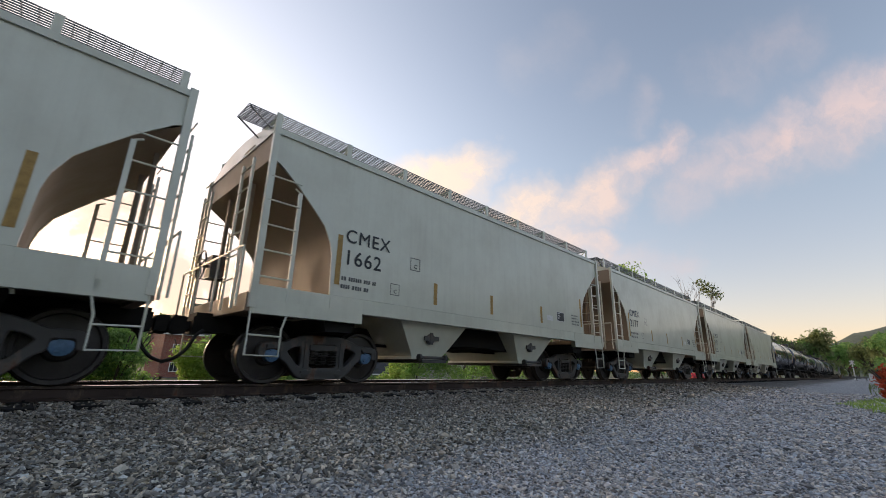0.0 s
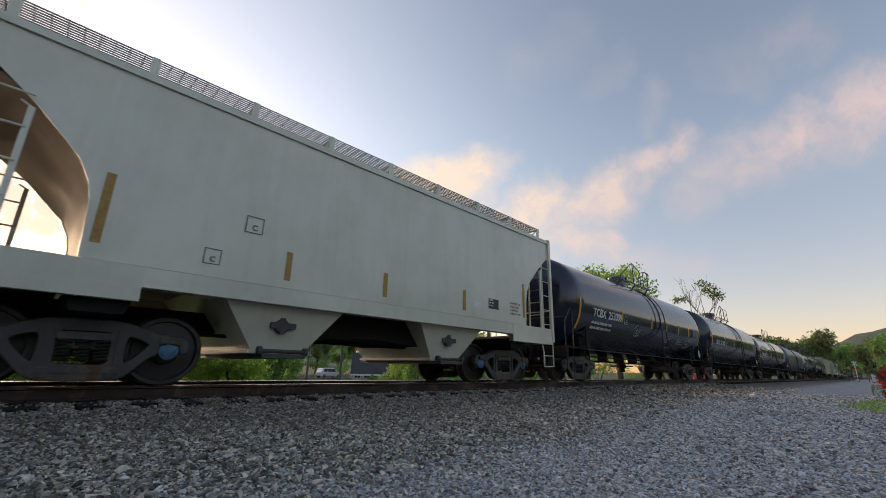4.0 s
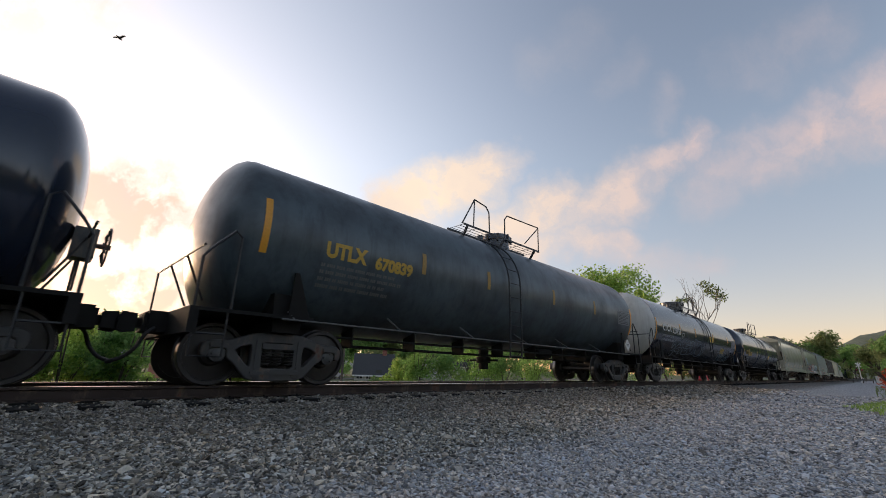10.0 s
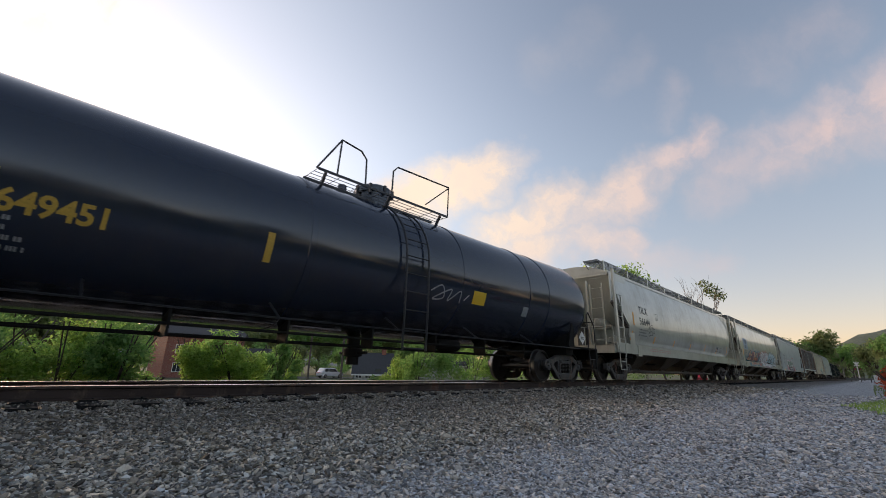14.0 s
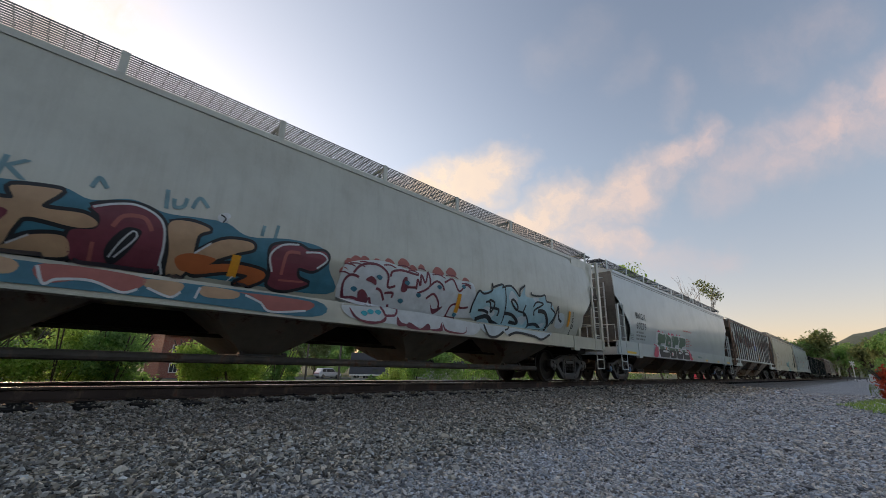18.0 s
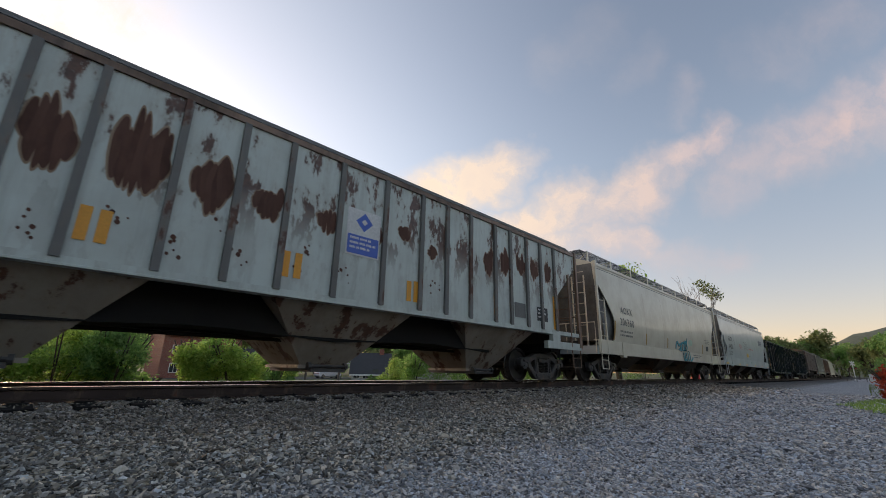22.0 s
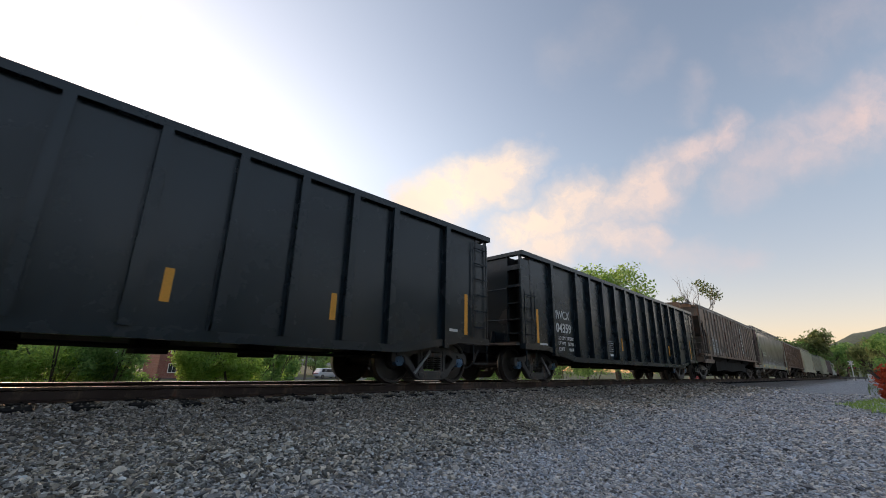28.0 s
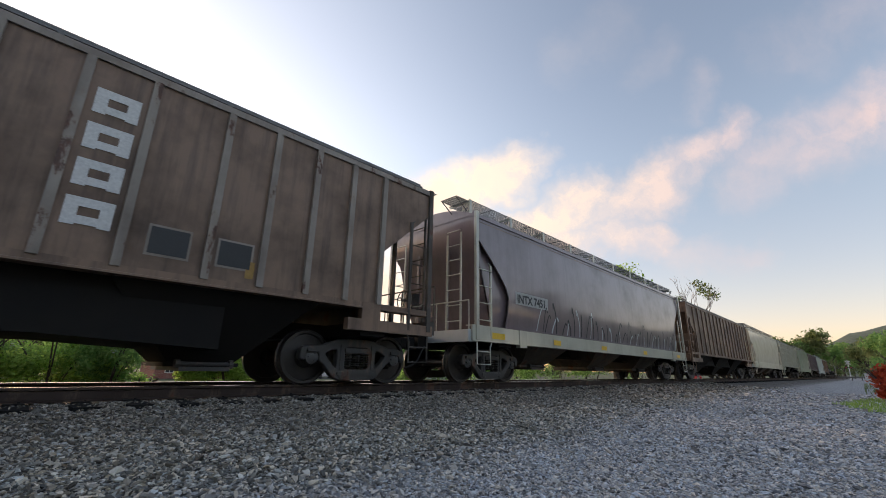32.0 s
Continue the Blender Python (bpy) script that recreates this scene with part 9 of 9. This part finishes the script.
def house(at, w, d, eave, ridge, wall, label, windows=4):
    h = thing("house", label, "house", "", at)
    g = Geo()
    g.box(-w / 2, w / 2, 0, .25, -.5, eave)
    g.box(-w / 2, w / 2, d - .25, d, -.5, eave)
    for s in (-1, 1):
        x = s * (w / 2 - .125)
        g.box(x - .125, x + .125, .25, d - .25, -.5, eave)
        i = len(g.v)
        g.v += [(x, .1, eave), (x, d - .1, eave), (x, d / 2, ridge - .1)]
        g.f.append((i, i + 1, i + 2))
    part("wall", g, wall, h)
    g = Geo()
    for a, b in (((-.5, eave - .12), (d / 2, ridge)), ((d + .5, eave - .12), (d / 2, ridge))):
        g.grid([[(-w / 2 - .4, a[0], a[1]), (w / 2 + .4, a[0], a[1])], [(-w / 2 - .4, b[0], b[1]), (w / 2 + .4, b[0], b[1])]])
        g.grid([[(-w / 2 - .4, a[0], a[1] - .15), (w / 2 + .4, a[0], a[1] - .15)], [(-w / 2 - .4, b[0], b[1] - .15), (w / 2 + .4, b[0], b[1] - .15)]])
    r = part("roof", g, M["roof_grey"], h)
    g = Geo()
    g.box(-w / 2 - .4, w / 2 + .4, -.54, -.50, eave - .34, eave - .10)
    part("fascia", g, M["trim_white"], r)
    g = Geo()
    g.box(w * .28 - .4, w * .28 + .4, d / 2 - .4, d / 2 + .4, ridge - .6, ridge + .7)
    part("chimney", g, M["brick"], r)
    for k in range(windows):
        x = -w / 2 + w * (k + .5) / windows
        for z in ((eave * .32, eave * .78),) if eave < 4 else ((.9, 2.2), (3.5, 4.7)):
            g = Geo()
            g.box(x - .55, x + .55, -.06, -.002, z[0], z[1])
            wd = part("window", g, M["trim_white"], h)
            g = Geo()
            g.box(x - .47, x - .03, -.075, -.062, z[0] + .08, z[1] - .08)
            g.box(x + .03, x + .47, -.075, -.062, z[0] + .08, z[1] - .08)
            part("pane", g, M["pane"], wd)
    g = Geo()
    g.box(w * .12 - .5, w * .12 + .5, -.07, -.002, -.3, 1.9)
    part("door", g, M["door_paint"], h)
    g = Geo()
    g.cyl((w / 2 - 1.2, -.12, -.3), (w / 2 - 1.2, -.12, eave - .2), .06, 8)
    part("downpipe", g, M["trim_white"], h)
    return h


def house_at(az, d, *rest, turn=0.0):
    x, y = polar(az, d)
    return house(pose(x, y, -1.9, rz=turn), *rest)


house_at(74.2, 72, 10.5, 9, 6.3, 8.3, M["brick"], "two-storey red brick house with a grey roof", 3)
house_at(67.6, 78, 7, 7, 2.6, 4.9, M["siding"], "small pale house with a grey roof", turn=-22)
house_at(54.2, 74, 6.4, 8, 1.15, 4.7, M["siding"], "low pale bungalow under a broad dark grey roof", turn=-35)
house_at(42, 90, 12, 9, 3.0, 5.5, M["siding"], "pale house among the trees")


def church():
    x, y = polar(93.0, 112)
    c = thing("church_steeple", "white church steeple above the trees", "church", "", pose(x, y, -2.2))
    g = Geo()
    g.box(-2.0, 2.0, -2.0, 2.0, 0, 12.2)
    t = part("tower", g, M["trim_white"], c)
    g = Geo()
    for s in (-1, 1):
        g.box(s * .8 - .45, s * .8 + .45, -2.06, -2.005, 9.0, 11.0)
    part("louvre", g, M["roof_grey"], t)
    g = Geo()
    g.lathe([(2.0, 12.2), (1.75, 12.6), (.05, 20.9)], "z", 8)
    part("spire", g, M["siding"], c)
    g = Geo()
    g.cyl((0, 0, 20.8), (0, 0, 22.0), .05, 6)
    g.box(-.35, .35, -.05, .05, 21.4, 21.5)
    part("finial", g, M["bar"], c)


church()

# street, hedge and poles
M["asphalt"] = plain("street_asphalt", (.055, .055, .058), .85, 0, .3, 4, 0, .2)
g = Geo()
g.grid([[(x, 58.5, ground_z(58.5) + .03), (x, 66.0, ground_z(66) + .03)] for x in (-300, 0, 40, 80, 400)])
tagged(part("street", g, M["asphalt"]), "grey street beyond the bushes", "street", kind="structure")
M["pole_wood"] = plain("weathered_pole_wood", (.12, .10, .085), .9, 0, .4, 6)
for az, d, h in ((58.3, 60, 8.5), (62.4, 68, 8.0), (30, 60, 8.5)):
    x, y = polar(az, d)
    p = thing("utility_pole", "weathered wooden utility pole by the street", "pole", "poles along the street", pose(x, y, ground_z(y)))
    g = Geo()
    g.lathe([(.16, -.3), (.11, h)], "z", 10)
    part("pole", g, M["pole_wood"], p)
    g = Geo()
    g.box(-1.2, 1.2, -.06, .06, h - .7, h - .58)
    part("crossarm", g, M["pole_wood"], p)
for k in range(5):
    bush(ground_at(54.2 - k * .9, 58, .05), 1.5, 1.1, 900, .07, M["leaf_dark"], 300 + k, "clipped low hedge before a house", "hedge")


def motorcar(name, label, at, colour, suv=True):
    c = thing(name, label, "car", "", at)
    L, W, H = (4.6, 1.84, 1.72) if suv else (4.4, 1.78, 1.45)
    out = [(-L / 2, .45), (-L / 2 + .05, .95), (-L / 2 + .25, 1.05), (-L / 2 + .55, H - .05), (-L / 2 + 1.0, H), (.45, H), (1.15, 1.05), (L / 2 - .35, .92), (L / 2, .72), (L / 2 - .02, .40), (L / 2 - .4, .28), (-L / 2 + .3, .28)]
    if not suv:
        out = [(-L / 2, .45), (-L / 2 + .05, .85), (-L / 2 + .6, .92), (-L / 2 + 1.2, H - .04), (-.6, H), (.25, H - .03), (1.0, .92), (L / 2 - .3, .80), (L / 2, .62), (L / 2 - .02, .38), (L / 2 - .4, .25), (-L / 2 + .3, .25)]
    g = Geo()
    g.prism(out, -W / 2, W / 2)
    me = mesh("body", g, colour)
    body = part("body", me, None, c)
    bv = body.modifiers.new("round", "BEVEL")
    bv.width, bv.segments = .09, 2
    for s in (-1, 1):
        g = Geo()
        y = s * (W / 2 + .004)
        if suv:
            g.prism([(-L / 2 + .65, 1.08), (-L / 2 + .72, H - .16), (-.9, H - .12), (-.9, 1.08)], y, y - s * .02)
            g.prism([(-.82, 1.08), (-.82, H - .12), (.40, H - .12), (.98, 1.08)], y, y - s * .02)
        else:
            g.prism([(-L / 2 + 1.0, .95), (-L / 2 + 1.3, H - .12), (-.25, H - .10), (-.25, .95)], y, y - s * .02)
            g.prism([(-.18, .95), (-.18, H - .10), (.22, H - .12), (.85, .95)], y, y - s * .02)
        part("side_window", g, M["pane"], c)
        for x in (-L / 2 + .85, L / 2 - .85):
            w = Geo()
            w.lathe([(.0, -.10), (.20, -.10), (.30, -.09), (.33, -.05), (.33, .05), (.30, .09), (0, .10)], "y", 20)
            t = part("wheel", w, M["hose"], c, at=pose(x, s * (W / 2 - .06), .33))
            w = Geo()
            w.lathe([(.0, s * .112), (.19, s * .108), (.20, s * .095)], "y", 16)
            part("rim", w, M["grate"], t)
    g = Geo()
    g.box(-L / 2 - .01, -L / 2 + .06, -W / 2 + .1, W / 2 - .1, .80, .92)
    part("tail_light", g, M["red"], c)
    g = Geo()
    g.box(L / 2 - .16, L / 2 - .06, -W / 2 + .1, -W / 2 + .5, .66, .78)
    g.box(L / 2 - .16, L / 2 - .06, W / 2 - .5, W / 2 - .1, .66, .78)
    part("headlight", g, M["trim_white"], c)
    return c


M["car_silver"] = plain("silver_car_paint", (.62, .64, .67), .3, .2, .1, 3)
M["car_red"] = plain("bright_red_car_paint", (.55, .03, .04), .25, 0, .1, 3)
x, y = polar(59.7, 80)
motorcar("suv", "silver sport utility car parked along the street", pose(x, y, ground_z(y) + .03, rz=3), M["car_silver"])
x, y = polar(14.1, 84)
motorcar("red_car", "bright red car parked beyond the track", pose(x, y, ground_z(y) + .03, rz=20), M["car_red"], False)

# ---- level crossing down the line ----
sig = thing("crossing_signal", "white crossbuck mast with signal lamps", "railway signal", "", pose(142, -5.5, -.37))
g = Geo()
g.cyl((0, 0, 0), (0, 0, 4.6), .09, 10)
g.lathe([(.25, 0), (.25, .3), (.12, .4)], "z", 12)
part("mast", g, M["trim_white"], sig)
for a in (-45, 45):
    g = Geo()
    g.box(-.62, .62, -.02, .02, -.11, .11)
    part("crossbuck_blade", g, M["trim_white"], sig, at=pose(-.12, 0, 4.0, 0, 0, 90) @ pose(0, 0, 0, 0, a, 0))
g = Geo()
g.box(-.1, .1, -.55, .55, 2.85, 2.95)
for s in (-1, 1):
    g.cyl((-.06, s * .45, 2.9), (-.16, s * .45, 2.9), .26, 16)
part("lamp_bar", g, M["bar"], sig)
for s in (-1, 1):
    g = Geo()
    g.cyl((-.165, s * .45, 2.9), (-.19, s * .45, 2.9), .14, 14)
    part("signal_lamp", g, M["red"], sig)
cab = thing("equipment_cabinet", "white equipment cabinet by the crossing", "cabinet", "", pose(100, -8.25, -.37))
g = Geo()
g.box(-.4, .4, -.45, .45, 0, 1.25)
part("body", g, M["trim_white"], cab)
g = Geo()
g.box(-.46, .46, -.51, .51, 1.25, 1.31)
part("lid", g, M["trim_white"], cab)
gr = thing("guard_rail", "low grey guard rail along the crossing road", "guard rail", "", pose(118, -6.0, -.37))
g = Geo()
g.box(-.05, .05, -1.6, 2.2, .45, .78)
part("beam", g, M["grate"], gr)
for y in (-1.4, 0, 1.4):
    g = Geo()
    g.box(.05, .17, y - .06, y + .06, 0, .75)
    part("post", g, M["pole_wood"], gr)

# orange shrub at the edge of the lot, and a twig on the gravel
b = bush(pose(17.6, -8.29, -.40), 1.40, 1.15, 4200, .045, M["leaf_orange"], 77, "bright orange-red leaved shrub at the gravel edge", "shrub")
tw = thing("twig", "thin dry twig lying on the gravel", "twig", "", pose(7.75, -5.05, -.335, rz=12))
g = Geo()
g.tube([(-.35, 0, .01), (-.1, .02, .03), (.1, -.01, .03), (.32, .05, .015)], .010, 6)
g.tube([(.1, -.01, .03), (.22, -.09, .05)], .006, 5)
part("stem", g, M["bark"], tw)

# a bird that crosses the sky
bird = thing("bird", "small dark bird in flight", "bird")
g = Geo()
g.lathe([(.0, -.14), (.035, -.09), (.05, 0), (.035, .08), (.015, .13), (.0, .16)], "x", 10)
part("body", g, M["bar"], bird)
for s in (-1, 1):
    g = Geo()
    g.grid([[(-.05, s * .03, .01), (.06, s * .03, .01)], [(-.04, s * .16, .07), (.05, s * .16, .07)], [(.0, s * .30, .05), (.05, s * .30, .05)]])
    g.grid([[(-.05, s * .03, .0), (.06, s * .03, .0)], [(-.04, s * .16, .062), (.05, s * .16, .062)], [(.0, s * .30, .045), (.05, s * .30, .045)]])
    part("wing", g, M["bar"], bird)


# ---- everything that moves ----
def motions():
    times = [0, 1, 2, 3, 4, 5, 6, 8, 9, 9.75, 10.25, 10.5, 10.75, 11, 11.25, 11.5, 11.75, 12, 12.5, 13, 14, 16, 18, 20, 22, 24, 26, 28, 30, 32]
    for car, x0 in TRAIN:
        walk(car, [(t, pose(x0 - advance(t), 0, 0)) for t in times])
    grid = [advance(k * .05) for k in range(641)]
    where = {car: x0 for car, x0 in TRAIN}
    for ws, dx, car, tx in WHEELS:
        x0 = where[car] + tx + dx
        ks = [k for k in range(641) if -6 < x0 - grid[k] < 46]
        if len(ks) < 2:
            ks = [0, 640]
        turn = lambda k: pose(dx, 0, WR) @ Matrix.Rotation(-grid[k] / WR, 4, "Y")
        rows = [(k * .05, turn(k)) for k in ks]
        if ks[0] > 0:
            rows.insert(0, (0, turn(ks[0])))
        if ks[-1] < 640:
            rows.append((32, turn(ks[-1])))
        walk(ws, rows if ks != [0, 640] else [(0, pose(dx, 0, WR)), (32, pose(dx, 0, WR))])
    walk(bird, [(0, pose(140.0, 110.0, 60.0, rz=216)), (9, pose(16.8, 24.5, 21.4, rz=216)), (9.5, pose(8.1, 18.3, 18.9, rz=216)), (10, pose(0.1, 12.3, 13.5, rz=216)), (12, pose(-34.0, -12.0, 16.0, rz=216)), (32, pose(-300.0, -200.0, 40.0, rz=216))])
    walk(clouds, [(0, pose(0, -7.7, 0, rz=2.0)), (32, pose(0, -7.7, 0, rz=-5.2))])


motions()
